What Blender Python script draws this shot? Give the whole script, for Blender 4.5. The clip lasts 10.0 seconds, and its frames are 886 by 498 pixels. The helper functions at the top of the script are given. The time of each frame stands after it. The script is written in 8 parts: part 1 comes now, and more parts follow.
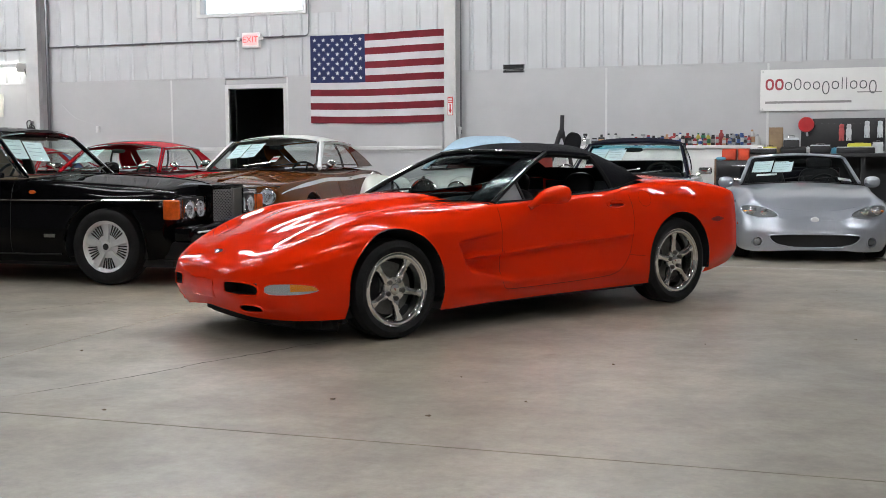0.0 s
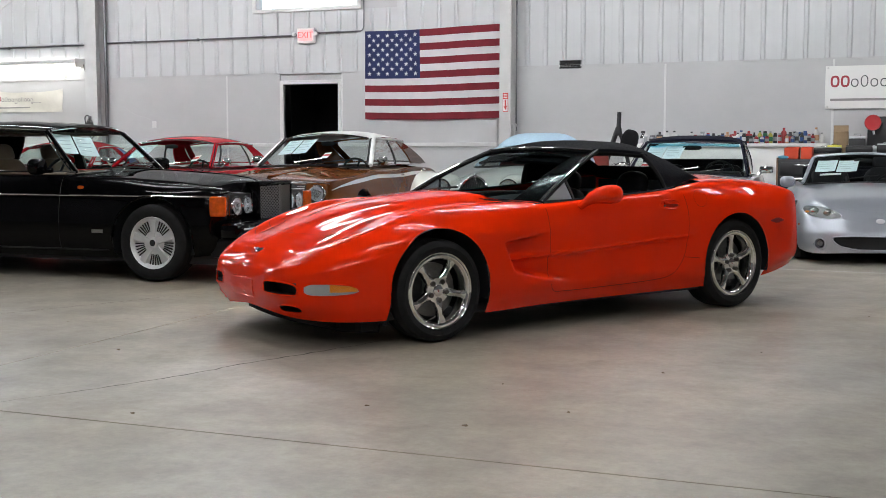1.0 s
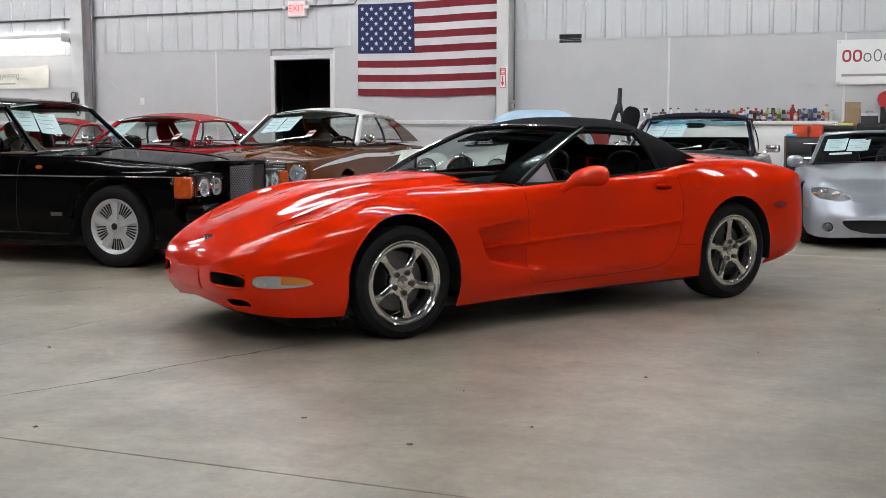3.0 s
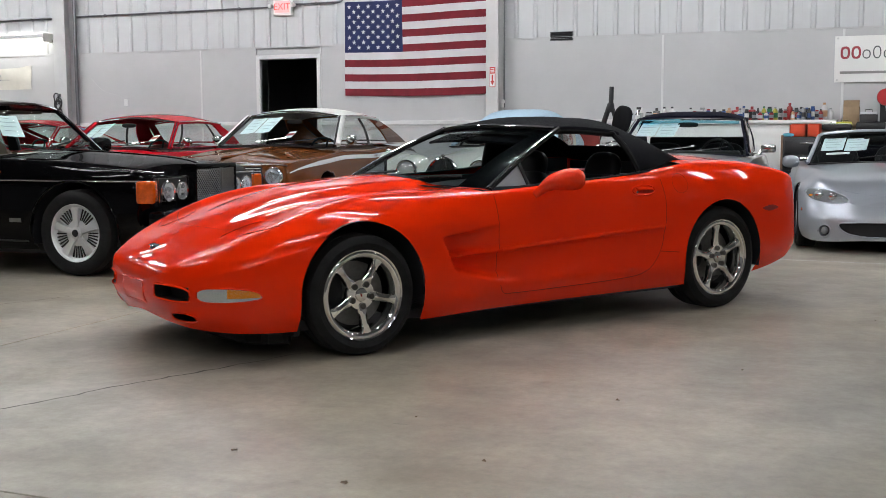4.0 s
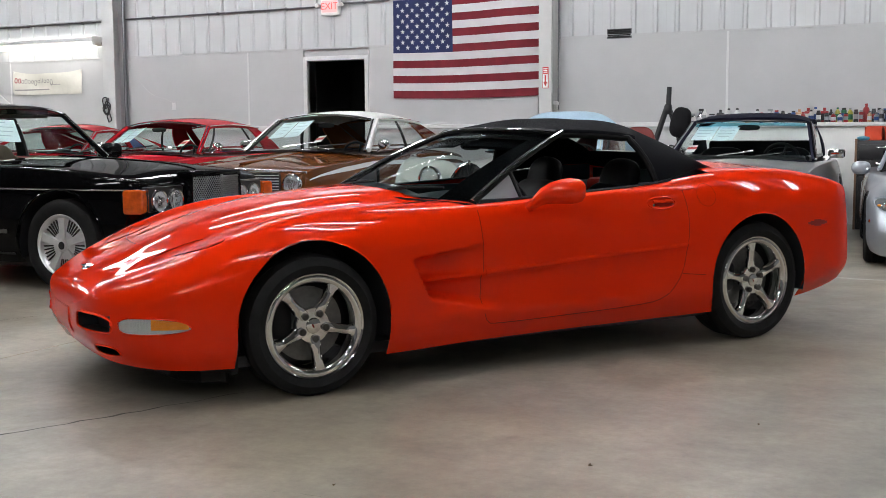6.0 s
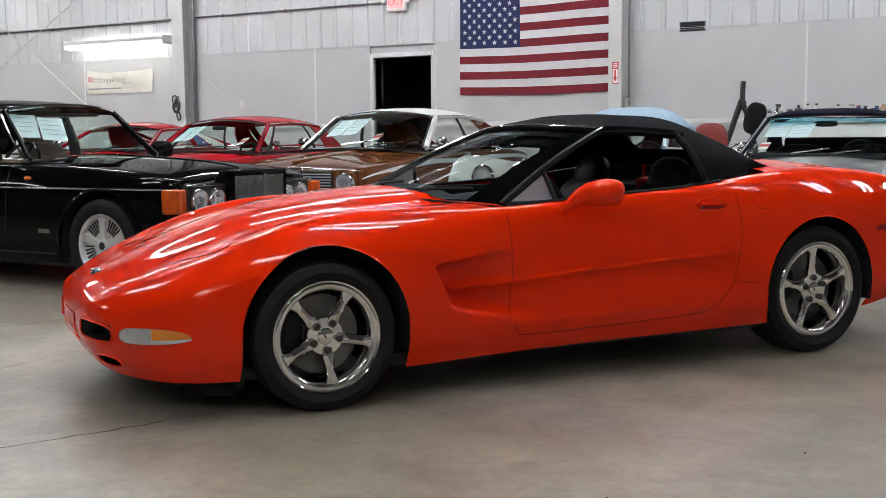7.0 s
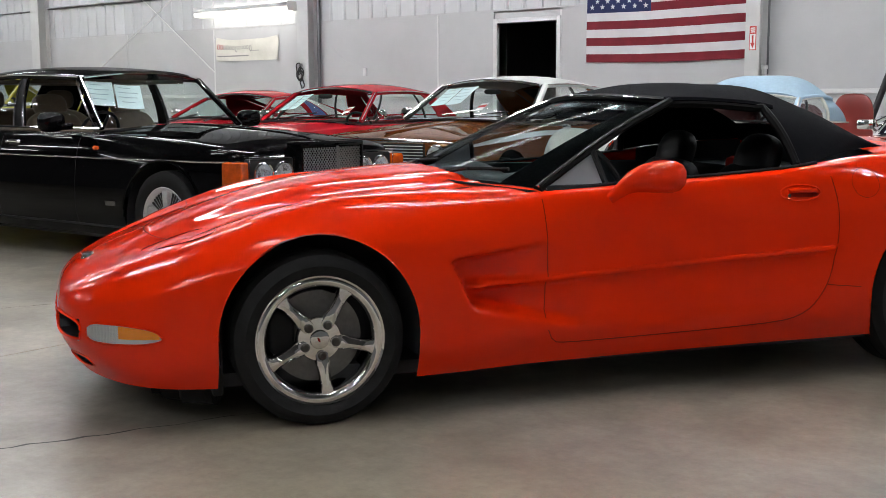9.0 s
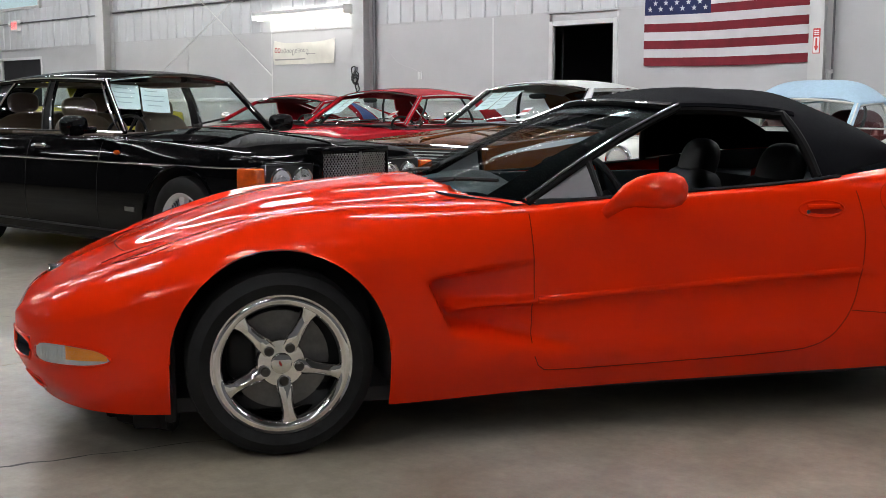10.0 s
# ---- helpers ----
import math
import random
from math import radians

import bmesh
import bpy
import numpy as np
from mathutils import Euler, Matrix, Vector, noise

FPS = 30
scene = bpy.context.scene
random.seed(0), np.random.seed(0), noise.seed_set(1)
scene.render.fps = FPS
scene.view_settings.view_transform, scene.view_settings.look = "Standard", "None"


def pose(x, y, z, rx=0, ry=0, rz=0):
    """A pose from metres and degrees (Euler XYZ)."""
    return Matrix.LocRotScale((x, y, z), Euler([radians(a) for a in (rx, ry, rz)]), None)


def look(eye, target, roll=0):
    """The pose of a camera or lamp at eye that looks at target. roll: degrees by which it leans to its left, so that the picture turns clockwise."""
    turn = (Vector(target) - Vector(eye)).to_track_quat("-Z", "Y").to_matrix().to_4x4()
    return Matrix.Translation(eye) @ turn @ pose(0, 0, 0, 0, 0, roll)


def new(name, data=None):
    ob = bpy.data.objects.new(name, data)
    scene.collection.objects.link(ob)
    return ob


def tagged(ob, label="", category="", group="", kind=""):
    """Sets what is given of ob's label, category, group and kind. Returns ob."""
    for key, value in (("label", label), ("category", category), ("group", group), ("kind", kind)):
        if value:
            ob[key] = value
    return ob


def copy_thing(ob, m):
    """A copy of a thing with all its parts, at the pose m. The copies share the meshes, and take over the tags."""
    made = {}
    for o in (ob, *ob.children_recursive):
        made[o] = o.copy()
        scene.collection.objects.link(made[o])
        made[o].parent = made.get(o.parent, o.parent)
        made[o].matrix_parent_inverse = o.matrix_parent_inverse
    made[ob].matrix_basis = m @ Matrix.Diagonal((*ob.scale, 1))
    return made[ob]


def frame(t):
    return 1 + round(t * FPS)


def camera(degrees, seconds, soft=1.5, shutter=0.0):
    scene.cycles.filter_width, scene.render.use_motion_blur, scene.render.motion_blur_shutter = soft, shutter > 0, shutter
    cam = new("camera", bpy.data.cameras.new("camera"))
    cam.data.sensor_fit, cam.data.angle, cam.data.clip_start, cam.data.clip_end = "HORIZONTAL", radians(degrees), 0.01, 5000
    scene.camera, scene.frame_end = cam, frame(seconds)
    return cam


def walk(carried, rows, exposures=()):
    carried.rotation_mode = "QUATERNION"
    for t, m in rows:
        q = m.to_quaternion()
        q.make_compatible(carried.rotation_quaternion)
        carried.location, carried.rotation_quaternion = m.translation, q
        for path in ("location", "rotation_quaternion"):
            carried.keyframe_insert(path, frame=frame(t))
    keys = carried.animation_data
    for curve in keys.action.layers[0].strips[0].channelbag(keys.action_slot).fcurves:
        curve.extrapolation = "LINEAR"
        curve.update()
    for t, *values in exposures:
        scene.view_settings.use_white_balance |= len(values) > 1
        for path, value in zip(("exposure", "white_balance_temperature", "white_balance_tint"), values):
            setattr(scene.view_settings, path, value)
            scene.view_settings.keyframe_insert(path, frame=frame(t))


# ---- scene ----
cam = camera(43.1, 10.0, soft=0.85)

PATH = [
    (0, (1.232, -0.763, 1.167), (0.619, 1.133, 0.999), -0.3),
    (0.5, (1.229, -0.67, 1.169), (0.536, 1.198, 0.995), -0.1),
    (1, (1.244, -0.525, 1.173), (0.532, 1.336, 0.999), 0.0),
    (1.5, (1.254, -0.368, 1.172), (0.519, 1.483, 0.993), 0.1),
    (2, (1.248, -0.185, 1.165), (0.527, 1.67, 0.964), -0.0),
    (2.5, (1.253, -0.017, 1.171), (0.532, 1.836, 0.956), 0.1),
    (2.7, (1.249, 0.045, 1.169), (0.527, 1.898, 0.955), 0.1),
    (3.8, (1.293, 0.561, 1.173), (0.54, 2.403, 0.962), -0.2),
    (4, (1.299, 0.652, 1.172), (0.564, 2.5, 0.96), -0.2),
    (4.5, (1.358, 0.914, 1.174), (0.576, 2.743, 0.961), 0.0),
    (5, (1.409, 1.169, 1.171), (0.636, 3.002, 0.961), -0.0),
    (5.5, (1.452, 1.416, 1.17), (0.637, 3.231, 0.964), -0.1),
    (5.7, (1.457, 1.523, 1.169), (0.618, 3.328, 0.964), -0.2),
    (6.8, (1.545, 2.02, 1.17), (0.56, 3.749, 0.963), -0.5),
    (7, (1.549, 2.115, 1.167), (0.54, 3.829, 0.959), -0.5),
    (7.5, (1.559, 2.34, 1.168), (0.487, 4.015, 0.95), -0.4),
    (8, (1.57, 2.564, 1.172), (0.448, 4.204, 0.944), -0.2),
    (8.5, (1.573, 2.794, 1.169), (0.415, 4.405, 0.916), 0.0),
    (9, (1.601, 3.02, 1.172), (0.367, 4.572, 0.911), -0.2),
    (9.5, (1.631, 3.263, 1.175), (0.333, 4.765, 0.925), -0.3),
    (10, (1.654, 3.502, 1.177), (0.318, 4.968, 0.923), -0.0),
]
walk(cam, [(t, look(eye, target, roll)) for t, eye, target, roll in PATH])

# world, lamps and exposure
scene.view_settings.exposure = 0.0
world = bpy.data.worlds.new("world")
scene.world = world
world.use_nodes = True
sky = world.node_tree.nodes.new("ShaderNodeTexSky")
sky.sky_type, sky.sun_disc, sky.sun_elevation, sky.sun_rotation = "NISHITA", False, radians(40), radians(200)
world.node_tree.links.new(sky.outputs[0], world.node_tree.nodes["Background"].inputs[0])
world.node_tree.nodes["Background"].inputs[1].default_value = 0.15

LAMP_XS = (-23.0, -17.5, -12.0, -6.5, -1.0, 4.5)
LAMP_YS = (-1.9, 0.9, 5.2, 7.3, 9.4, 11.4, 13.4)
LAMP_Z, LAMP_POWER, WALL_LAMP_POWER, LAMP_COLOR = 5.0, 78.0, 5.5, (0.97, 0.985, 1.0)

# ---- materials ----
MATS = {}


def mat(name, color, rough=0.5, metal=0.0, coat=0.0, var=0.0, scale=8.0, bump=0.0, bump_scale=60.0, rvar=0.0,
        emit=0.0, emit_color=(1, 1, 1), spec=0.5, second=None, detail=5.0, coat_ior=1.5):
    """A principled surface whose colour, gloss and relief vary with noise at real-world size."""
    m = bpy.data.materials.new(name)
    m.use_nodes = True
    nt = m.node_tree
    b = nt.nodes["Principled BSDF"]
    b.inputs["Base Color"].default_value = (*color, 1)
    b.inputs["Roughness"].default_value = rough
    b.inputs["Metallic"].default_value = metal
    b.inputs["Coat Weight"].default_value = coat
    b.inputs["Coat Roughness"].default_value = 0.02
    b.inputs["Coat IOR"].default_value = coat_ior
    b.inputs["Specular IOR Level"].default_value = spec
    if emit:
        b.inputs["Emission Color"].default_value = (*emit_color, 1)
        b.inputs["Emission Strength"].default_value = emit
    if var or rvar or bump:
        tc = nt.nodes.new("ShaderNodeTexCoord")
    if var or rvar:
        n = nt.nodes.new("ShaderNodeTexNoise")
        n.inputs["Scale"].default_value = scale
        n.inputs["Detail"].default_value = detail
        n.inputs["Roughness"].default_value = 0.62
        nt.links.new(tc.outputs["Object"], n.inputs["Vector"])
    if var:
        ramp = nt.nodes.new("ShaderNodeMix")
        ramp.data_type = "RGBA"
        lo = second or tuple(c * (1 - var) for c in color)
        hi = tuple(min(1, c * (1 + var * 0.6)) for c in color)
        ramp.inputs["A"].default_value = (*lo, 1)
        ramp.inputs["B"].default_value = (*hi, 1)
        k = nt.nodes.new("ShaderNodeMapRange")
        k.inputs["From Min"].default_value, k.inputs["From Max"].default_value = 0.3, 0.7
        nt.links.new(n.outputs["Fac"], k.inputs["Value"])
        nt.links.new(k.outputs["Result"], ramp.inputs["Factor"])
        nt.links.new(ramp.outputs["Result"], b.inputs["Base Color"])
    if rvar:
        k2 = nt.nodes.new("ShaderNodeMapRange")
        k2.inputs["To Min"].default_value, k2.inputs["To Max"].default_value = max(0, rough - rvar), min(1, rough + rvar)
        nt.links.new(n.outputs["Fac"], k2.inputs["Value"])
        nt.links.new(k2.outputs["Result"], b.inputs["Roughness"])
    if bump:
        n2 = nt.nodes.new("ShaderNodeTexNoise")
        n2.inputs["Scale"].default_value = bump_scale
        n2.inputs["Detail"].default_value = 3
        nt.links.new(tc.outputs["Object"], n2.inputs["Vector"])
        bp = nt.nodes.new("ShaderNodeBump")
        bp.inputs["Strength"].default_value = bump
        bp.inputs["Distance"].default_value = 0.01
        nt.links.new(n2.outputs["Fac"], bp.inputs["Height"])
        nt.links.new(bp.outputs["Normal"], b.inputs["Normal"])
    MATS[name] = m
    return m


def glass(name, tint=(0.85, 0.92, 0.9), ior=1.5, rough=0.0, edge=0.9):
    """Thin pane: clear with a fresnel-driven gloss."""
    m = bpy.data.materials.new(name)
    m.use_nodes = True
    nt = m.node_tree
    nt.nodes.remove(nt.nodes["Principled BSDF"])
    out = nt.nodes["Material Output"]
    tr, gl, mix, lw, pw, ma = (nt.nodes.new("ShaderNodeBsdf" + k) if k in ("Transparent", "Glossy") else nt.nodes.new("ShaderNode" + k)
                               for k in ("Transparent", "Glossy", "MixShader", "LayerWeight", "Math", "Math"))
    tr.inputs[0].default_value = (*tint, 1)
    gl.inputs["Roughness"].default_value = rough
    lw.inputs["Blend"].default_value = 0.5
    pw.operation, ma.operation = "POWER", "MULTIPLY_ADD"
    pw.inputs[1].default_value = 5.0
    f0 = ((ior - 1) / (ior + 1)) ** 2
    ma.inputs[1].default_value, ma.inputs[2].default_value = edge - f0, f0
    nt.links.new(lw.outputs["Facing"], pw.inputs[0])
    nt.links.new(pw.outputs[0], ma.inputs[0])
    nt.links.new(ma.outputs[0], mix.inputs[0])
    nt.links.new(tr.outputs[0], mix.inputs[1])
    nt.links.new(gl.outputs[0], mix.inputs[2])
    nt.links.new(mix.outputs[0], out.inputs["Surface"])
    MATS[name] = m
    return m


# ---- mesh helpers ----
def part(name, bm, material, parent=None, label="", smooth=None, sharp=35):
    """Links a bmesh as one mesh object under a thing or a part."""
    me = bpy.data.meshes.new(name)
    bmesh.ops.recalc_face_normals(bm, faces=bm.faces)
    if smooth is None or smooth:
        for f in bm.faces:
            f.smooth = True
        if smooth is None:
            lim = radians(sharp)
            for e in bm.edges:
                if len(e.link_faces) == 2 and e.calc_face_angle(0) > lim:
                    e.smooth = False
    bm.to_mesh(me)
    bm.free()
    me.materials.append(material)
    ob = new(name, me)
    if parent:
        ob.parent = parent
    if label:
        ob["label"] = label
    return ob


def thing(name, label, category, m=None, group="", kind=""):
    """An empty at the base of a thing, which parents its parts."""
    e = new(name)
    e.empty_display_size = 0.1
    if m is not None:
        e.matrix_world = m
    return tagged(e, label, category, group, kind)


def box(x0, x1, y0, y1, z0, z1, bevel=0.0, seg=2, bm=None):
    own = bm is None
    bm = bmesh.new() if own else bm
    r = bmesh.ops.create_cube(bm, size=1)
    for v in r["verts"]:
        v.co = Vector(((x0 + x1) / 2 + v.co.x * (x1 - x0), (y0 + y1) / 2 + v.co.y * (y1 - y0), (z0 + z1) / 2 + v.co.z * (z1 - z0)))
    if bevel:
        es = {e for v in r["verts"] for e in v.link_edges}
        bmesh.ops.bevel(bm, geom=list(es), offset=bevel, segments=seg, affect="EDGES", profile=0.5)
    return bm


def turned(bm, m):
    bmesh.ops.transform(bm, matrix=m, verts=bm.verts)
    return bm


def lathe(profile, seg=48, axis="Y", bm=None, close=False):
    """Turns a list of (radius, along) about an axis."""
    bm = bm or bmesh.new()
    rings = []
    for r, a in profile:
        ring = []
        for i in range(seg):
            t = 2 * math.pi * i / seg
            c, s = r * math.cos(t), r * math.sin(t)
            ring.append(bm.verts.new({"Y": (c, a, s), "Z": (c, s, a), "X": (a, c, s)}[axis]))
        rings.append(ring)
    pairs = list(zip(rings, rings[1:])) + ([(rings[-1], rings[0])] if close else [])
    for p, q in pairs:
        for i in range(seg):
            bm.faces.new((p[i], p[(i + 1) % seg], q[(i + 1) % seg], q[i]))
    if not close:
        for ring in (rings[0], rings[-1]):
            bm.faces.new(ring)
    return bm


def tube(points, radius, seg=8, bm=None, flat=1.0, closed=False):
    """A round or flattened bar swept along points."""
    bm = bm or bmesh.new()
    pts = [Vector(p) for p in points]
    rings = []
    n = len(pts)
    for i, p in enumerate(pts):
        a, b = (pts[i - 1] if i or closed else p), (pts[(i + 1) % n] if i < n - 1 or closed else p)
        d = (b - a).normalized()
        u = d.cross(Vector((0, 0, 1)))
        if u.length < 1e-4:
            u = Vector((1, 0, 0))
        u.normalize()
        w = u.cross(d)
        r = radius[i] if isinstance(radius, list) else radius[0] + (radius[1] - radius[0]) * i / (n - 1) if isinstance(radius, tuple) else radius
        rings.append([bm.verts.new(p + u * r * math.cos(2 * math.pi * k / seg) + w * r * flat * math.sin(2 * math.pi * k / seg)) for k in range(seg)])
    for i in range(n if closed else n - 1):
        p, q = rings[i], rings[(i + 1) % n]
        for k in range(seg):
            bm.faces.new((p[k], p[(k + 1) % seg], q[(k + 1) % seg], q[k]))
    if not closed:
        bm.faces.new(rings[0])
        bm.faces.new(rings[-1])
    return bm


def blob(cx, cy, cz, rx, ry, rz, power=2.0, u=24, v=14, bm=None):
    """A rounded solid: an ellipsoid at power 2, boxier above."""
    bm = bm or bmesh.new()

    def sp(a):
        return math.copysign(abs(a) ** (2 / power), a)
    rows = []
    for j in range(1, v):
        ph = -math.pi / 2 + math.pi * j / v
        rows.append([bm.verts.new((cx + rx * sp(math.cos(ph)) * sp(math.cos(2 * math.pi * i / u)),
                                   cy + ry * sp(math.cos(ph)) * sp(math.sin(2 * math.pi * i / u)), cz + rz * sp(math.sin(ph)))) for i in range(u)])
    lo, hi = bm.verts.new((cx, cy, cz - rz)), bm.verts.new((cx, cy, cz + rz))
    for p, q in zip(rows, rows[1:]):
        for i in range(u):
            bm.faces.new((p[i], p[(i + 1) % u], q[(i + 1) % u], q[i]))
    for i in range(u):
        bm.faces.new((lo, rows[0][(i + 1) % u], rows[0][i]))
        bm.faces.new((hi, rows[-1][i], rows[-1][(i + 1) % u]))
    return bm


def grid(fn, nu, nv, bm=None, thick=0.0):
    """A patch of quads from fn(u, v) with u and v from 0 to 1; thick gives it a back."""
    bm = bm or bmesh.new()
    vs = [[bm.verts.new(fn(i / nu, j / nv)) for j in range(nv + 1)] for i in range(nu + 1)]
    fs = [bm.faces.new((vs[i][j], vs[i + 1][j], vs[i + 1][j + 1], vs[i][j + 1])) for i in range(nu) for j in range(nv)]
    if thick:
        bmesh.ops.recalc_face_normals(bm, faces=fs)
        bmesh.ops.solidify(bm, geom=fs, thickness=thick)
    return bm


def mixv(a, b, t):
    return tuple(p + (q - p) * t for p, q in zip(a, b))


def smooth01(t):
    t = max(0.0, min(1.0, t))
    return t * t * (3 - 2 * t)


class Curve:
    """A smooth function through (x, value) keys, without overshoot."""

    def __init__(self, keys, soft=0.0):
        keys = sorted(keys)
        self.soft = soft
        self.x = np.array([k[0] for k in keys], float)
        self.v = np.array([k[1] for k in keys], float)
        h, d = np.diff(self.x), np.diff(self.v) / np.diff(self.x)
        m = np.zeros(len(keys))
        for i in range(1, len(keys) - 1):
            if d[i - 1] * d[i] > 0:
                w1, w2 = 2 * h[i] + h[i - 1], h[i] + 2 * h[i - 1]
                m[i] = (w1 + w2) / (w1 / d[i - 1] + w2 / d[i])
        m[0], m[-1] = d[0], d[-1]
        self.h, self.m = h, m

    def __call__(self, x):
        if not self.soft:
            return self.at(x)
        w = min(self.soft, 0.45 * abs(x - self.x[0]), 0.45 * abs(self.x[-1] - x))
        return sum(self.at(x + w * k) * g for k, g in ((-1, 0.1), (-0.6, 0.2), (-0.2, 0.2), (0.2, 0.2), (0.6, 0.2), (1, 0.1)))

    def at(self, x):
        x = min(max(x, self.x[0]), self.x[-1])
        i = min(max(int(np.searchsorted(self.x, x)) - 1, 0), len(self.h) - 1)
        t = (x - self.x[i]) / self.h[i]
        a, b = self.v[i], self.v[i + 1]
        return float((2 * t**3 - 3 * t**2 + 1) * a + (t**3 - 2 * t**2 + t) * self.h[i] * self.m[i] + (-2 * t**3 + 3 * t**2) * b + (t**3 - t**2) * self.h[i] * self.m[i + 1])


class Shell:
    """A car body lofted from its plan, its heights and its shoulders. x ahead of the front axle, y to the car's left, z up."""

    def __init__(self, plan, bottom, shoulder, centre, crown, mid=0.42, valley=0.0, tuck=0.05, push=None, step=0.0125, sub=7, valley_y=0.52, edge=0.45, upper_in=0.015, mid_keys=None, soft=0.0, relax=0, lean=None, fair=0, dome=None):
        self.plan, self.bottom, self.shoulder, self.centre, self.crown = (Curve(k, soft) for k in (plan, bottom, shoulder, centre, crown))
        self.relax, self.lean, self.fair, self.dome = relax, lean, fair, dome
        self.mid = Curve(mid_keys) if mid_keys else Curve([(-9, mid), (9, mid + 1e-6)])
        self.valley = Curve(valley) if isinstance(valley, list) else Curve([(-9, valley), (9, valley + 1e-6)])
        self.tuck, self.push, self.step, self.sub, self.valley_y, self.edge, self.upper_in = tuck, push, step, sub, valley_y, edge, upper_in
        self.x0, self.x1 = self.plan.x[0], self.plan.x[-1]
        self.subs = sub if isinstance(sub, (list, tuple)) else [sub] * 8
        self.span = [i + j / n for i, n in enumerate(self.subs) for j in range(n)] + [8.0]
        self.kept = {}

    def rails(self, x):
        p, b, s, c, k = self.plan(x), self.bottom(x), self.shoulder(x), self.centre(x), self.crown(x)
        m = min(self.mid(x), b + 0.55 * (s - b))
        k = min(k, p * 0.5)
        t = min(self.tuck, p * 0.3)
        vy = (p - k) * self.valley_y / 0.7
        v = self.valley(x)
        return [(p - t, b), (p - t * 0.12, b + 0.4 * (m - b)), (p, m), (p - self.upper_in, m + 0.58 * (s - m)), (p - self.upper_in - (k - self.upper_in) * self.edge, s - 0.22 * (s - m) * min(1, k * 4)),
                (p - k, s), (vy, s + (c - s) * 0.35 - v), (vy * 0.45, s + (c - s) * 0.85 - v * 0.3), (0.0, c)]

    def section(self, x):
        key = round(x, 4)
        if key not in self.kept:
            self.kept[key] = self.cut(key)
        return self.kept[key]

    def cut(self, x):
        r = self.rails(x)
        pts = [(2 * r[0][0] - r[1][0], 2 * r[0][1] - r[1][1])] + r + [(-r[-2][0], r[-2][1])]
        out = []
        for i in range(1, len(pts) - 2):
            p0, p1, p2, p3 = (np.array(q) for q in pts[i - 1:i + 3])
            for j in range(self.subs[i - 1]):
                t = j / self.subs[i - 1]
                out.append(0.5 * (2 * p1 + (p2 - p0) * t + (2 * p0 - 5 * p1 + 4 * p2 - p3) * t**2 + (3 * p1 - p0 - 3 * p2 + p3) * t**3))
        out.append(np.array(pts[-2]))
        out = np.array(out)
        out[:, 0] = np.maximum(out[:, 0], 0)
        n0 = sum(self.subs[:3]) - 1
        for _ in range(self.relax):
            q = np.vstack([out, [[-out[-2][0], out[-2][1]]]])
            m = (q[n0:-2] + 2 * q[n0 + 1:-1] + q[n0 + 2:]) / 4
            out[n0 + 1:] = m
            out[-1][0] = 0
        if self.dome:
            for q in out[sum(self.subs[:5]):]:
                q[1] += self.dome(x, q[0])
        if self.push:
            for q in out:
                if q[0] > 0.3:
                    q[0] -= self.push(x, q[1])
        return out

    def side_y(self, x, z):
        s = self.section(x)
        n = sum(self.subs[:5]) + 1
        return float(np.interp(z, s[:n, 1], s[:n, 0]))

    def top_z(self, x, y):
        s = self.section(x)[sum(self.subs[:4]):]
        return float(np.interp(abs(y), s[::-1, 0], s[::-1, 1]))

    def on_side(self, x, z, out=0.003, side=1):
        """A point on the flank, lifted outwards."""
        e = 0.01
        y = self.side_y(x, z)
        fx = (self.side_y(x + e, z) - self.side_y(x - e, z)) / (2 * e)
        fz = (self.side_y(x, z + e) - self.side_y(x, z - e)) / (2 * e)
        n = Vector((-fx, 1, -fz)).normalized()
        p = Vector((x + (self.lean(x, z) if self.lean else 0.0), y, z)) + n * out
        return (p.x, p.y * side, p.z)

    def on_top(self, x, y, out=0.003):
        e = 0.01
        z = self.top_z(x, y)
        n = Vector((-(self.top_z(x + e, y) - self.top_z(x - e, y)) / (2 * e), -(self.top_z(x, y + e) - self.top_z(x, y - e)) / (2 * e), 1)).normalized()
        p = Vector((x, y, z)) + n * out
        return tuple(p)

    def stations(self):
        xs, x = [self.x1], self.x1
        while x > self.x0:
            d = 0.002
            slope = abs(self.plan(x) - self.plan(max(x - d, self.x0))) / d
            x -= max(0.0012, self.step / math.hypot(1, slope))
            xs.append(max(x, self.x0))
        return xs

    def build(self, arches=(), keep=None):
        """Vertices, normals and labelled faces. keep(x, y, z, j) gives each face's part, or None for a gap."""
        xs = self.stations()
        secs = [self.section(x) for x in xs]
        n = len(secs[0])
        rows = []
        verts = []
        for x, s in zip(xs, secs):
            row = []
            for k in range(2 * n - 1):
                y, z = (s[k] if k < n else (-s[2 * n - 2 - k][0], s[2 * n - 2 - k][1]))
                row.append(len(verts))
                verts.append([x + (self.lean(x, z) if self.lean else 0.0), y, z])
            rows.append(row)
        faces = []
        for i in range(len(rows) - 1):
            for k in range(2 * n - 2):
                faces.append(((rows[i][k], rows[i + 1][k], rows[i + 1][k + 1], rows[i][k + 1]), k if k < n - 1 else 2 * n - 3 - k))
        if secs[0][:, 0].max() > 0.004:
            faces.append((tuple(rows[0]), -1))
        faces.append((tuple(reversed(rows[-1])), -2))
        va = np.array(verts)
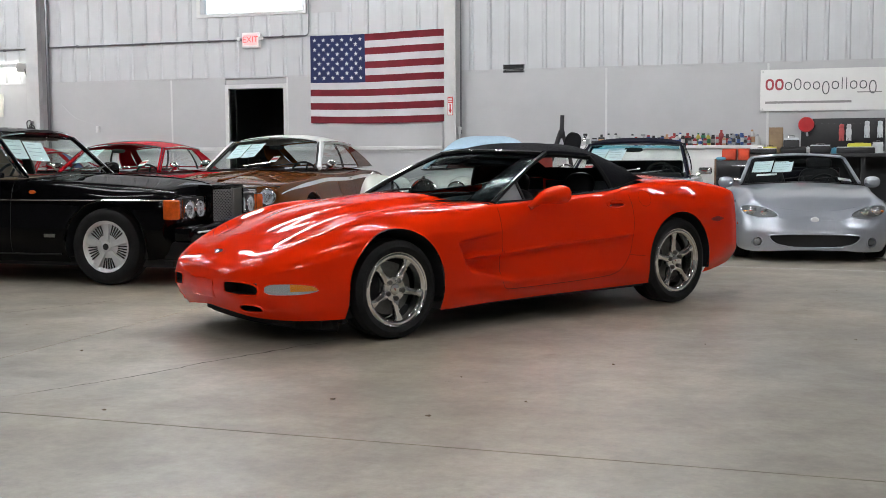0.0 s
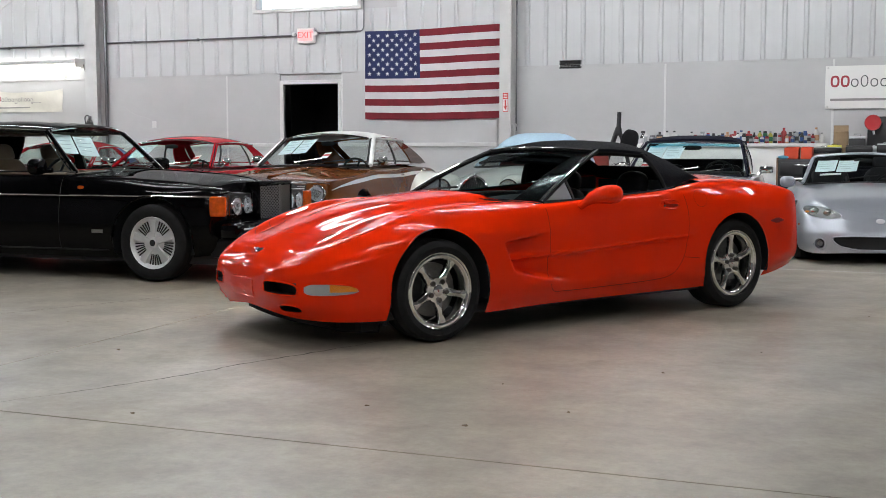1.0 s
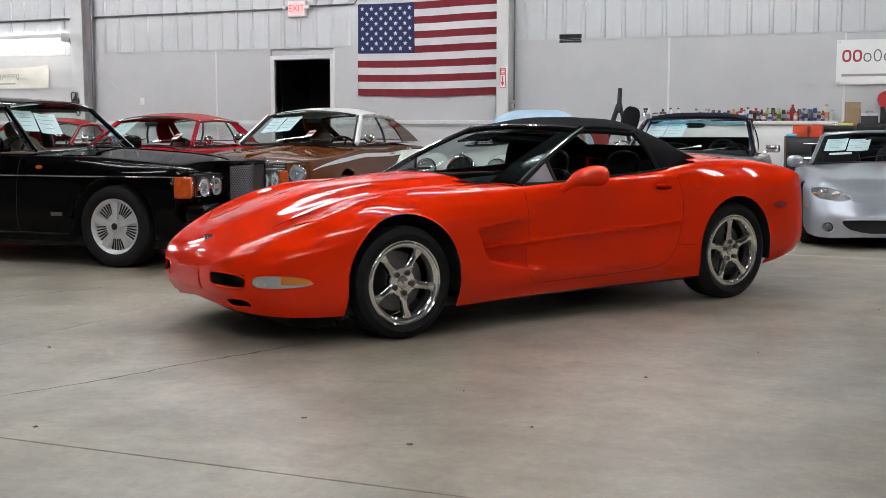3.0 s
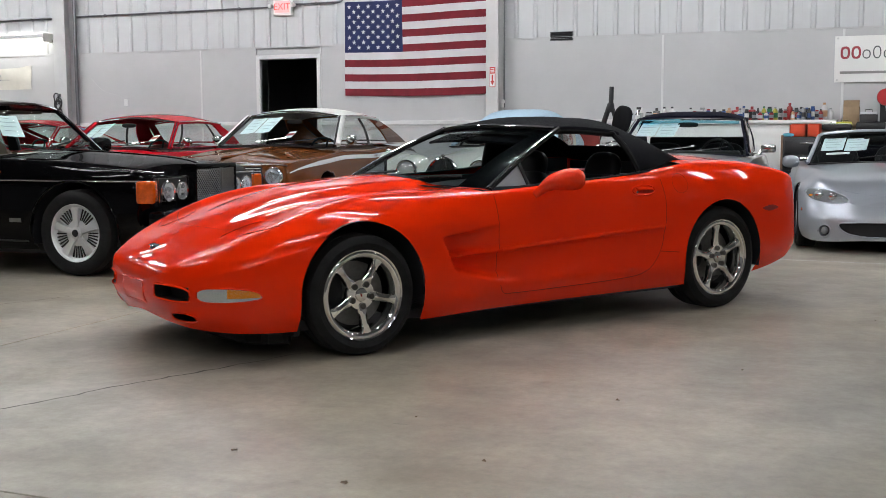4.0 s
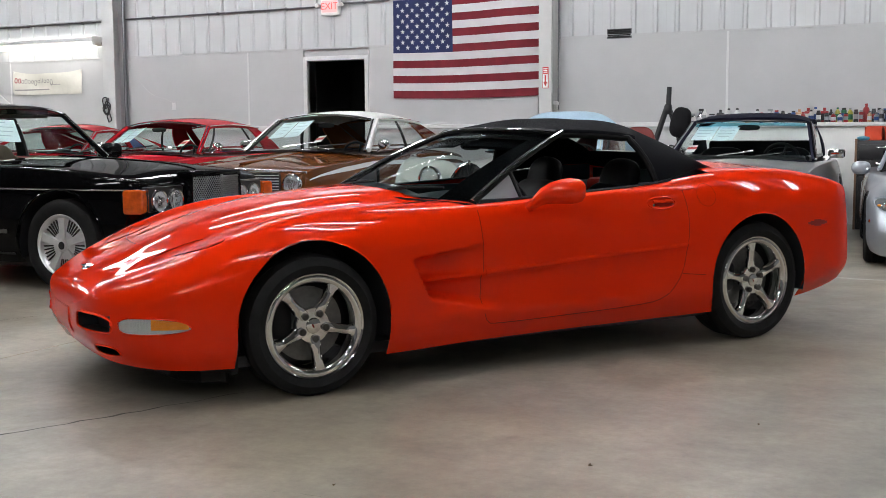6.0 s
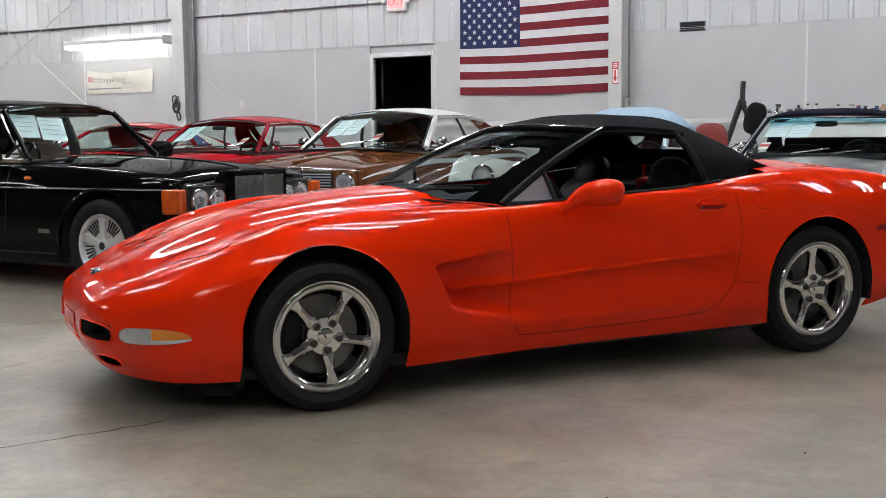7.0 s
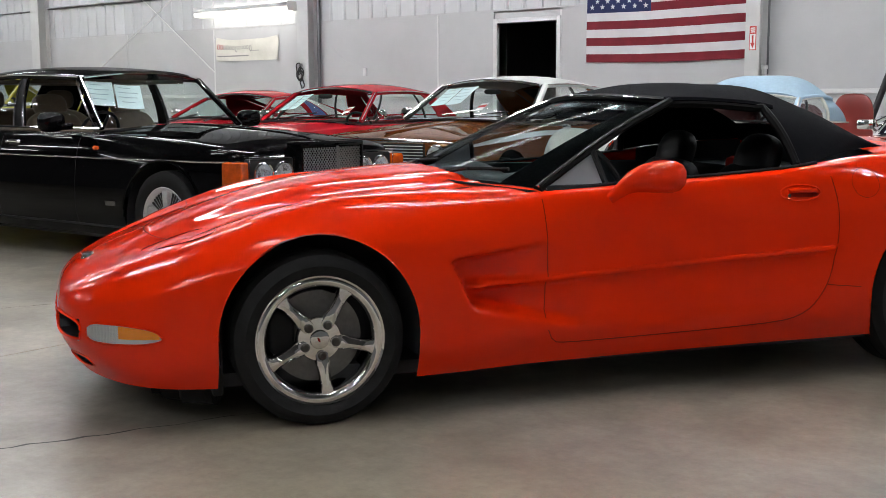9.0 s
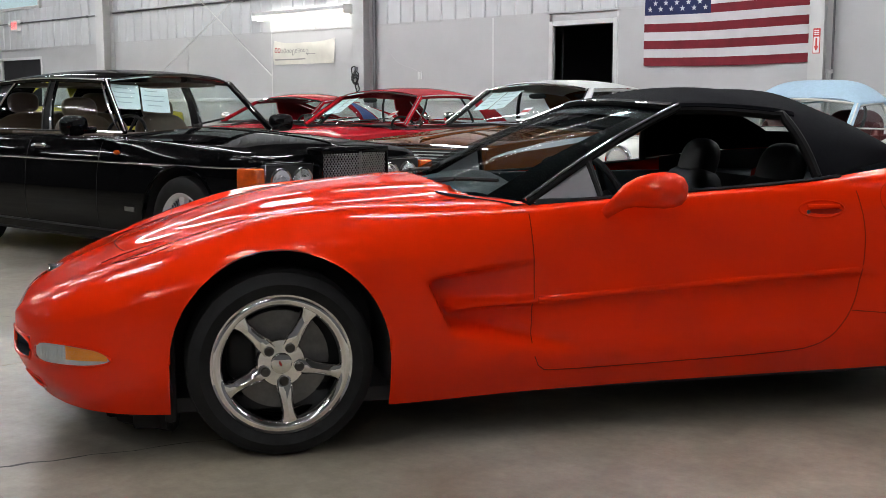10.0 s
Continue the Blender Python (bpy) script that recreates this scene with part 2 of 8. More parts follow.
        if self.fair:
            g = va[:len(rows) * (2 * n - 1)].reshape(len(rows), 2 * n - 1, 3)
            k0 = sum(self.subs[:5]) + 2
            w = np.clip((np.minimum(np.arange(2 * n - 1), np.arange(2 * n - 1)[::-1]) - k0) / 4, 0, 1)[None, :, None]
            for _ in range(self.fair):
                h = g.copy()
                h[:, 1:-1] = (g[:, :-2] + 2 * g[:, 1:-1] + g[:, 2:]) / 4
                q = h.copy()
                q[2:-2] = (h[:-4] + h[1:-3] * 2 + 2 * h[2:-2] + 2 * h[3:-1] + h[4:]) / 8
                g += w * (q - g) * np.array((0.0, 1.0, 1.0))
        gone = np.zeros(len(va), bool)
        for ax, az, ar, *plumb in arches:
            dz = va[:, 2] - az
            d = np.hypot(va[:, 0] - ax, np.maximum(dz, 0) if plumb else dz)
            side = np.abs(va[:, 1]) > 0.35
            gone |= (d < ar - 0.004) & side & (va[:, 2] < az + ar)
        use = []
        touched = set()
        for f, k in faces:
            if k >= 0:
                g = [gone[i] for i in f]
                if all(g):
                    continue
                if any(g):
                    touched.update(i for i in f if gone[i])
            use.append((f, k))
        for i in touched:
            for ax, az, ar, *plumb in arches:
                dz = va[i, 2] - az
                d = math.hypot(va[i, 0] - ax, max(dz, 0) if plumb else dz)
                if d < ar:
                    q = ar / max(d, 1e-4)
                    va[i, 0] = ax + (va[i, 0] - ax) * q
                    if dz > 0 or not plumb:
                        va[i, 2] = az + dz * q
        me = bpy.data.meshes.new("whole")
        me.from_pydata(va.tolist(), [], [f for f, _ in use])
        me.update()
        nor = np.zeros(len(va) * 3)
        me.vertices.foreach_get("normal", nor)
        bpy.data.meshes.remove(me)
        nor = nor.reshape(-1, 3)
        groups = {}
        for f, k in use:
            c = va[list(f)].mean(0)
            key = keep(c[0], c[1], c[2], self.span[k]) if keep and k >= 0 else "body"
            if key:
                groups.setdefault(key, []).append(f)
        return va, nor, groups

    def parts(self, parent, materials, arches=(), keep=None, labels={}):
        va, nor, groups = self.build(arches, keep)
        made = {}
        for key, fs in groups.items():
            used = sorted({i for f in fs for i in f})
            at = {i: j for j, i in enumerate(used)}
            me = bpy.data.meshes.new(key)
            me.from_pydata(va[used].tolist(), [], [[at[i] for i in f] for f in fs])
            me.polygons.foreach_set("use_smooth", [True] * len(fs))
            me.update()
            me.normals_split_custom_set_from_vertices([tuple(v) for v in nor[used]])
            name = key.split("@")[0]
            me.materials.append(materials.get(name, materials["body"]))
            ob = new(name, me)
            ob.parent = parent
            if labels.get(name):
                ob["label"] = labels[name]
            made[key] = ob
        return made


def strip(points, width, bm=None):
    """A narrow flat ribbon along points that already lie on a surface, each with an across direction."""
    bm = bm or bmesh.new()
    last = None
    n = len(points)
    ps = [Vector(p) for p in points]
    for i in range(n):
        d = (ps[min(i + 1, n - 1)] - ps[max(i - 1, 0)]).normalized()
        last_n = d.cross(Vector((0, 1, 0))) if abs(d.y) < 0.8 else d.cross(Vector((0, 0, 1)))
        u = last_n.normalized() * width / 2
        pair = (bm.verts.new(ps[i] + u), bm.verts.new(ps[i] - u))
        if last:
            bm.faces.new((*last, pair[1], pair[0]))
        last = pair
    return bm


def dense(pts, step=0.03):
    out = []
    for a, b in zip(pts, pts[1:]):
        n = max(1, int(math.dist(a, b) / step))
        out += [mixv(a, b, i / n) for i in range(n)]
    return out + [pts[-1]]


def rounded(pts, times=2, closed=False):
    """Chaikin's corner cutting on a polyline."""
    for _ in range(times):
        q = [] if closed else [pts[0]]
        for i in range(len(pts) if closed else len(pts) - 1):
            a, b = pts[i], pts[(i + 1) % len(pts)]
            q += [mixv(a, b, 0.25), mixv(a, b, 0.75)]
        pts = q + ([] if closed else [pts[-1]])
    return pts


def patch(x0, x1, z0, z1, place, nu, nv, bm=None, inside=None):
    """A gridded patch over a region of two surface parameters."""
    bm = bm or bmesh.new()
    vs = {}

    def at(i, j):
        if (i, j) not in vs:
            vs[i, j] = bm.verts.new(place(x0 + (x1 - x0) * i / nu, z0 + (z1 - z0) * j / nv))
        return vs[i, j]
    for i in range(nu):
        for j in range(nv):
            a, b = x0 + (x1 - x0) * (i + 0.5) / nu, z0 + (z1 - z0) * (j + 0.5) / nv
            if inside is None or inside(a, b):
                bm.faces.new((at(i, j), at(i + 1, j), at(i + 1, j + 1), at(i, j + 1)))
    return bm


def in_poly(x, y, poly):
    c = False
    for (x1, y1), (x2, y2) in zip(poly, poly[1:] + poly[:1]):
        if (y1 > y) != (y2 > y) and x < (x2 - x1) * (y - y1) / (y2 - y1) + x1:
            c = not c
    return c


def writing(text, size, material, parent, m, name="lettering", extrude=0.001):
    """Letters of the built-in font as a mesh."""
    cu = bpy.data.curves.new("letters", "FONT")
    cu.body, cu.size, cu.extrude, cu.align_x, cu.align_y = text, size, extrude, "CENTER", "CENTER"
    tmp = bpy.data.objects.new("letters", cu)
    scene.collection.objects.link(tmp)
    dg = bpy.context.evaluated_depsgraph_get()
    me = bpy.data.meshes.new_from_object(tmp.evaluated_get(dg))
    bpy.data.objects.remove(tmp)
    me.materials.clear()
    me.materials.append(material)
    ob = new(name, me)
    ob.parent = parent
    ob.matrix_basis = m
    return ob

# ---- the hall ----
CONCRETE = bpy.data.materials.new("polished_concrete")
CONCRETE.use_nodes = True


def concrete():
    nt = CONCRETE.node_tree
    b = nt.nodes["Principled BSDF"]
    tc = nt.nodes.new("ShaderNodeTexCoord")

    def noise_node(scale, detail, rough=0.6, distort=0.0):
        n = nt.nodes.new("ShaderNodeTexNoise")
        n.inputs["Scale"].default_value, n.inputs["Detail"].default_value = scale, detail
        n.inputs["Roughness"].default_value, n.inputs["Distortion"].default_value = rough, distort
        nt.links.new(tc.outputs["Object"], n.inputs["Vector"])
        return n.outputs["Fac"]

    def ramp(fac, stops):
        r = nt.nodes.new("ShaderNodeValToRGB")
        r.color_ramp.elements[0].position, r.color_ramp.elements[0].color = stops[0][0], (*stops[0][1], 1)
        r.color_ramp.elements[1].position, r.color_ramp.elements[1].color = stops[1][0], (*stops[1][1], 1)
        for p, c in stops[2:]:
            r.color_ramp.elements.new(p).color = (*c, 1)
        nt.links.new(fac, r.inputs["Fac"])
        return r.outputs["Color"]

    def mix(a, c, fac, mode="MULTIPLY"):
        m = nt.nodes.new("ShaderNodeMix")
        m.data_type, m.blend_type = "RGBA", mode
        m.inputs["Factor"].default_value = fac
        nt.links.new(a, m.inputs["A"])
        nt.links.new(c, m.inputs["B"])
        return m.outputs["Result"]
    base = ramp(noise_node(0.55, 4, 0.5, 0.2), [(0.34, (0.21, 0.195, 0.166)), (0.66, (0.4, 0.378, 0.332))])
    mid = ramp(noise_node(2.4, 6, 0.6, 0.3), [(0.36, (0.78, 0.77, 0.755)), (0.62, (1.06, 1.06, 1.06))])
    tan = ramp(noise_node(0.36, 4, 0.55, 0.3), [(0.36, (1, 1, 1)), (0.66, (0.95, 0.85, 0.7))])
    fine = ramp(noise_node(15, 9, 0.78), [(0.3, (0.76, 0.755, 0.745)), (0.68, (1.12, 1.12, 1.12))])
    spots = ramp(noise_node(11, 5, 0.65), [(0.6, (1, 1, 1)), (0.72, (0.78, 0.76, 0.73))])
    c = mix(mix(mix(mix(base, mid, 1.0), tan, 1.0), fine, 1.0), spots, 0.6)
    nt.links.new(c, b.inputs["Base Color"])
    k = nt.nodes.new("ShaderNodeMapRange")
    k.inputs["From Min"].default_value, k.inputs["From Max"].default_value = 0.3, 0.7
    k.inputs["To Min"].default_value, k.inputs["To Max"].default_value = 0.32, 0.46
    nt.links.new(noise_node(1.7, 5), k.inputs["Value"])
    nt.links.new(k.outputs["Result"], b.inputs["Roughness"])
    bp = nt.nodes.new("ShaderNodeBump")
    bp.inputs["Strength"].default_value, bp.inputs["Distance"].default_value = 0.12, 0.006
    nt.links.new(noise_node(4, 8, 0.6), bp.inputs["Height"])
    nt.links.new(bp.outputs["Normal"], b.inputs["Normal"])


concrete()
SHEET = mat("painted_ribbed_steel", (0.49, 0.5, 0.515), 0.42, var=0.07, scale=1.3, bump=0.05, bump_scale=14)
LINER = mat("liner_panel", (0.45, 0.45, 0.46), 0.55, var=0.06, scale=1.1, bump=0.06, bump_scale=90)
TRIM = mat("white_trim", (0.6, 0.6, 0.6), 0.45, var=0.05, scale=6)
STEEL = mat("grey_column_paint", (0.5, 0.505, 0.51), 0.45, var=0.1, scale=3, bump=0.03)
WHITE_STEEL = mat("white_column_paint", (0.53, 0.53, 0.53), 0.45, var=0.06, scale=3)
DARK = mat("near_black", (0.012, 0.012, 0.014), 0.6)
DARK_GAP = mat("dark_gap", (0.01, 0.01, 0.01), 0.8)
CONDUIT = mat("conduit", (0.16, 0.16, 0.17), 0.4, metal=0.6)
CEILING = mat("dark_roof_deck", (0.05, 0.05, 0.052), 0.7, var=0.1, scale=2)
# unseen walls: grey chosen for the fill light and reflections on the cars
BACK_WALL = mat("unseen_wall_grey", (0.2, 0.2, 0.205), 0.6, var=0.1, scale=1.5)
TUBE_LIGHT = mat("lit_tube", (0.9, 0.9, 0.9), 0.4, emit=LAMP_POWER, emit_color=LAMP_COLOR)
WALL_TUBE = mat("lit_wall_tube", (0.9, 0.9, 0.9), 0.4, emit=WALL_LAMP_POWER, emit_color=(1.0, 0.975, 0.88))
LAMP_CASE = mat("white_enamel", (0.75, 0.75, 0.74), 0.35)

X0, X1, Y0, YW, H = -31.0, 10.0, -10.0, 17.0, 5.5


def cells(xs, zs, holes, y0, y1):
    """A wall slab with openings right through it."""
    bm = bmesh.new()
    for xa, xb in zip(xs, xs[1:]):
        for za, zb in zip(zs, zs[1:]):
            cx, cz = (xa + xb) / 2, (za + zb) / 2
            if not any(h[0] < cx < h[1] and h[2] < cz < h[3] for h in holes):
                box(xa, xb, y0, y1, za, zb, bm=bm)
    bmesh.ops.remove_doubles(bm, verts=bm.verts, dist=1e-4)
    return bm


DOOR = (-8.45, -7.39, 0.0, 2.33)
WIN = (-9.0, -6.98, 3.62, 4.62)
WIN2 = (-26.2, -23.5, 3.5, 4.5)
DOOR2 = (-25.5, -23.55, 0.0, 2.27)
holes = (DOOR, WIN, WIN2, DOOR2)
wall = part("wall_north", cells([X0, -26.2, -25.5, -23.55, -23.5, -9.0, -8.45, -7.39, -6.98, X1], [0, 2.27, 2.33, 3.5, 3.62, 4.5, 4.62, H], holes, YW + 0.04, YW + 0.24), LINER, smooth=False)
tagged(wall, "pale grey metal-clad hall wall with a doorway and high windows", "wall", kind="structure")
# unseen side and end walls, added darker than the liner wall to limit bounce
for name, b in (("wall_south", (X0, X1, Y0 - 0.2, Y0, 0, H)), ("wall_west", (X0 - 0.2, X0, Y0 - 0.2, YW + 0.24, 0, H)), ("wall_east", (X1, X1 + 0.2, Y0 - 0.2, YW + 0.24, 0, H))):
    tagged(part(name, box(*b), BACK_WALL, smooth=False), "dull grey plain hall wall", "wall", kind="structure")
tagged(part("ceiling", box(X0 - 0.2, X1 + 0.2, Y0 - 0.2, YW + 0.24, H, H + 0.2), CEILING, smooth=False), "dark metal roof deck", "ceiling", kind="structure")

# floor: slabs with saw-cut joints, over a dark base in the cuts
floor = part("floor", box(X0 - 0.2, X1 + 0.2, Y0 - 0.2, YW + 0.24, -0.3, -0.012), DARK_GAP, smooth=False)
tagged(floor, "worn grey polished concrete floor with saw-cut joints", "floor", kind="structure")
JX, JY, G = -3.2, 3.43, 0.0035
for xa, xb, ya, yb in ((X0, JX - G, JY + G, YW + 0.04), (JX + G, X1, JY + G, YW + 0.04), (X0, X1, Y0, JY - G)):
    part("slab", box(xa, xb, ya, yb, -0.05, 0.0, 0.003, 1), CONCRETE, floor, smooth=False)
# hairline cracks and a painted bay line
CRACK = mat("crack", (0.09, 0.085, 0.078), 0.8, var=0.4, scale=20)
LINE = mat("worn_white_line", (0.52, 0.51, 0.49), 0.6, var=0.35, scale=14)


def crack(pts, w):
    rnd = random.Random(len(pts) * 7 + int(w * 1e5))
    ps = []
    for x, y, *_ in dense([(a, b, 0) for a, b in pts], 0.06):
        ps.append((x + rnd.uniform(-0.012, 0.012), y + rnd.uniform(-0.012, 0.012)))
    bm = bmesh.new()
    last = None
    for i, (x, y) in enumerate(ps):
        k = w * rnd.uniform(0.3, 1.0) * (0.2 + min(1, 4 * min(i, len(ps) - 1 - i) / len(ps)))
        pair = (bm.verts.new((x - k, y, 0.0015)), bm.verts.new((x + k, y + k * 0.4, 0.0015)))
        if last:
            bm.faces.new((*last, pair[1], pair[0]))
        last = pair
    return bm


for pts, w in (([(-2.62, 3.46), (-2.40, 3.80), (-2.12, 4.36), (-1.96, 4.84), (-1.78, 5.24), (-1.5, 5.9)], 0.008), ([(-4.75, 5.6), (-4.48, 6.13), (-4.28, 6.55), (-4.14, 6.87), (-4.0, 7.2)], 0.006), ([(-0.72, 4.62), (-0.45, 4.66), (-0.2, 4.72)], 0.006)):
    part("crack", crack(pts, w), CRACK, floor, smooth=False)
bm = bmesh.new()
rnd = random.Random(4)
last = None
for i in range(60):
    x = -0.4 + i * 0.09
    a = 0.045 + rnd.uniform(-0.012, 0.006)
    y = 11.12 - (x + 0.4) * 0.06
    pair = (bm.verts.new((x, y - a, 0.0015)), bm.verts.new((x, y + a, 0.0015)))
    if last:
        bm.faces.new((*last, pair[1], pair[0]))
    last = pair
part("bay_line", bm, LINE, floor, smooth=False)

# liner panels below, ribbed sheets above
PANEL_TOP = 2.53


def rib_sheet(x, z0, z1, y=YW + 0.02):
    prof = []
    for k in range(3):
        a = x + k * 0.305
        prof += [(a, 0), (a + 0.11, 0), (a + 0.13, -0.016), (a + 0.168, -0.016), (a + 0.188, 0)]
    prof.append((x + 0.912, 0))
    bm = bmesh.new()
    lo = [bm.verts.new((px, y + py, z0)) for px, py in prof]
    hi = [bm.verts.new((px, y + py, z1)) for px, py in prof]
    for i in range(len(prof) - 1):
        bm.faces.new((lo[i], lo[i + 1], hi[i + 1], hi[i]))
    return bm


xs = X0
while xs < X1 - 0.9:
    spans = [(PANEL_TOP, H)]
    for w in (WIN, WIN2):
        if xs + 0.912 > w[0] and xs < w[1]:
            spans = [(PANEL_TOP, w[2] - 0.04), (w[3] + 0.04, H)]
    for za, zb in spans:
        part("ribbed_sheet", rib_sheet(xs, za, zb), SHEET, wall, smooth=False)
    xs += 0.915

edges = [-31.0, -28.5, -25.56, None, -23.49, -20.62, -20.3, -17.6, -14.95, -12.48, -12.2, -9.6, -8.52, None, -7.32, -4.5, -4.27, -1.79, 0.66, 3.1, 5.5, 8.0, 10.0]
for a, b in zip(edges, edges[1:]):
    if a is None or b is None:
        continue
    part("liner_panel", box(a + 0.004, b - 0.004, YW, YW + 0.04, 0.0, PANEL_TOP, 0.002, 1), LINER, wall, smooth=False)
for x in (-14.95, -9.6, -7.32, -1.79, 0.66, 3.1):
    part("joint_batten", box(x - 0.016, x + 0.016, YW - 0.006, YW, 0.0, PANEL_TOP, 0.002, 1), TRIM, wall, smooth=False)
part("flashing", box(X0, X1, YW - 0.012, YW + 0.03, PANEL_TOP - 0.02, PANEL_TOP + 0.006), LINER, wall, smooth=False)
# chair-height ledge rail
for a, b in ((-12.2, -8.53), (-7.31, -4.5), (-4.27, -2.35), (-31, -25.6), (-23.4, -12.48)):
    part("ledge_rail", box(a, b, YW - 0.05, YW, 1.25, 1.31, 0.006), TRIM, wall, smooth=False)
    part("ledge_shadow_gap", box(a, b, YW - 0.02, YW, 1.215, 1.25), STEEL, wall, smooth=False)
# columns
for x, w, m in ((-12.34, 0.26, STEEL), (-4.295, 0.19, WHITE_STEEL), (-20.46, 0.3, WHITE_STEEL), (3.6, 0.26, STEEL), (-28.4, 0.28, STEEL)):
    bm = box(x - w / 2, x + w / 2, YW - 0.27, YW - 0.245, 0, H)
    box(x - 0.02, x + 0.02, YW - 0.245, YW - 0.02, 0, H, bm=bm)
    box(x - w / 2, x + w / 2, YW - 0.02, YW - 0.004, 0, H, bm=bm)
    tagged(part("column", bm, m, smooth=False), "painted steel I-beam wall column", "column", kind="structure")
# downpipe beside the grey column
part("downpipe", tube([(-12.16, YW - 0.06, 0.0), (-12.16, YW - 0.06, H)], 0.03), CONDUIT, wall)
part("downpipe", tube([(-4.17, YW - 0.06, 1.5), (-4.17, YW - 0.06, H)], 0.014), CONDUIT, wall)

# doorway with a near-black box behind, the room's darkness put into its colour
jamb = bmesh.new()
for a, b, c, d in ((-8.52, -8.45, 0, 2.40), (-7.39, -7.32, 0, 2.40), (-8.45, -7.39, 2.33, 2.40)):
    box(a, b, YW - 0.02, YW + 0.25, c, d, 0.004, 1, bm=jamb)
door = tagged(thing("door_1", "open doorway into a dark room, white frame", "doorway", kind="structure"))
part("door_frame", jamb, TRIM, door, smooth=False)
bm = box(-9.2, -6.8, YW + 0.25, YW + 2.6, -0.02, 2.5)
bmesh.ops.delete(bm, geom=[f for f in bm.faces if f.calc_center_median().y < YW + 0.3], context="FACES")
part("unlit_room_box", bm, DARK, door, smooth=False)
door2 = tagged(thing("door_2", "dark closed double door in a pale frame", "door", kind="structure"))
for a, b in ((-25.5, -24.53), (-24.52, -23.55)):
    part("leaf", box(a, b, YW + 0.06, YW + 0.11, 0.01, 2.27, 0.004, 1), mat("dark_door_paint", (0.012, 0.012, 0.014), 0.7) if "dark_door_paint" not in MATS else MATS["dark_door_paint"], door2, smooth=False)
bm = bmesh.new()
for a, b, c, d in ((-25.56, -25.5, 0, 2.33), (-23.55, -23.49, 0, 2.33), (-25.5, -23.55, 2.27, 2.33)):
    box(a, b, YW - 0.01, YW + 0.14, c, d, bm=bm)
part("door_frame", bm, TRIM, door2, smooth=False)

# high windows
PANE = glass("window_pane", (0.95, 0.98, 1.0))
for k, w in enumerate((WIN, WIN2)):
    wn = tagged(thing("window_%d" % (k + 1), "bright high window with a white frame", "window", kind="structure"))
    bm = bmesh.new()
    for a, b, c, d in ((w[0] - 0.04, w[0] + 0.03, w[2] - 0.04, w[3] + 0.04), (w[1] - 0.03, w[1] + 0.04, w[2] - 0.04, w[3] + 0.04), (w[0] + 0.03, w[1] - 0.03, w[2] - 0.04, w[2] + 0.02), (w[0] + 0.03, w[1] - 0.03, w[3] - 0.02, w[3] + 0.04)):
        box(a, b, YW - 0.03, YW + 0.2, c, d, bm=bm)
    part("window_frame", bm, TRIM, wn, smooth=False)
    p = part("pane", box(w[0] + 0.03, w[1] - 0.03, YW + 0.1, YW + 0.106, w[2] + 0.02, w[3] - 0.02), PANE, wn, smooth=False)
    p.visible_shadow = False

# pale daylight outside the high windows
DAY = mat("daylight_haze", (0.8, 0.8, 0.8), 0.8, emit=1.6, emit_color=(0.96, 0.98, 1.0))
tagged(part("backdrop", grid(lambda u, v: (-45 + 60 * u, YW + 14, -2 + 26 * v), 1, 1), DAY, smooth=False), "plain bright overcast daylight beyond the windows", "backdrop", kind="structure")

# vent slot
vent = thing("wall_vent", "small dark rectangular vent in the wall", "vent")
part("frame", box(-3.475, -3.115, YW - 0.008, YW, 2.475, 2.61, 0.003, 1), CONDUIT, vent, smooth=False)
for i in range(5):
    part("slat", turned(box(-3.46, -3.13, -0.004, 0.004, -0.011, 0.011), pose(0, YW - 0.012, 2.495 + i * 0.024, 40)), DARK, vent, smooth=False)

# conduit along the wall with its clips
for a, b, z in ((-31, -20.62, 3.14), (-20.3, -12.48, 3.15), (-12.2, -8.13, 3.17), (-7.8, -6.95, 3.2)):
    c = tagged(part("conduit", tube([(a, YW - 0.03, z), (b, YW - 0.03, z)], 0.014, 8), CONDUIT), "thin dark electrical conduit fixed along the wall", "conduit", kind="structure")
    n = int((b - a) / 1.5) + 1
    for i in range(n):
        x = a + (b - a) * (i + 0.5) / n
        part("clip", box(x - 0.012, x + 0.012, YW - 0.05, YW, z - 0.022, z + 0.022), CONDUIT, c, smooth=False)
tagged(part("conduit", tube(rounded([(-6.95, YW - 0.03, 3.2), (-6.9, YW - 0.03, 3.22), (-6.88, YW - 0.03, 3.3), (-6.88, YW - 0.03, 5.48)], 2), 0.012, 8), CONDUIT), "thin dark conduit rising up the wall", "conduit", kind="structure")

# girt lip above the wall lamp and diagonal rod braces
tagged(part("girt", box(-20.3, -12.48, YW - 0.1, YW - 0.01, 3.17, 3.2), SHEET, smooth=False), "pale steel wall girt", "girt", kind="structure")
ROD = mat("brace_rod", (0.55, 0.55, 0.54), 0.4, metal=0.3)
for a, b in (((-19.9, YW - 0.14, 5.25), (-14.8, YW - 0.14, 1.72)), ((-12.6, YW - 0.12, 4.9), (-18.6, YW - 0.12, 1.75))):
    tagged(part("brace_rod", tube([a, b], 0.011, 8), ROD), "slim diagonal steel bracing rod", "brace", kind="structure")

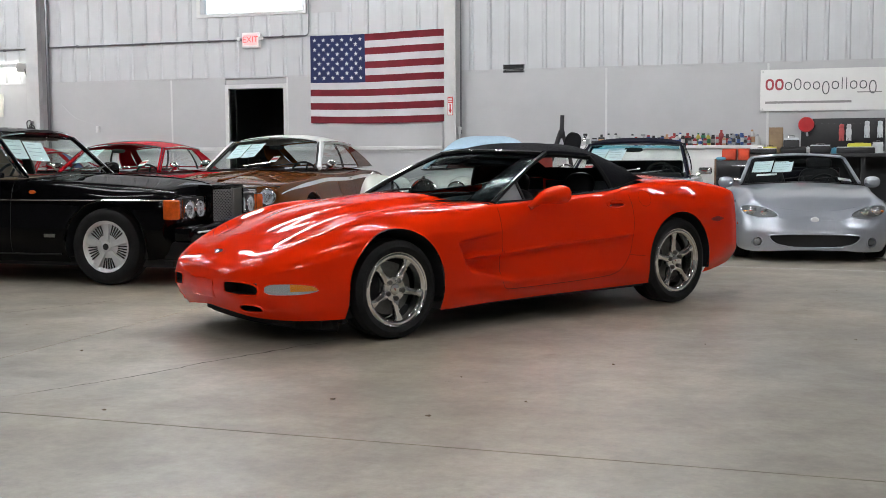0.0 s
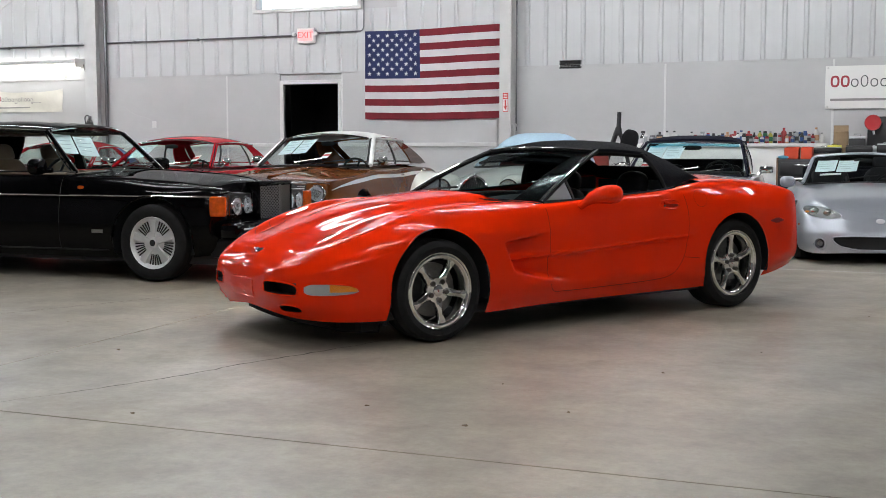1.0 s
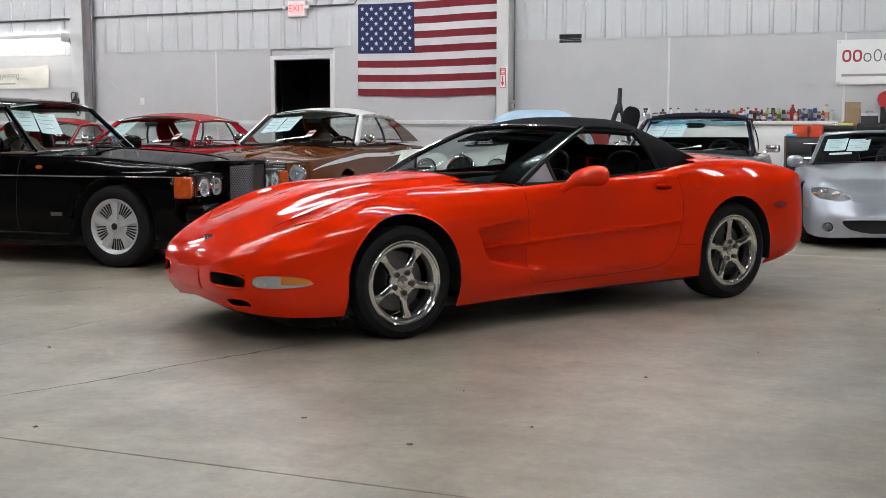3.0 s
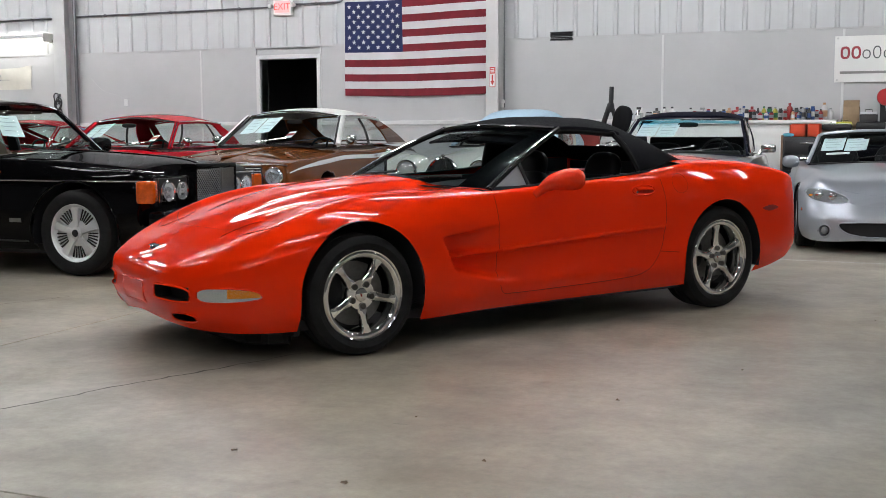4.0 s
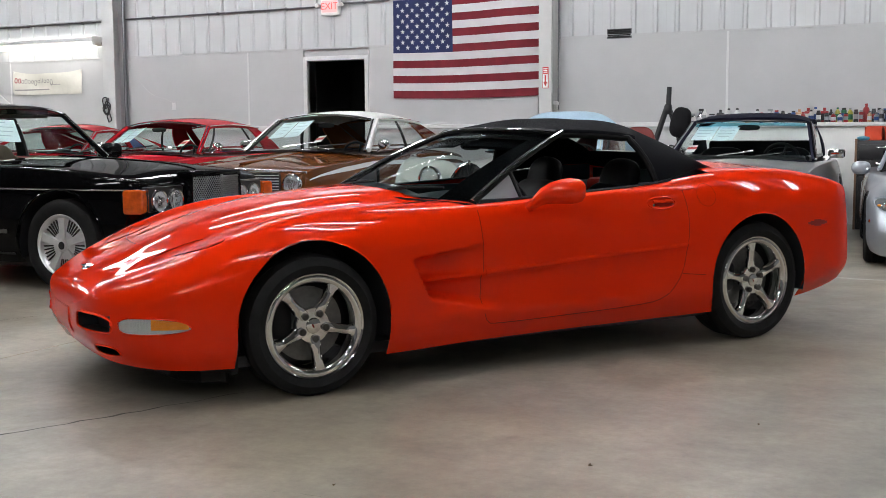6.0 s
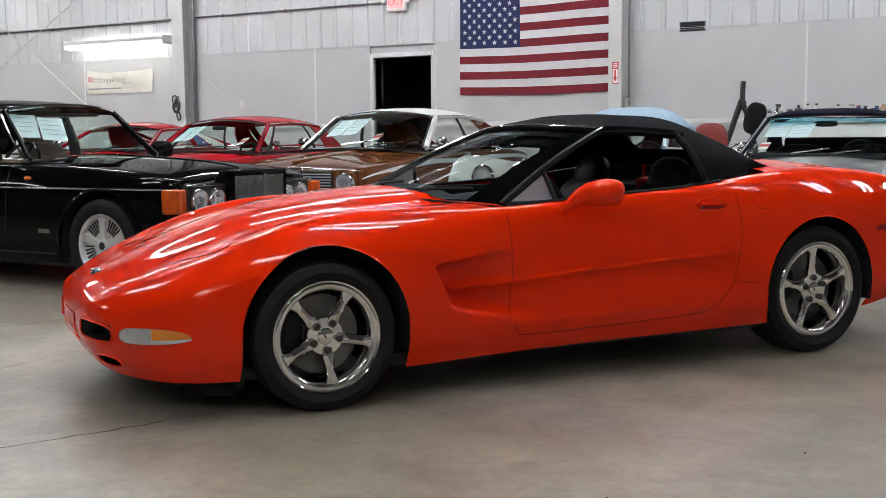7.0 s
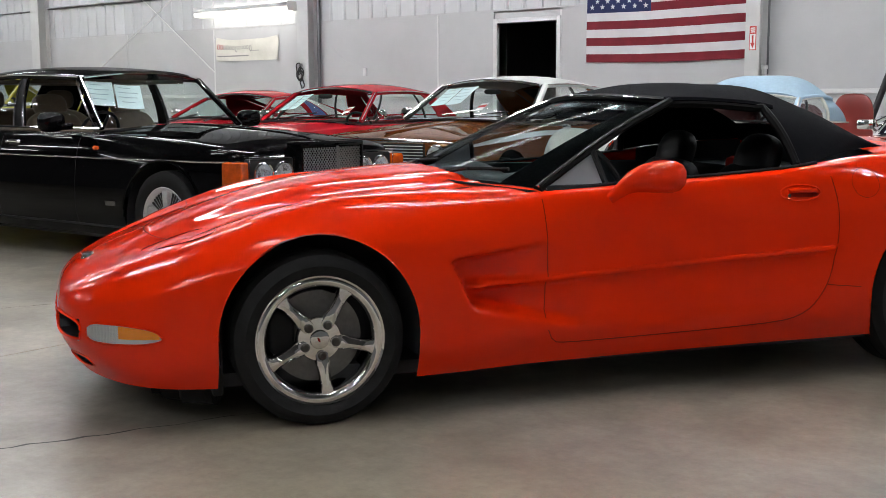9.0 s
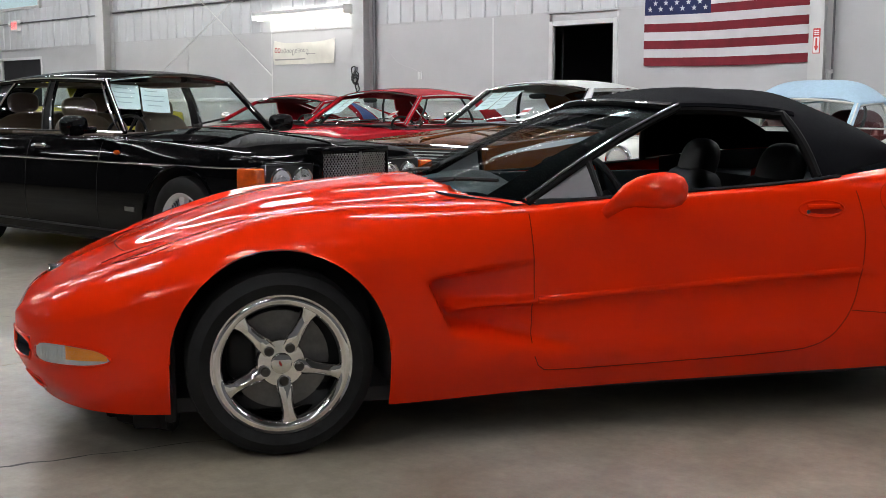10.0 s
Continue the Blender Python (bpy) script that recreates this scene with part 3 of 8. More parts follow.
# exit signs with twin lamp heads
EXIT_FACE = mat("exit_face", (0.85, 0.25, 0.25), 0.4, emit=0.9, emit_color=(1.0, 0.33, 0.33))
EXIT_RED = mat("exit_letters", (0.7, 0.05, 0.05), 0.4, emit=0.6, emit_color=(1.0, 0.12, 0.12))
for x, z, s in ((-7.965, 3.16, 1.0), (-24.6, 3.09, 0.95)):
    e = thing("exit_sign", "lit red exit sign with two small emergency lamp heads", "exit sign", pose(x, YW - 0.06, z), group="exit signs")
    part("housing", box(-0.165, 0.165, -0.03, 0.06, -0.135, 0.125, 0.012), LAMP_CASE, e)
    part("face", box(-0.13, 0.13, -0.036, -0.03, -0.09, 0.09, 0.004, 1), EXIT_FACE, e)
    writing("EXIT", 0.15, EXIT_RED, e, pose(0, -0.0375, 0, 90), extrude=0.0008)
    for sx in (-1, 1):
        part("lamp_head", turned(lathe([(0.018, 0.03), (0.03, 0.0), (0.036, -0.05), (0.03, -0.056)], 16), pose(sx * 0.215, -0.01, 0.02)), LAMP_CASE, e)
        part("lamp_arm", tube([(sx * 0.16, 0.0, 0.02), (sx * 0.2, 0.0, 0.02)], 0.012), CONDUIT, e)

# the flag: a waving sheet with its own stripes, canton and stars
FRED = mat("flag_red", (0.165, 0.008, 0.018), 0.85, var=0.2, scale=5, bump=0.1, bump_scale=300)
FWHITE = mat("flag_white", (0.56, 0.55, 0.57), 0.85, var=0.06, scale=5, bump=0.1, bump_scale=300)
FBLUE = mat("flag_blue", (0.013, 0.021, 0.085), 0.85, var=0.2, scale=5, bump=0.1, bump_scale=300)
flag = thing("flag", "hanging red, white and blue striped cloth flag with stars", "flag", pose(-6.86, YW - 0.02, 3.19))
FW, FH = 2.5, 1.475


def cloth(u, v, lift=0.0):
    """A point of the cloth: u across, v down."""
    sag = 0.02 * math.sin(u * math.pi) * v + 0.012 * math.sin(u * 5.0) * (1 - v)
    rise = 0.02 * u * (1 - v)
    y = -0.018 - 0.012 * math.sin(u * 9 + v * 3) * (0.3 + v) - 0.008 * math.sin(u * 21 - v * 5) - lift
    return (u * FW, y, -v * FH - sag + rise)


for i in range(13):
    u0 = 0.4 if i < 7 else 0.0
    part("stripe", grid(lambda a, b: cloth(u0 + (1 - u0) * a, (i + b) / 13), 40, 3), FRED if i % 2 == 0 else FWHITE, flag)
part("canton", grid(lambda a, b: cloth(0.4 * a, 7 / 13 * b), 30, 14), FBLUE, flag)
for r in range(9):
    for c in range(6 if r % 2 == 0 else 5):
        cu = 0.4 * (c * 2 + 1 + (r % 2)) / 12
        cv = 7 / 13 * (r + 1) / 10
        bm = bmesh.new()
        bm.faces.new([bm.verts.new(cloth(cu + (0.041 if k % 2 == 0 else 0.016) * math.sin(k * math.pi / 5) / FW, cv - (0.041 if k % 2 == 0 else 0.016) * math.cos(k * math.pi / 5) / FH, 0.003)) for k in range(10)])
        part("star", bm, FWHITE, flag, smooth=False)

# arrow sign on the white column
sign = thing("arrow_sign", "small white sign with a red down arrow", "sign", pose(-4.285, YW - 0.275, 1.95))
SIGN_W = mat("sign_white", (0.75, 0.74, 0.73), 0.4, var=0.05, scale=10)
SIGN_R = mat("sign_red", (0.55, 0.05, 0.05), 0.4, var=0.05, scale=10)
part("plate", box(-0.045, 0.045, -0.004, 0.004, -0.15, 0.15, 0.002, 1), SIGN_R, sign, smooth=False)
part("panel", box(-0.036, 0.036, -0.006, -0.004, -0.14, 0.05), SIGN_W, sign, smooth=False)
bm = bmesh.new()
bm.faces.new([bm.verts.new((x, -0.0075, z)) for x, z in ((-0.012, 0.035), (-0.012, -0.06), (-0.03, -0.06), (0, -0.125), (0.03, -0.06), (0.012, -0.06), (0.012, 0.035))])
part("arrow", bm, SIGN_R, sign, smooth=False)
for i in range(3):
    part("writing_bar", box(-0.03, 0.03, -0.0055, -0.004, 0.07 + i * 0.024, 0.083 + i * 0.024), SIGN_W, sign, smooth=False)

# ceiling strip lamps
proto = None
for x in LAMP_XS:
    for y in LAMP_YS:
        if x > 4 and 2 < y < 9 or -13 < x < -4 and y < 2:
            continue
        if proto is None:
            proto = thing("strip_lamp", "white ceiling batten lamp with two bare lit tubes", "strip lamp", pose(x, y, LAMP_Z), group="ceiling strip lamps")
            part("batten", box(-1.22, 1.22, -0.05, 0.05, 0.02, 0.075, 0.01), LAMP_CASE, proto)
            for dx in (-1.2, 1.2):
                part("end_bar", box(dx - 0.015, dx + 0.015, -0.17, 0.17, -0.01, 0.03, 0.004, 1), LAMP_CASE, proto)
            for dy in (-0.14, 0.14):
                part("tube", tube([(-1.185, dy, 0.008), (1.185, dy, 0.008)], 0.021, 8), TUBE_LIGHT, proto)
            for dx in (-0.9, 0.9):
                part("hanger", tube([(dx, 0, 0.08), (dx, 0, H - LAMP_Z)], 0.006, 6), CONDUIT, proto)
        else:
            copy_thing(proto, pose(x, y, LAMP_Z))

# the lamp fixed to the wall, with its cable
wl = thing("wall_lamp", "lit white strip lamp with sloping reflector on the wall", "strip lamp", pose(-13.88, YW - 0.17, 2.8))
part("reflector", grid(lambda u, v: (-1.24 + 2.48 * u, 0.13 - 0.29 * v, 0.1 - 0.02 * v - 0.07 * v * v), 20, 8, thick=0.008), LAMP_CASE, wl)
part("front_lip", box(-1.24, 1.24, -0.168, -0.16, -0.012, 0.014, 0.003, 1), LAMP_CASE, wl)
for dy, dz in ((-0.08, -0.012), (0.03, 0.0)):
    part("tube", tube([(-1.2, dy, dz), (1.2, dy, dz)], 0.02, 10), WALL_TUBE, wl)
part("diffuser", grid(lambda u, v: (-1.21 + 2.42 * u, 0.1 - 0.25 * v, -0.03 - 0.06 * math.sin(v * math.pi) + 0.015 * v), 20, 10, thick=0.004), WALL_TUBE, wl)
for sx in (-1, 1):
    part("end_plate", box(sx * 1.235 - 0.006, sx * 1.235 + 0.006, -0.155, 0.13, -0.075, 0.09, 0.01), LAMP_CASE, wl)
for dx in (-0.9, 0.9):
    part("bracket", box(dx - 0.015, dx + 0.015, 0.1, 0.2, 0.02, 0.06), LAMP_CASE, wl)
tagged(part("power_cable", tube(rounded([(-12.66, YW - 0.1, 2.85), (-12.58, YW - 0.08, 2.55), (-12.52, YW - 0.05, 2.2), (-12.5, YW - 0.06, 1.6), (-12.52, YW - 0.06, 1.3)], 3), 0.007, 6), DARK), "thin black cable hanging down the wall", "cable")
# tangle of cables at the column
coil = thing("cable_coil", "black tangled cable coil hung on the column", "cable", pose(-12.37, YW - 0.3, 1.62))
rnd = random.Random(11)
for i in range(5):
    cx, cz, r = rnd.uniform(-0.06, 0.06), rnd.uniform(-0.18, 0.18), rnd.uniform(0.04, 0.1)
    part("loop", tube([(cx + r * math.cos(a) * 0.7, 0.012 * math.sin(3 * a + i), cz + r * math.sin(a) * 1.2) for a in np.linspace(0, 6.283, 22)[:-1]], 0.011, 6, closed=True), DARK, coil)
part("hook", box(-0.02, 0.02, -0.01, 0.06, 0.14, 0.2), CONDUIT, coil)
# socket with its loop of wire
sock = thing("wall_socket", "small white wall socket with a thin wire", "socket", pose(-11.15, YW - 0.012, 1.66))
part("plate", box(-0.04, 0.04, -0.01, 0.01, -0.06, 0.06, 0.004), TRIM, sock)
part("wire", tube(rounded([(0, -0.005, 0.05), (-0.15, 0.0, 0.12), (-0.5, 0.0, 0.2), (-0.75, 0.0, 0.45)], 3), 0.003, 6), STEEL, sock)

# banners: the maker's name is drawn as plain blocks
BANNER = mat("banner_vinyl", (0.72, 0.71, 0.70), 0.4, var=0.04, scale=3, bump=0.05, bump_scale=8)
BANNER_OLD = mat("aged_banner_vinyl", (0.62, 0.60, 0.54), 0.5, var=0.1, scale=4)
INK_RED = mat("banner_red", (0.33, 0.03, 0.045), 0.5)
INK_GREY = mat("banner_grey", (0.10, 0.10, 0.11), 0.5)
INK_PALE = mat("banner_small_print", (0.26, 0.25, 0.25), 0.5)


def banner(x0, x1, z0, z1, m, sag, label, cap, y=YW - 0.03):
    t = thing("banner", label, "banner", pose(x0, y, z0), group="wall banners")
    w, h = x1 - x0, z1 - z0

    def at(u, v, lift=0.0):
        return (u * w, -lift - 0.012 * math.sin(u * 7 + v * 4) - 0.01 * math.sin(u * 3.3 + 1) * math.sin(v * 3.14), v * h - sag * math.sin(u * math.pi) * (v**2) - sag * 0.15 * math.sin(u * 9) * v)
    part("sheet", grid(lambda u, v: at(u, v), 36, 12, thick=-0.003), m, t)
    # thirteen letter-sized blocks, the first two red and tall
    us = 0.03
    for i in range(13):
        wide = cap * (0.72 if i < 2 else (0.2 if i in (8, 9) else 0.62)) / w
        low = 0.5 if i not in (6, 12) else 0.38
        high = 0.5 + cap / h * (1.0 if i < 2 or i in (3, 8, 9) else 0.72)
        col = INK_RED if i < 2 else INK_GREY
        if i in (8, 9):
            part("letter_block", grid(lambda a, b: at(us + 0.25 * wide + a * wide * 0.4, low + (high - low) * b, 0.005), 2, 3), col, t, smooth=False)
        else:
            k = 0.24 if i < 2 else 0.15
            ring = []
            for a in np.linspace(0, 2 * math.pi, 29)[:-1]:
                e = 2.6 if i < 2 else 2.2
                ring.append((math.copysign(abs(math.cos(a)) ** (2 / e), math.cos(a)), math.copysign(abs(math.sin(a)) ** (2 / e), math.sin(a))))
            bm = bmesh.new()
            vo = [bm.verts.new(at(us + wide * (0.5 + 0.5 * ca), low + (high - low) * (0.5 + 0.5 * cb), 0.005)) for ca, cb in ring]
            kz = k * wide * w / ((high - low) * h)
            vi = [bm.verts.new(at(us + wide * (0.5 + (0.5 - k) * ca), low + (high - low) * (0.5 + (0.5 - kz) * cb), 0.005)) for ca, cb in ring]
            for q in range(28):
                bm.faces.new((vo[q], vo[(q + 1) % 28], vi[(q + 1) % 28], vi[q]))
            part("letter_block", bm, col, t, smooth=False)
        us += wide + cap * (0.16 if i > 1 else 0.1) / w
    part("writing_bar", grid(lambda a, b: at(0.03 + 0.5 * a, 0.18 + 0.055 * b, 0.005), 10, 1), INK_PALE, t, smooth=False)
    part("writing_bar", grid(lambda a, b: at(0.56 + 0.14 * a, 0.41 + 0.025 * b, 0.005), 4, 1), INK_PALE, t, smooth=False)
    for u in (0.015, 0.985):
        for v in (0.05, 0.95):
            part("grommet", turned(lathe([(0.006, 0), (0.014, -0.003), (0.014, 0.003)], 12), Matrix.Translation(at(u, v, 0.004))), ROD, t)
    return t


banner(0.55, 3.0, 1.79, 2.41, BANNER, 0.0, "white vinyl wall banner with red and grey lettering blocks", 0.17)
banner(-14.86, -13.2, 1.92, 2.36, BANNER_OLD, 0.07, "small aged vinyl banner sagging between its corners", 0.1)

# ---- car materials ----
RED_PAINT = mat("red_clearcoat", (0.84, 0.027, 0.0022), 0.5, coat=0.75, var=0.03, scale=2, spec=0.0, coat_ior=1.43)
RUBBER = mat("tyre_rubber", (0.0135, 0.0135, 0.014), 0.75, var=0.25, scale=20, bump=0.08, bump_scale=120, spec=0.2)
CHROME = mat("chrome", (0.75, 0.75, 0.76), 0.07, metal=1.0)
POLISHED = mat("polished_alloy", (0.84, 0.835, 0.83), 0.035, metal=1.0, rvar=0.02, scale=30)
ALLOY = mat("silver_alloy", (0.7, 0.71, 0.72), 0.34, metal=0.4, var=0.08, scale=14)
LUG = mat("dark_lug_steel", (0.09, 0.085, 0.08), 0.3, metal=0.9)
DISC = mat("brake_iron", (0.2, 0.195, 0.19), 0.42, metal=0.8, var=0.2, scale=30)
BLACK_PLASTIC = mat("black_plastic", (0.009, 0.009, 0.0095), 0.55, var=0.15, scale=30, bump=0.05, bump_scale=300, spec=0.25)
GLOSS_BLACK = mat("gloss_black", (0.008, 0.008, 0.009), 0.12, coat=0.6)
CANVAS = mat("black_canvas", (0.0042, 0.0045, 0.0066), 0.9, var=0.25, scale=90, bump=0.25, bump_scale=500, spec=0.08)
LEATHER = mat("black_leather", (0.010, 0.010, 0.011), 0.4, var=0.2, scale=20, bump=0.12, bump_scale=160, spec=0.05)
DASH = mat("dark_dash", (0.02, 0.027, 0.03), 0.42, var=0.2, scale=30, bump=0.1, bump_scale=300, spec=0.25)
SEAM = mat("panel_gap", (0.17, 0.008, 0.003), 0.8, spec=0.05)
PILLAR_BLACK = mat("pillar_black", (0.006, 0.006, 0.0065), 0.6, spec=0.1)
# darker red copy: shade painted into the handle recess and waterfall panel
HOLLOW_RED = mat("shaded_red", (0.3, 0.010, 0.003), 0.6, spec=0.1)
TURN_BOWL = mat("turn_lamp_bowl", (0.86, 0.87, 0.88), 0.2, metal=0.65, bump=0.15, bump_scale=20)
LENS = glass("clear_lens", (0.92, 0.94, 0.95), 1.5, 0.03)
AMBER = mat("amber_lens", (0.9, 0.27, 0.015), 0.2, coat=0.8, var=0.1, scale=60)
AMBER_DEEP = mat("orange_lens", (0.6, 0.085, 0.004), 0.14, coat=0.8, var=0.4, scale=14)
REFLECTOR = mat("lamp_reflector", (0.85, 0.86, 0.87), 0.3, metal=0.6, bump=0.5, bump_scale=60)
RED_LENS = mat("red_lens", (0.25, 0.015, 0.01), 0.15, coat=0.8)
SCREEN = glass("windscreen", (0.8, 0.86, 0.85), 1.15, 0.02, 0.14)
CLEAR = glass("side_glass", (0.94, 0.96, 0.95), 1.4)
PAPER = mat("price_sheet", (0.7, 0.79, 0.83), 0.7, var=0.04, scale=9)
PAPER_INK = mat("sheet_ink", (0.38, 0.46, 0.5), 0.7)
TAG_RED = mat("tag_red", (0.55, 0.06, 0.06), 0.6)


def tyre_profile(r, w, rim):
    h = w / 2
    return [(rim - 0.012, -h * 0.78), (rim + 0.006, -h * 0.92), (rim + (r - rim) * 0.45, -h * 1.04), (r - 0.03, -h), (r - 0.008, -h * 0.86), (r, -h * 0.62),
            (r, -h * 0.3), (r - 0.007, -h * 0.28), (r - 0.007, -h * 0.24), (r, -h * 0.22), (r, h * 0.22), (r - 0.007, h * 0.24), (r - 0.007, h * 0.28), (r, h * 0.3),
            (r, h * 0.62), (r - 0.008, h * 0.86), (r - 0.03, h), (rim + (r - rim) * 0.45, h * 1.04), (rim + 0.02, h * 0.97), (rim + 0.006, h * 0.92), (rim - 0.012, h * 0.78)]


def wheel(parent, x, y, r, w, rim, style, spokes=5, turn=0.0, metal=None):
    """A wheel whose outer face looks along +y, or -y where y is negative."""
    metal = metal or POLISHED
    m = pose(x, y, r, 0, 0, 0 if y > 0 else 180)
    h = w / 2
    f = h * 0.92
    base = part("wheel", lathe([(rim - 0.004, -f), (rim - 0.02, -f + 0.02), (rim - 0.035, -h * 0.3), (rim - 0.03, f - 0.03), (rim - 0.012, f - 0.006), (rim + 0.002, f + 0.002), (rim + 0.008, f - 0.006), (rim + 0.008, -f)], 64, close=True), metal, parent)
    base.matrix_basis = m
    part("tyre", lathe(tyre_profile(r, w, rim), 72, close=True), RUBBER, base)
    part("brake_disc", lathe([(0.05, f - 0.12), (rim * 0.72, f - 0.12), (rim * 0.72, f - 0.095), (0.05, f - 0.095)], 40, close=True), DISC, base)
    part("brake_caliper", blob(rim * 0.55, f - 0.1, rim * 0.1, 0.05, 0.035, 0.085, 3.5), BLACK_PLASTIC, base)
    part("inner_drum", lathe([(0.02, -f), (rim - 0.022, -f), (rim - 0.022, -f + 0.02), (0.02, -f + 0.02)], 32, close=True), DARK, base)
    if style == "star":
        face = f - 0.006
        for k in range(spokes):
            a = radians(turn) + 2 * math.pi * k / spokes
            bm = bmesh.new()
            rows = []
            for i in range(13):
                t = i / 12
                rr = 0.03 + (rim - 0.018 - 0.03) * t
                hw = 0.032 - 0.011 * smooth01(t * 1.6) + 0.018 * smooth01((t - 0.74) / 0.26)
                top = face - 0.02 * (1 - t) ** 1.5
                ridge = 0.011 * math.sin(t * math.pi)
                rows.append([(rr, -hw, top - 0.04), (rr, -hw, top - 0.011), (rr, -hw * 0.74, top - 0.002), (rr, 0, top + ridge * 0.5), (rr, hw * 0.74, top - 0.002), (rr, hw, top - 0.011), (rr, hw, top - 0.04)])
            vs = [[bm.verts.new((p[0] * math.cos(a) - p[1] * math.sin(a), p[2], p[0] * math.sin(a) + p[1] * math.cos(a))) for p in row] for row in rows]
            for p, q in zip(vs, vs[1:]):
                for i in range(6):
                    bm.faces.new((p[i], q[i], q[i + 1], p[i + 1]))
                bm.faces.new((p[0], p[6], q[6], q[0]))
            part("spoke", bm, metal, base)
            part("lug_nut", turned(lathe([(0.017, 0), (0.017, 0.018), (0.011, 0.024)], 12), pose(0.06 * math.cos(a), face - 0.024, 0.06 * math.sin(a))), LUG, base)
        part("rim_ring", lathe([(rim - 0.04, f - 0.024), (rim - 0.037, f - 0.012), (rim - 0.031, f - 0.004), (rim - 0.022, f + 0.0015), (rim - 0.013, f + 0.002), (rim - 0.006, f - 0.002), (rim - 0.002, f - 0.012)], 72, close=True), metal, base)
        part("hub_cap", lathe([(0.084, face - 0.05), (0.084, face - 0.028), (0.078, face - 0.019), (0.036, face - 0.017), (0.034, face - 0.012), (0.03, face - 0.010)], 32), metal, base)
        part("badge", turned(blob(0, 0, 0, 0.006, 0.003, 0.015, 2, 10, 6), pose(0.004, face - 0.012, 0, 0, 25, 0)), RED_LENS, base)
    elif style == "fan":
        face = f - 0.012
        part("wheel_disc", lathe([(0.0 + 0.02, face - 0.012), (rim * 0.3, face - 0.012), (rim * 0.42, face - 0.02), (rim - 0.02, face - 0.03), (rim - 0.02, face - 0.045), (0.02, face - 0.045)], 48, close=True), metal, base)
        for k in range(spokes):
            a = 360 * k / spokes + turn
            bm = bmesh.new()
            rows = [[(rr, s * hw, face - d) for s, d in ((-1, 0.03), (-0.75, 0.0), (0.75, 0.0), (1, 0.03))] for rr, hw in ((0.05, 0.03), (rim * 0.42, 0.031), (rim * 0.62, 0.034), (rim * 0.82, 0.04), (rim - 0.022, 0.046))]
            vs = [[bm.verts.new(p) for p in row] for row in rows]
            for p, q in zip(vs, vs[1:]):
                for i in range(3):
                    bm.faces.new((p[i], q[i], q[i + 1], p[i + 1]))
            part("spoke", turned(turned(bm, Matrix(((1, 0, 0, 0), (0, 0, 1, 0), (0, 1, 0, 0), (0, 0, 0, 1)))), pose(0, 0, 0, 0, a, 0)), metal, base)
            for j in range(5):
                part("slot", turned(box(rim * 0.46, rim - 0.026, face - 0.03, face - 0.017, -0.0054, 0.0054, 0.0015, 1), pose(0, 0, 0, 0, a + 360 / spokes * (0.27 + 0.115 * j), 0)), DARK, base)
        part("hub_cap", lathe([(0.05, face - 0.01), (0.05, face + 0.004), (0.04, face + 0.01), (0.02, face + 0.011)], 28), metal, base)
        part("badge", lathe([(0.03, face + 0.0115), (0.022, face + 0.0135), (0.01, face + 0.0135)], 20), DARK, base)
    else:
        face = f - 0.03
        part("hub_cap", lathe([(rim * 0.88, face - 0.02), (rim * 0.86, face), (rim * 0.6, face + 0.012), (rim * 0.5, face + 0.002), (rim * 0.3, face + 0.014), (0.04, face + 0.026), (0.02, face + 0.028)], 40), CHROME, base)
    return base


def liner(parent, x, z, r, y_in, y_out):
    """Dark wheel housings on both sides of an axle."""
    for s in (1, -1):
        bm = bmesh.new()
        last = None
        for i in range(25):
            a = math.pi * (-0.08 + 1.16 * i / 24)
            px, pz = x + (r + 0.004) * math.cos(a), z + (r + 0.004) * math.sin(a)
            pair = (bm.verts.new((px, s * y_in, pz)), bm.verts.new((px, s * y_out, pz)))
            if last:
                bm.faces.new((*last, pair[1], pair[0]))
            last = pair
        part("wheel_liner", bm, DARK, parent)
        part("wheel_well", box(x - r, x + r, s * y_in - 0.01, s * y_in + 0.01, 0.14, z + r * 0.9), DARK, parent, smooth=False)


def seat(parent, x, y, z, m, w=0.5, tall=0.62, head=True):
    """A bucket seat that faces ahead, cushion at height z."""
    s = part("seat", blob(x + 0.22, y, z + 0.02, 0.27, w / 2, 0.09, 4), m, parent)
    b = blob(0, 0, tall / 2, 0.085, w / 2, tall / 2, 3.6)
    part("backrest", turned(b, pose(x - 0.05, y, z + 0.02, 0, -18, 0)), m, parent)
    for sy in (-1, 1):
        part("bolster", turned(blob(0.05, sy * w * 0.42, tall * 0.42, 0.06, 0.045, tall * 0.36, 2.6, 16, 10), pose(x - 0.05, y, z + 0.02, 0, -18, 0)), m, parent)
    if head:
        part("headrest", turned(blob(0.0, 0, tall + 0.06, 0.05, w * 0.3, 0.095, 3), pose(x - 0.05, y, z + 0.02, 0, -18, 0)), m, parent)
    return s


def steering(parent, x, y, z, tilt=-65, r=0.185, m=None):
    m = m or BLACK_PLASTIC
    rim = part("steering_wheel", turned(tube([(r * math.cos(a), r * math.sin(a), 0) for a in np.linspace(0, 2 * math.pi, 33)[:-1]], 0.014, 8, closed=True), pose(x, y, z, 0, tilt, 0)), m, parent)
    bm = blob(0, 0, -0.01, 0.055, 0.06, 0.025, 3, 14, 8)
    for a in (20, 160, 270):
        tube([(0, 0, -0.01), (r * math.cos(radians(a)), r * math.sin(radians(a)), 0)], 0.013, 6, bm=bm)
    part("steering_spokes", turned(bm, pose(x, y, z, 0, tilt, 0)), m, rim)
    part("steering_column", tube([(x, y, z), (x + 0.35, y, z - 0.17)], 0.03, 8), m, rim)


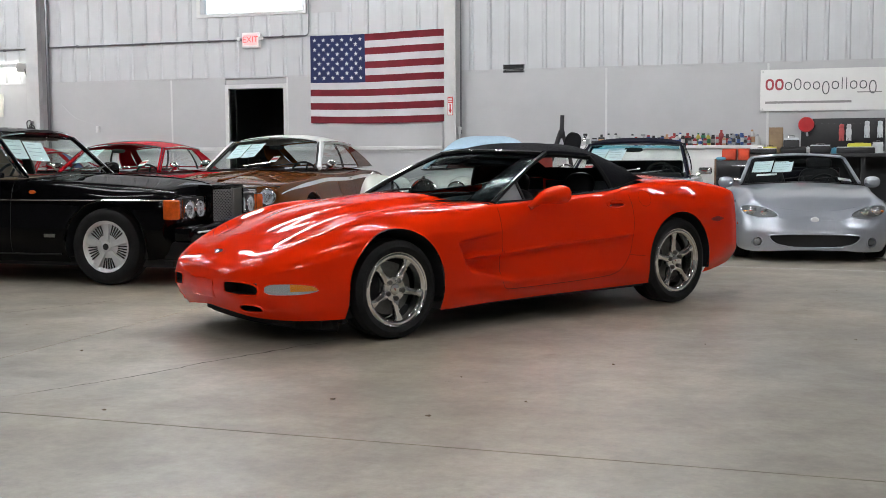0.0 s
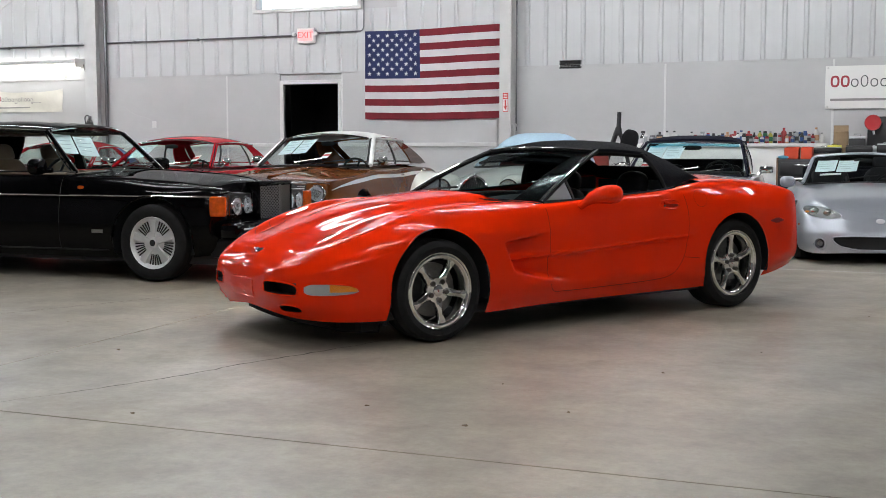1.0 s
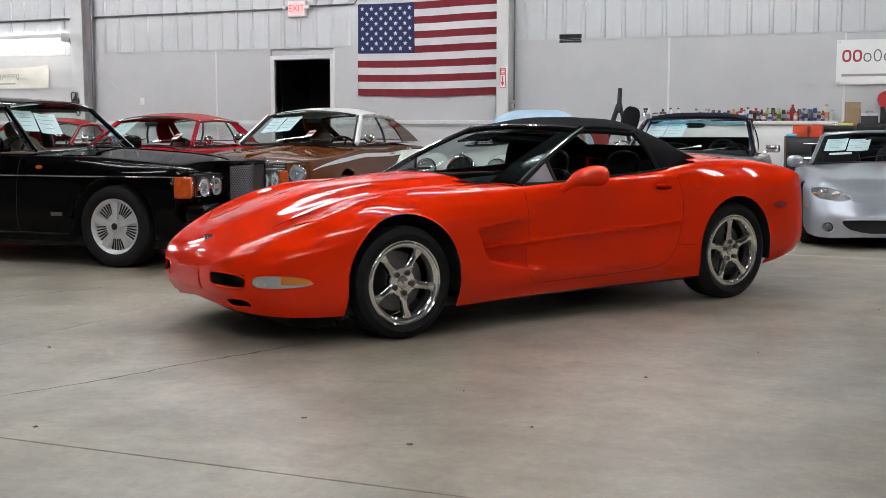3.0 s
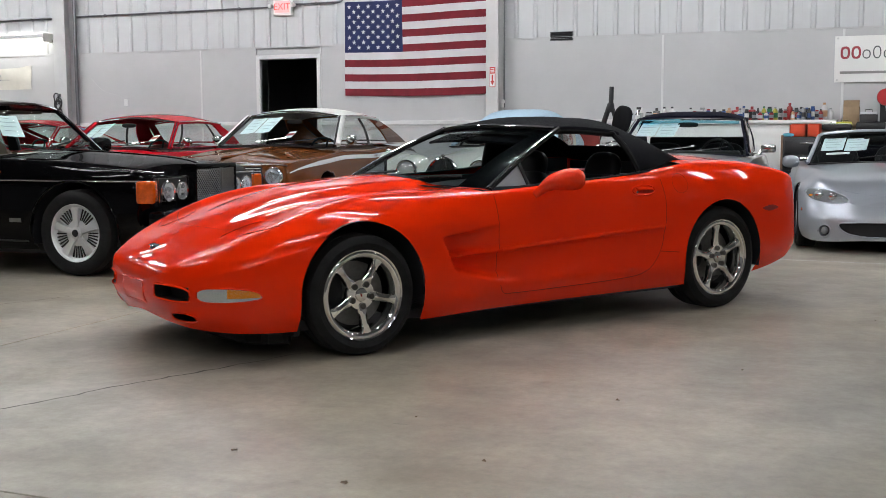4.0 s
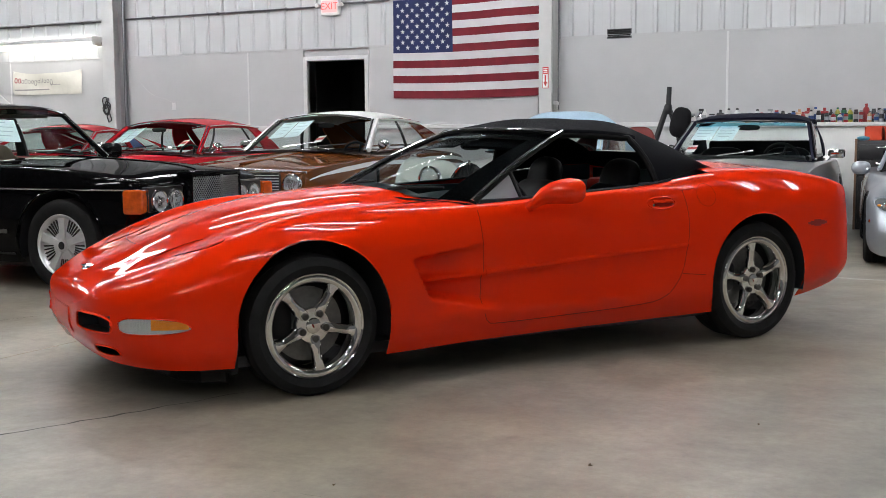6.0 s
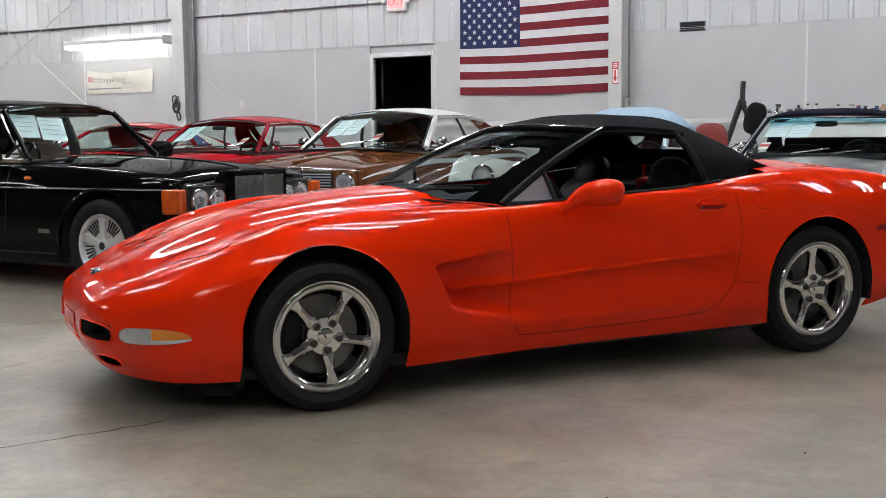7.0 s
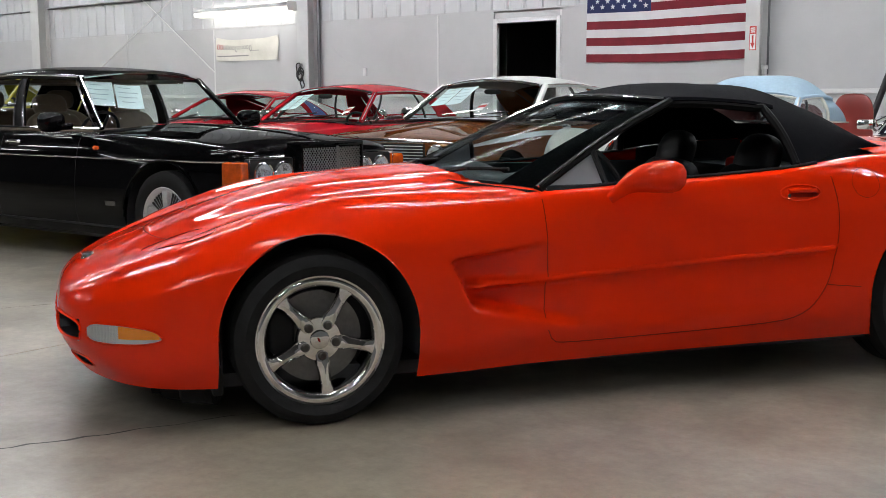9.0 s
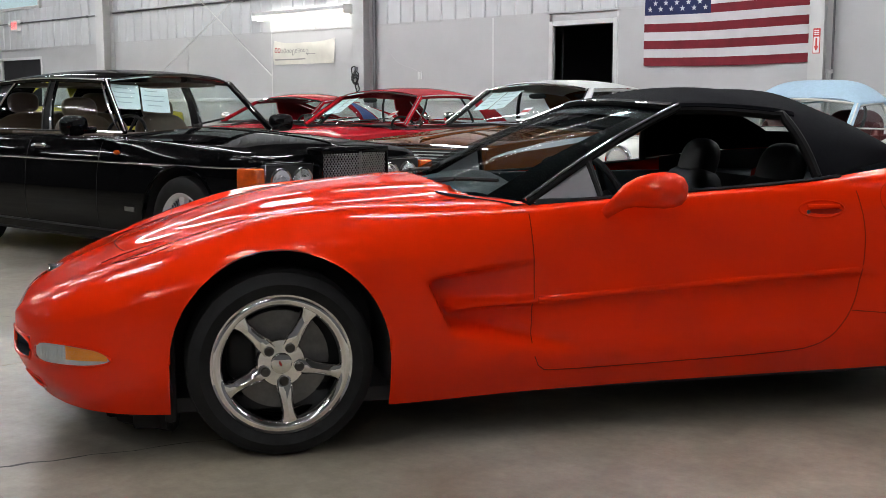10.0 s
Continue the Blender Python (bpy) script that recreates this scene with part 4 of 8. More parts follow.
def sheets(car, corner, right, down, wide=0.28, tall=0.36, tag=True):
    """Two price sheets fixed inside a windscreen: corner is the upper start, right and down are directions on the glass."""
    c, r, d = Vector(corner), Vector(right).normalized(), Vector(down).normalized()
    for k in range(2):
        o = c + r * (wide + 0.015) * k + d * (0.02 if k else 0.0)
        n = r.cross(d).normalized()
        s = part("price_sheet", grid(lambda u, v: o + r * wide * u + d * tall * v + n * 0.006 * math.sin(u * 3), 6, 4), PAPER, car, "pale printed price sheet behind the glass")
        for j, (a, b) in enumerate(((0.15, 0.6), (0.1, 0.85), (0.1, 0.8), (0.2, 0.7))):
            t0 = 0.12 + j * 0.2
            for side in (0.0025, -0.0025):
                part("writing_bar", grid(lambda u, v: o + r * wide * (a + (b - a) * u) + d * tall * (t0 + 0.035 * v) + n * (0.006 * math.sin((a + (b - a) * u) * 3) + side), 4, 1), PAPER_INK, s, smooth=False)
    return


# ---- the red convertible ----
V_POSE = pose(-1.940, 6.337, 0, 0, 0, -123.8)
V_FRONT_R, V_REAR_R, V_BASE = 0.318, 0.334, -2.7


def crease_z(x):
    return 0.492 + 0.0526 * (-0.81 - x)


def v_lean(x, z):
    """The nose falls back towards its foot."""
    return -0.075 * smooth01((0.335 - z) / 0.2) * smooth01((x - 0.45) / 0.45)


def v_push(x, z):
    """How far the flank is drawn in: the scoop behind the front wheel and the step under the door crease."""
    d = 0.0
    zc = crease_z(x)
    if -2.3 < x < -0.4:
        fade = smooth01((x + 2.28) / 0.25) * smooth01((-0.55 - x) / 0.15)
        if z < zc:
            d += 0.026 * math.exp(-(zc - z) / 0.09) * fade * smooth01((zc - z) / 0.012)
        low = smooth01((0.36 - z) / 0.05) * smooth01((z - 0.2) / 0.1)
        d -= 0.006 * low * fade
    xe = -0.49 - (0.592 - z) * 0.46
    top, bot = 0.592 + (-0.49 - x) * 0.14, 0.40 - (-0.56 - x) * 0.22
    if x < xe and x > -1.15 and z < top and z > bot:
        depth = 0.1 * smooth01((xe - x) / 0.014) * (1 - smooth01((xe - x - 0.015) / 0.46))
        depth *= smooth01((top - z) / 0.022) * smooth01((z - bot) / 0.04)
        blade = math.exp(-((z - zc) / 0.013) ** 2) * smooth01((xe - x - 0.03) / 0.03)
        d += depth * (1 - 0.85 * blade)
    return d


def v_dome(x, y):
    """The raised middle of the hood, its edges drawing together to the nose, and the hollows beside it."""
    fade = smooth01((0.74 - x) / 0.95) * smooth01((x + 1.0) / 0.3)
    if not fade:
        return 0.0
    edge = 0.2 + 0.2 * smooth01((0.6 - x) / 1.1)
    rise = 0.017 * smooth01((edge + 0.065 - y) / 0.13)
    hollow = -0.011 * math.exp(-((y - edge - 0.13) / 0.09) ** 2)
    ridge = 0.003 * math.exp(-((y - edge + 0.03) / 0.045) ** 2)
    return (rise + hollow + ridge) * fade


v_shell = Shell(
    plan=[(0.916, 0.008), (0.915, 0.04), (0.912, 0.2), (0.904, 0.34), (0.869, 0.485), (0.808, 0.60), (0.714, 0.72), (0.553, 0.837), (0.36, 0.893), (0.15, 0.91), (0, 0.912), (-0.3, 0.905), (-0.6, 0.896), (-0.87, 0.892), (-1.4, 0.886), (-1.9, 0.896),
          (-2.3, 0.918), (-2.655, 0.924), (-3.0, 0.906), (-3.15, 0.888), (-3.3, 0.872), (-3.42, 0.852), (-3.53, 0.812), (-3.6, 0.73), (-3.645, 0.56), (-3.665, 0.3), (-3.67, 0.05)],
    bottom=[(0.915, 0.215), (0.91, 0.2), (0.89, 0.182), (0.84, 0.165), (0.7, 0.157), (0.36, 0.16), (-0.37, 0.15), (-0.87, 0.165), (-2.1, 0.178), (-2.65, 0.19), (-3.1, 0.22), (-3.4, 0.27), (-3.67, 0.34)],
    shoulder=[(0.915, 0.385), (0.907, 0.425), (0.892, 0.455), (0.872, 0.478), (0.80, 0.525), (0.70, 0.57), (0.55, 0.63), (0.36, 0.705), (0.15, 0.775), (0, 0.81), (-0.3, 0.834), (-0.6, 0.832), (-0.87, 0.833), (-1.4, 0.858), (-2.05, 0.9), (-2.35, 0.94), (-2.655, 0.955), (-3.0, 0.95), (-3.3, 0.92), (-3.52, 0.862), (-3.67, 0.745)],
    centre=[(0.915, 0.395), (0.907, 0.44), (0.892, 0.478), (0.87, 0.503), (0.79, 0.549), (0.70, 0.59), (0.55, 0.65), (0.36, 0.72), (0.15, 0.785), (0, 0.82), (-0.3, 0.862), (-0.6, 0.885), (-0.9, 0.89), (-2.3, 0.99), (-2.655, 1.0), (-2.9, 0.996), (-3.2, 0.972), (-3.52, 0.897), (-3.67, 0.785)],
    crown=[(0.915, 0.02), (0.8, 0.16), (0.5, 0.2), (0, 0.21), (-0.3, 0.185), (-0.65, 0.135), (-1.05, 0.09), (-1.5, 0.08), (-1.9, 0.085), (-2.2, 0.115), (-2.5, 0.155), (-2.75, 0.175), (-3.2, 0.18), (-3.67, 0.02)],
    valley=[(-9, 0.0), (-2.3, 0.0), (-0.9, 0.0), (-0.5, 0.012), (0, 0.022), (0.4, 0.014), (0.75, 0.0), (9, 0.0)],
    mid_keys=[(-9, 0.47), (-2.6, 0.47), (0.2, 0.44), (0.6, 0.36), (0.9, 0.33), (9, 0.33)], push=v_push, step=0.0125, sub=[6, 14, 20, 9, 7, 12, 14, 14], soft=0.15, relax=12, lean=v_lean, fair=10, dome=v_dome, tuck=0.055, upper_in=0.014, edge=0.4)

INTAKE = [(0.30, 0.318), (0.555, 0.312), (0.572, 0.33), (0.565, 0.39), (0.31, 0.396), (0.285, 0.38), (0.288, 0.335)]
FOG = [(0.40, 0.203), (0.545, 0.205), (0.565, 0.228), (0.545, 0.252), (0.42, 0.254), (0.39, 0.23)]
DOOR_EDGE = rounded([(-0.872, 0.80), (-0.885, 0.5), (-0.872, 0.255), (-1.0, 0.243), (-1.88, 0.262), (-2.03, 0.3), (-2.12, 0.4), (-2.162, 0.54), (-2.175, 0.72), (-2.15, 0.86)], 2)
DOOR_POLY = DOOR_EDGE + [(-2.1, 1.2), (-0.86, 1.2)]


def v_keep(x, y, z, j):
    ay = abs(y)
    if x > 0.6 and j < 4 and (in_poly(ay, z, INTAKE) or in_poly(ay, z, FOG)):
        return None
    if j > 5 and -2.585 - 0.04 * min(1.0, ay / 0.5) ** 2 < x < -2.0 and ay < 0.80 - 0.2 * smooth01((-2.045 - x) / 0.6) - 0.025:
        return None
    base = -0.62 - 0.29 * (ay / 0.8) ** 2
    if j > 5 and x < base and x > -2.62 + 0.2 * (ay / 0.8):
        return None
    if j > 4.99 and x < -0.87 and x > -2.05:
        return None
    if in_poly(x, z, DOOR_POLY) and j < 5:
        return "door@L" if y > 0 else "door@R"
    if x < 0.56 - 0.1 * (ay / 0.5) ** 2 and x >= base and j > 5.6:
        return "hood"
    if x > 0.36:
        return "front_bumper"
    if x < -2.95 and j < 5:
        return "rear_bumper"
    return "body"


vette = thing("sports_convertible", "bright red two-seat sports convertible with raised black soft top", "car", V_POSE)
v_arches = ((0.0, 0.335, 0.366, True), (V_BASE, 0.35, 0.366))
v_shell.parts(vette, {"body": RED_PAINT}, v_arches, v_keep)
for x, r in ((0.0, V_FRONT_R), (V_BASE, V_REAR_R)):
    for s in (1, -1):
        w = 0.24 if x == 0 else 0.25
        wheel(vette, x, s * (0.885 - w / 2), r, w, 0.235 if x == 0 else 0.247, "star", 5, -97 if x == 0 else -60)
liner(vette, 0.0, 0.335, 0.366, 0.5, 0.885)
liner(vette, V_BASE, 0.35, 0.366, 0.5, 0.895)
# floor pan, air dam and the dark hollow behind the intakes
part("floor_pan", box(-2.95, 0.5, -0.78, 0.78, 0.15, 0.2), DARK, vette, smooth=False)
part("air_dam", tube([(0.52, -0.6, 0.13), (0.56, -0.3, 0.13), (0.57, 0, 0.13), (0.56, 0.3, 0.13), (0.52, 0.6, 0.13), (0.36, 0.74, 0.13)], 0.04, 8, flat=1.4), RUBBER, vette)
part("air_dam", tube([(0.36, -0.74, 0.13), (0.52, -0.6, 0.13)], 0.04, 8, flat=1.4), RUBBER, vette)
for s in (1, -1):
    part("air_dam", box(0.36, 0.585, min(s * 0.3, s * 0.61), max(s * 0.3, s * 0.61), 0.1, 0.19, 0.015), RUBBER, vette)
    part("air_dam", box(0.355, 0.49, min(s * 0.5, s * 0.75), max(s * 0.5, s * 0.75), 0.092, 0.19, 0.012), RUBBER, vette)
    part("splash_guard", box(0.345, 0.385, min(s * 0.5, s * 0.83), max(s * 0.5, s * 0.83), 0.13, 0.42, 0.01), RUBBER, vette)
part("intake_duct", box(0.5, 0.72, -0.59, 0.59, 0.2, 0.41), DARK, vette, smooth=False)


def v_front(y, z, out=0.0, s=1):
    """A point on the nose given across and up."""
    lo, hi = 0.3, 0.915
    for _ in range(28):
        mid = (lo + hi) / 2
        if v_shell.side_y(mid, z) > y:
            lo = mid
        else:
            hi = mid
    p = v_shell.on_side(min(lo, 0.913), z, out)
    return (p[0], p[1] * s, p[2])




def pocket(poly, depth, shrink, s):
    """The walls of an opening in the nose, and its dark floor."""
    ca, cb = sum(p[0] for p in poly) / len(poly), sum(p[1] for p in poly) / len(poly)
    outer = [v_front(a, b, -0.001, s) for a, b in poly]
    inner = [v_front(ca + (a - ca) * shrink, cb + (b - cb) * shrink, -depth, s) for a, b in poly]
    walls, floor_ = bmesh.new(), bmesh.new()
    vo, vi = [walls.verts.new(p) for p in outer], [walls.verts.new(p) for p in inner]
    for k in range(len(vo)):
        n = (k + 1) % len(vo)
        walls.faces.new((vo[k], vo[n], vi[n], vi[k]))
    floor_.faces.new([floor_.verts.new(p) for p in inner])
    return walls, floor_


LAMP_LOW = Curve([(0.55, 0.347), (0.57, 0.338), (0.64, 0.326), (0.76, 0.32), (0.785, 0.324), (0.80, 0.338)])
LAMP_TOP = Curve([(0.55, 0.355), (0.565, 0.371), (0.61, 0.386), (0.70, 0.393), (0.765, 0.39), (0.785, 0.384), (0.80, 0.37)])


def lamp_at(u, v, out, s):
    """A point of the corner lamp's face, from its outer end."""
    x = 0.55 + 0.25 * u
    return v_shell.on_side(x, LAMP_LOW(x) + (LAMP_TOP(x) - LAMP_LOW(x)) * v, out, s)


for s in (1, -1):
    for poly, nm, rim in ((INTAKE, "intake_lip", 0.006), (FOG, "fog_lip", 0.005)):
        lip = part(nm, tube([v_front(a, b, 0.0, s) for a, b in rounded(poly, 2, True)], rim, 8, closed=True), RED_PAINT, vette)
        walls, back = pocket(dense(poly + poly[:1], 0.02)[:-1], 0.09, 0.9, s)
        part("duct_wall", walls, BLACK_PLASTIC, lip)
        part("duct_back", back, DARK, lip)
    # turn lamp: clear inner lens and amber outer lens, on a chrome bowl
    bowl = part("turn_lamp", grid(lambda u, v: lamp_at(u, v, 0.004, s), 44, 8), TURN_BOWL, vette, "clear and amber corner lamp")
    part("amber_lens", grid(lambda u, v: lamp_at(0.03 + 0.54 * u, 0.3 + 0.64 * v, 0.0075, s), 30, 6), AMBER, bowl)
    part("clear_lens", grid(lambda u, v: lamp_at(u, v, 0.011, s), 40, 6), LENS, bowl)
    for k in range(9):
        part("lens_rib", tube([lamp_at(0.6 + 0.042 * k, v, 0.007, s) for v in np.linspace(0.06, 0.94, 6)], 0.0007, 6), TURN_BOWL, bowl)
    ring = [lamp_at(u, 0, 0.005, s) for u in np.linspace(0, 1, 24)] + [lamp_at(u, 1, 0.005, s) for u in np.linspace(1, 0, 24)]
    part("lens_rim", tube(ring, 0.0035, 6, closed=True), RED_PAINT, bowl)
    # side marker at the tail
    part("side_marker", patch(-3.265, -3.085, 0.622, 0.66, lambda a, b: v_shell.on_side(a, b, 0.006, s), 16, 6, inside=lambda a, b: ((a + 3.175) / 0.085) ** 2 + ((b - 0.641) / 0.017) ** 2 < 1.05), RED_LENS, vette)
    # door seams
    part("door_gap", strip([v_shell.on_side(a, b, 0.0012, s) for a, b in dense([(p[0], p[1]) for p in DOOR_EDGE], 0.03)], 0.0034), SEAM, vette, smooth=False)
    part("sill_gap", strip([v_shell.on_side(a, b, 0.0012, s) for a, b in dense([(-2.125, 0.415), (-2.28, 0.40)], 0.03)], 0.003), SEAM, vette, smooth=False)
    part("side_moulding", tube([v_shell.on_side(x, crease_z(x) + 0.004, -0.003, s) for x in np.linspace(-0.895, -2.15, 60)], 0.0125, 10), RED_PAINT, vette)
    # door handle: an oval coloured darker for the shade of a recess, with a pull
    h = part("door_handle", patch(-2.09, -1.91, 0.765, 0.83, lambda a, b: v_shell.on_side(a, b, 0.001, s), 36, 26, inside=lambda a, b: ((a + 2.015) / 0.07) ** 2 + ((b - 0.788) / 0.0105) ** 2 < 1), HOLLOW_RED, vette, "recessed body-coloured door handle")
    part("handle_rim", tube([v_shell.on_side(-2.0 + 0.09 * math.cos(a), 0.797 + 0.031 * math.sin(a), 0.001, s) for a in np.linspace(0, 6.283, 33)[:-1]], 0.005, 6, closed=True), RED_PAINT, h)
    part("pull", tube([v_shell.on_side(-2.07 + 0.014 * i, 0.804, 0.002 + 0.005 * math.sin(i / 9 * math.pi), s) for i in range(10)], 0.009, 8, flat=1.0), RED_PAINT, h)
    part("lock", turned(lathe([(0.007, 0), (0.007, 0.004)], 12), Matrix.Translation(v_shell.on_side(-1.945, 0.786, 0.002, s))), LUG, h)
    # headlamp lid outline on the fender and the fuel lid behind the door
    lid = rounded([(0.585, 0.40), (0.60, 0.47), (0.47, 0.66), (0.36, 0.70), (0.33, 0.66), (0.35, 0.42)], 2, True)
    part("lamp_lid_gap", strip([v_shell.on_top(a, s * b, 0.0012) for a, b in lid + lid[:1]], 0.004), SEAM, vette, smooth=False)
    # bright rail at the foot of the door glass
    part("belt_trim", tube([(x, s * (v_shell.rails(x)[5][0] - 0.0), v_shell.rails(x)[5][1] + 0.004) for x in np.linspace(-0.93, -2.12, 24)], 0.007, 6), BLACK_PLASTIC, vette)
part("fuel_lid_gap", strip([v_shell.on_side(-2.31 + 0.065 * math.cos(a), 0.83 + 0.06 * math.sin(a), 0.0012) for a in np.linspace(0, 6.283, 40)], 0.0016), SEAM, vette, smooth=False)
front_gap = [(0.56 - 0.1 * (y / 0.5) ** 2, y) for y in np.linspace(-0.6, 0.6, 41)]
part("hood_gap", strip([v_shell.on_top(a, b, 0.0012) for a, b in front_gap], 0.005), SEAM, vette, smooth=False)
# plate panel on the nose
def plate_at(u, v, out):
    y, z = -0.15 + 0.3 * u, 0.272 + 0.115 * v
    return (v_front(max(abs(y), 0.035), z)[0] + out, y, z)


plate = part("plate_panel", grid(lambda u, v: plate_at(u, v, 0.004), 16, 8), RED_PAINT, vette, "raised red plate panel on the nose")
rim = [(u, 0) for u in np.linspace(0, 1, 13)] + [(1, v) for v in np.linspace(0.15, 1, 7)] + [(u, 1) for u in np.linspace(0.92, 0, 12)] + [(0, v) for v in np.linspace(0.85, 0.15, 6)]
part("panel_rim", tube([plate_at(u, v, 0.002) for u, v in rim], 0.004, 8, closed=True), RED_PAINT, plate)
# crossed-flags emblem
emb = part("emblem", turned(blob(0, 0, 0, 0.017, 0.02, 0.006, 2, 16, 8), Matrix.Translation(v_shell.on_top(0.80, 0.0, 0.004)) @ pose(0, 0, 0, 0, 28, 0)), CHROME, vette, "small chrome crossed-wing nose emblem")
for s in (1, -1):
    for turn_, wide_, m_ in ((48, 0.046, CHROME), (36, 0.02, DARK)):
        part("emblem_wing", turned(box(-wide_ / 2, wide_ / 2, 0.0, 0.125, -0.003, 0.004 + 0.001 * (m_ is DARK), 0.002, 1), Matrix.Translation(v_shell.on_top(0.80, 0.0, 0.006)) @ pose(0, 0, 0, 0, 28, turn_ * s if s > 0 else 180 + turn_ * s)), m_, emb)

# windscreen, its frame and the cowl
WB_Y, WT_Y = 0.79, 0.60


def screen(u, v, lift=0.0):
    """u across from right to left, v from foot to header."""
    w = 2 * u - 1
    yb, yt = WB_Y * w, WT_Y * w
    xb, xt = -0.60 - 0.275 * abs(w) ** 2.2, -1.455 - 0.085 * w * w
    zb, zt = 0.868 - 0.038 * w * w, 1.188 - 0.022 * w * w
    k = v + 0.06 * math.sin(v * math.pi)
    return (xb + (xt - xb) * v, yb + (yt - yb) * v, zb + (zt - zb) * k + lift)


# glass colour darkened in place of its grazing reflection of the dark ceiling
part("windscreen", grid(screen, 40, 16), glass("darkened_windscreen", (0.43, 0.48, 0.48), 1.15, 0.02, 0.12), vette)
part("windscreen_band", grid(lambda u, v: screen(0.02 + 0.96 * u, 0.85 + 0.14 * v, -0.003), 40, 3), GLOSS_BLACK, vette)
for s in (0, 1):
    part("windscreen_band", grid(lambda u, v: screen(abs(s - 0.105 * u), 0.02 + 0.83 * v, -0.003), 4, 16), GLOSS_BLACK, vette)
for s in (0, 1):
    pillar = [screen(s, v, 0.004) for v in np.linspace(0, 1, 17)]
    part("a_pillar", tube(pillar, (0.023, 0.021), 10, flat=0.75), PILLAR_BLACK, vette)
    # chrome line drawn for the glint along the black pillar seal
    part("pillar_glint", tube([(p[0] + 0.004, p[1] + (0.014 if s else -0.014), p[2] + 0.013) for p in pillar], 0.0055, 6), CHROME, vette)
part("header", tube([screen(u, 1.0, 0.0) for u in np.linspace(0, 1, 25)], 0.024, 10, flat=0.8), PILLAR_BLACK, vette)
part("header_trim", tube([(lambda p: (p[0] + 0.016, p[1], p[2] + 0.014))(screen(u, 0.985)) for u in np.linspace(0.01, 0.99, 25)], 0.0045, 6), CHROME, vette)
part("cowl", grid(lambda u, v: (-0.55 - 0.275 * abs(2 * u - 1) ** 2.2 - 0.13 * v, 0.80 * (2 * u - 1), 0.866 - 0.03 * (2 * u - 1) ** 2 - 0.02 * v), 30, 5, thick=0.01), BLACK_PLASTIC, vette)
for u0 in (0.32, 0.64):
    wp = part("wiper", tube([screen(u0 + 0.03 * k, 0.015 + 0.012 * k, 0.012 + 0.004 * math.sin(k / 8 * math.pi)) for k in range(9)], 0.008, 6), BLACK_PLASTIC, vette)
    part("wiper_arm", tube([screen(u0 + 0.02, 0.0, 0.006), screen(u0 + 0.13, 0.05, 0.022)], 0.007, 6), BLACK_PLASTIC, wp)
for ua, ub in ((0.1, 0.46), (0.54, 0.9)):
    part("sun_visor", grid(lambda u, v: (lambda p: (p[0] - 0.03, p[1], p[2] - 0.016))(screen(ua + (ub - ua) * u, 0.74 + 0.2 * v)), 10, 5, thick=0.014), CANVAS, vette)
# quarter sail behind the pillar foot
for s in (1, -1):
    bm = bmesh.new()
    q = [(-0.90, 0.805, 0.835), (-1.16, 0.785, 0.852), (-1.14, 0.735, 0.965), (-1.10, 0.728, 0.965)]
    bm.faces.new([bm.verts.new((p[0], s * p[1], p[2])) for p in q])
    bmesh.ops.solidify(bm, geom=bm.faces, thickness=0.012)
    part("mirror_sail", bm, mat("satin_grey", (0.42, 0.43, 0.45), 0.3) if "satin_grey" not in MATS else MATS["satin_grey"], vette, smooth=False)
    part("quarter_post", tube([(-1.16, s * 0.785, 0.852), (-1.13, s * 0.735, 0.975)], 0.012, 8), BLACK_PLASTIC, vette)
# door mirror: an egg on a tapering arm
egg = [(-1.14, 0.872, 0.797), (-1.16, 0.884, 0.815), (-1.187, 0.9, 0.842), (-1.213, 0.919, 0.863), (-1.245, 0.943, 0.877), (-1.28, 0.968, 0.884), (-1.312, 0.992, 0.887), (-1.34, 1.012, 0.886), (-1.362, 1.028, 0.884), (-1.374, 1.037, 0.883)]
mir = part("door_mirror", tube(egg, [0.02, 0.023, 0.031, 0.043, 0.054, 0.061, 0.064, 0.06, 0.048, 0.026], 22), RED_PAINT, vette, "red egg-shaped door mirror")
# the soft top
TOP_KEYS_Z = Curve([(-1.46, 1.194), (-1.6, 1.23), (-1.85, 1.254), (-2.1, 1.238), (-2.3, 1.172), (-2.45, 1.09), (-2.56, 1.012), (-2.64, 0.955), (-2.72, 0.93)])
TOP_EDGE_Y = Curve([(-1.46, 0.585), (-1.6, 0.60), (-1.9, 0.61), (-2.1, 0.60), (-2.3, 0.592), (-2.5, 0.585), (-2.72, 0.57)])
TOP_EDGE_Z = Curve([(-1.46, 1.175), (-1.6, 1.182), (-1.9, 1.166), (-2.1, 1.13), (-2.3, 1.082), (-2.5, 1.008), (-2.64, 0.958), (-2.72, 0.94)])


def top_at(u, v):
    """u from header to tail, v across."""
    w = 2 * v - 1
    x = -1.46 - 1.26 * u - 0.075 * w * w * (1 - u) + 0.08 * w * w * u
    e, ez, c = TOP_EDGE_Y(x), TOP_EDGE_Z(x), TOP_KEYS_Z(x)
    k = 1 - abs(w) ** 3.2
    sag = 0.004 * math.sin(u * 22) * k
    return (x, e * w, ez + (c - ez) * k - sag)


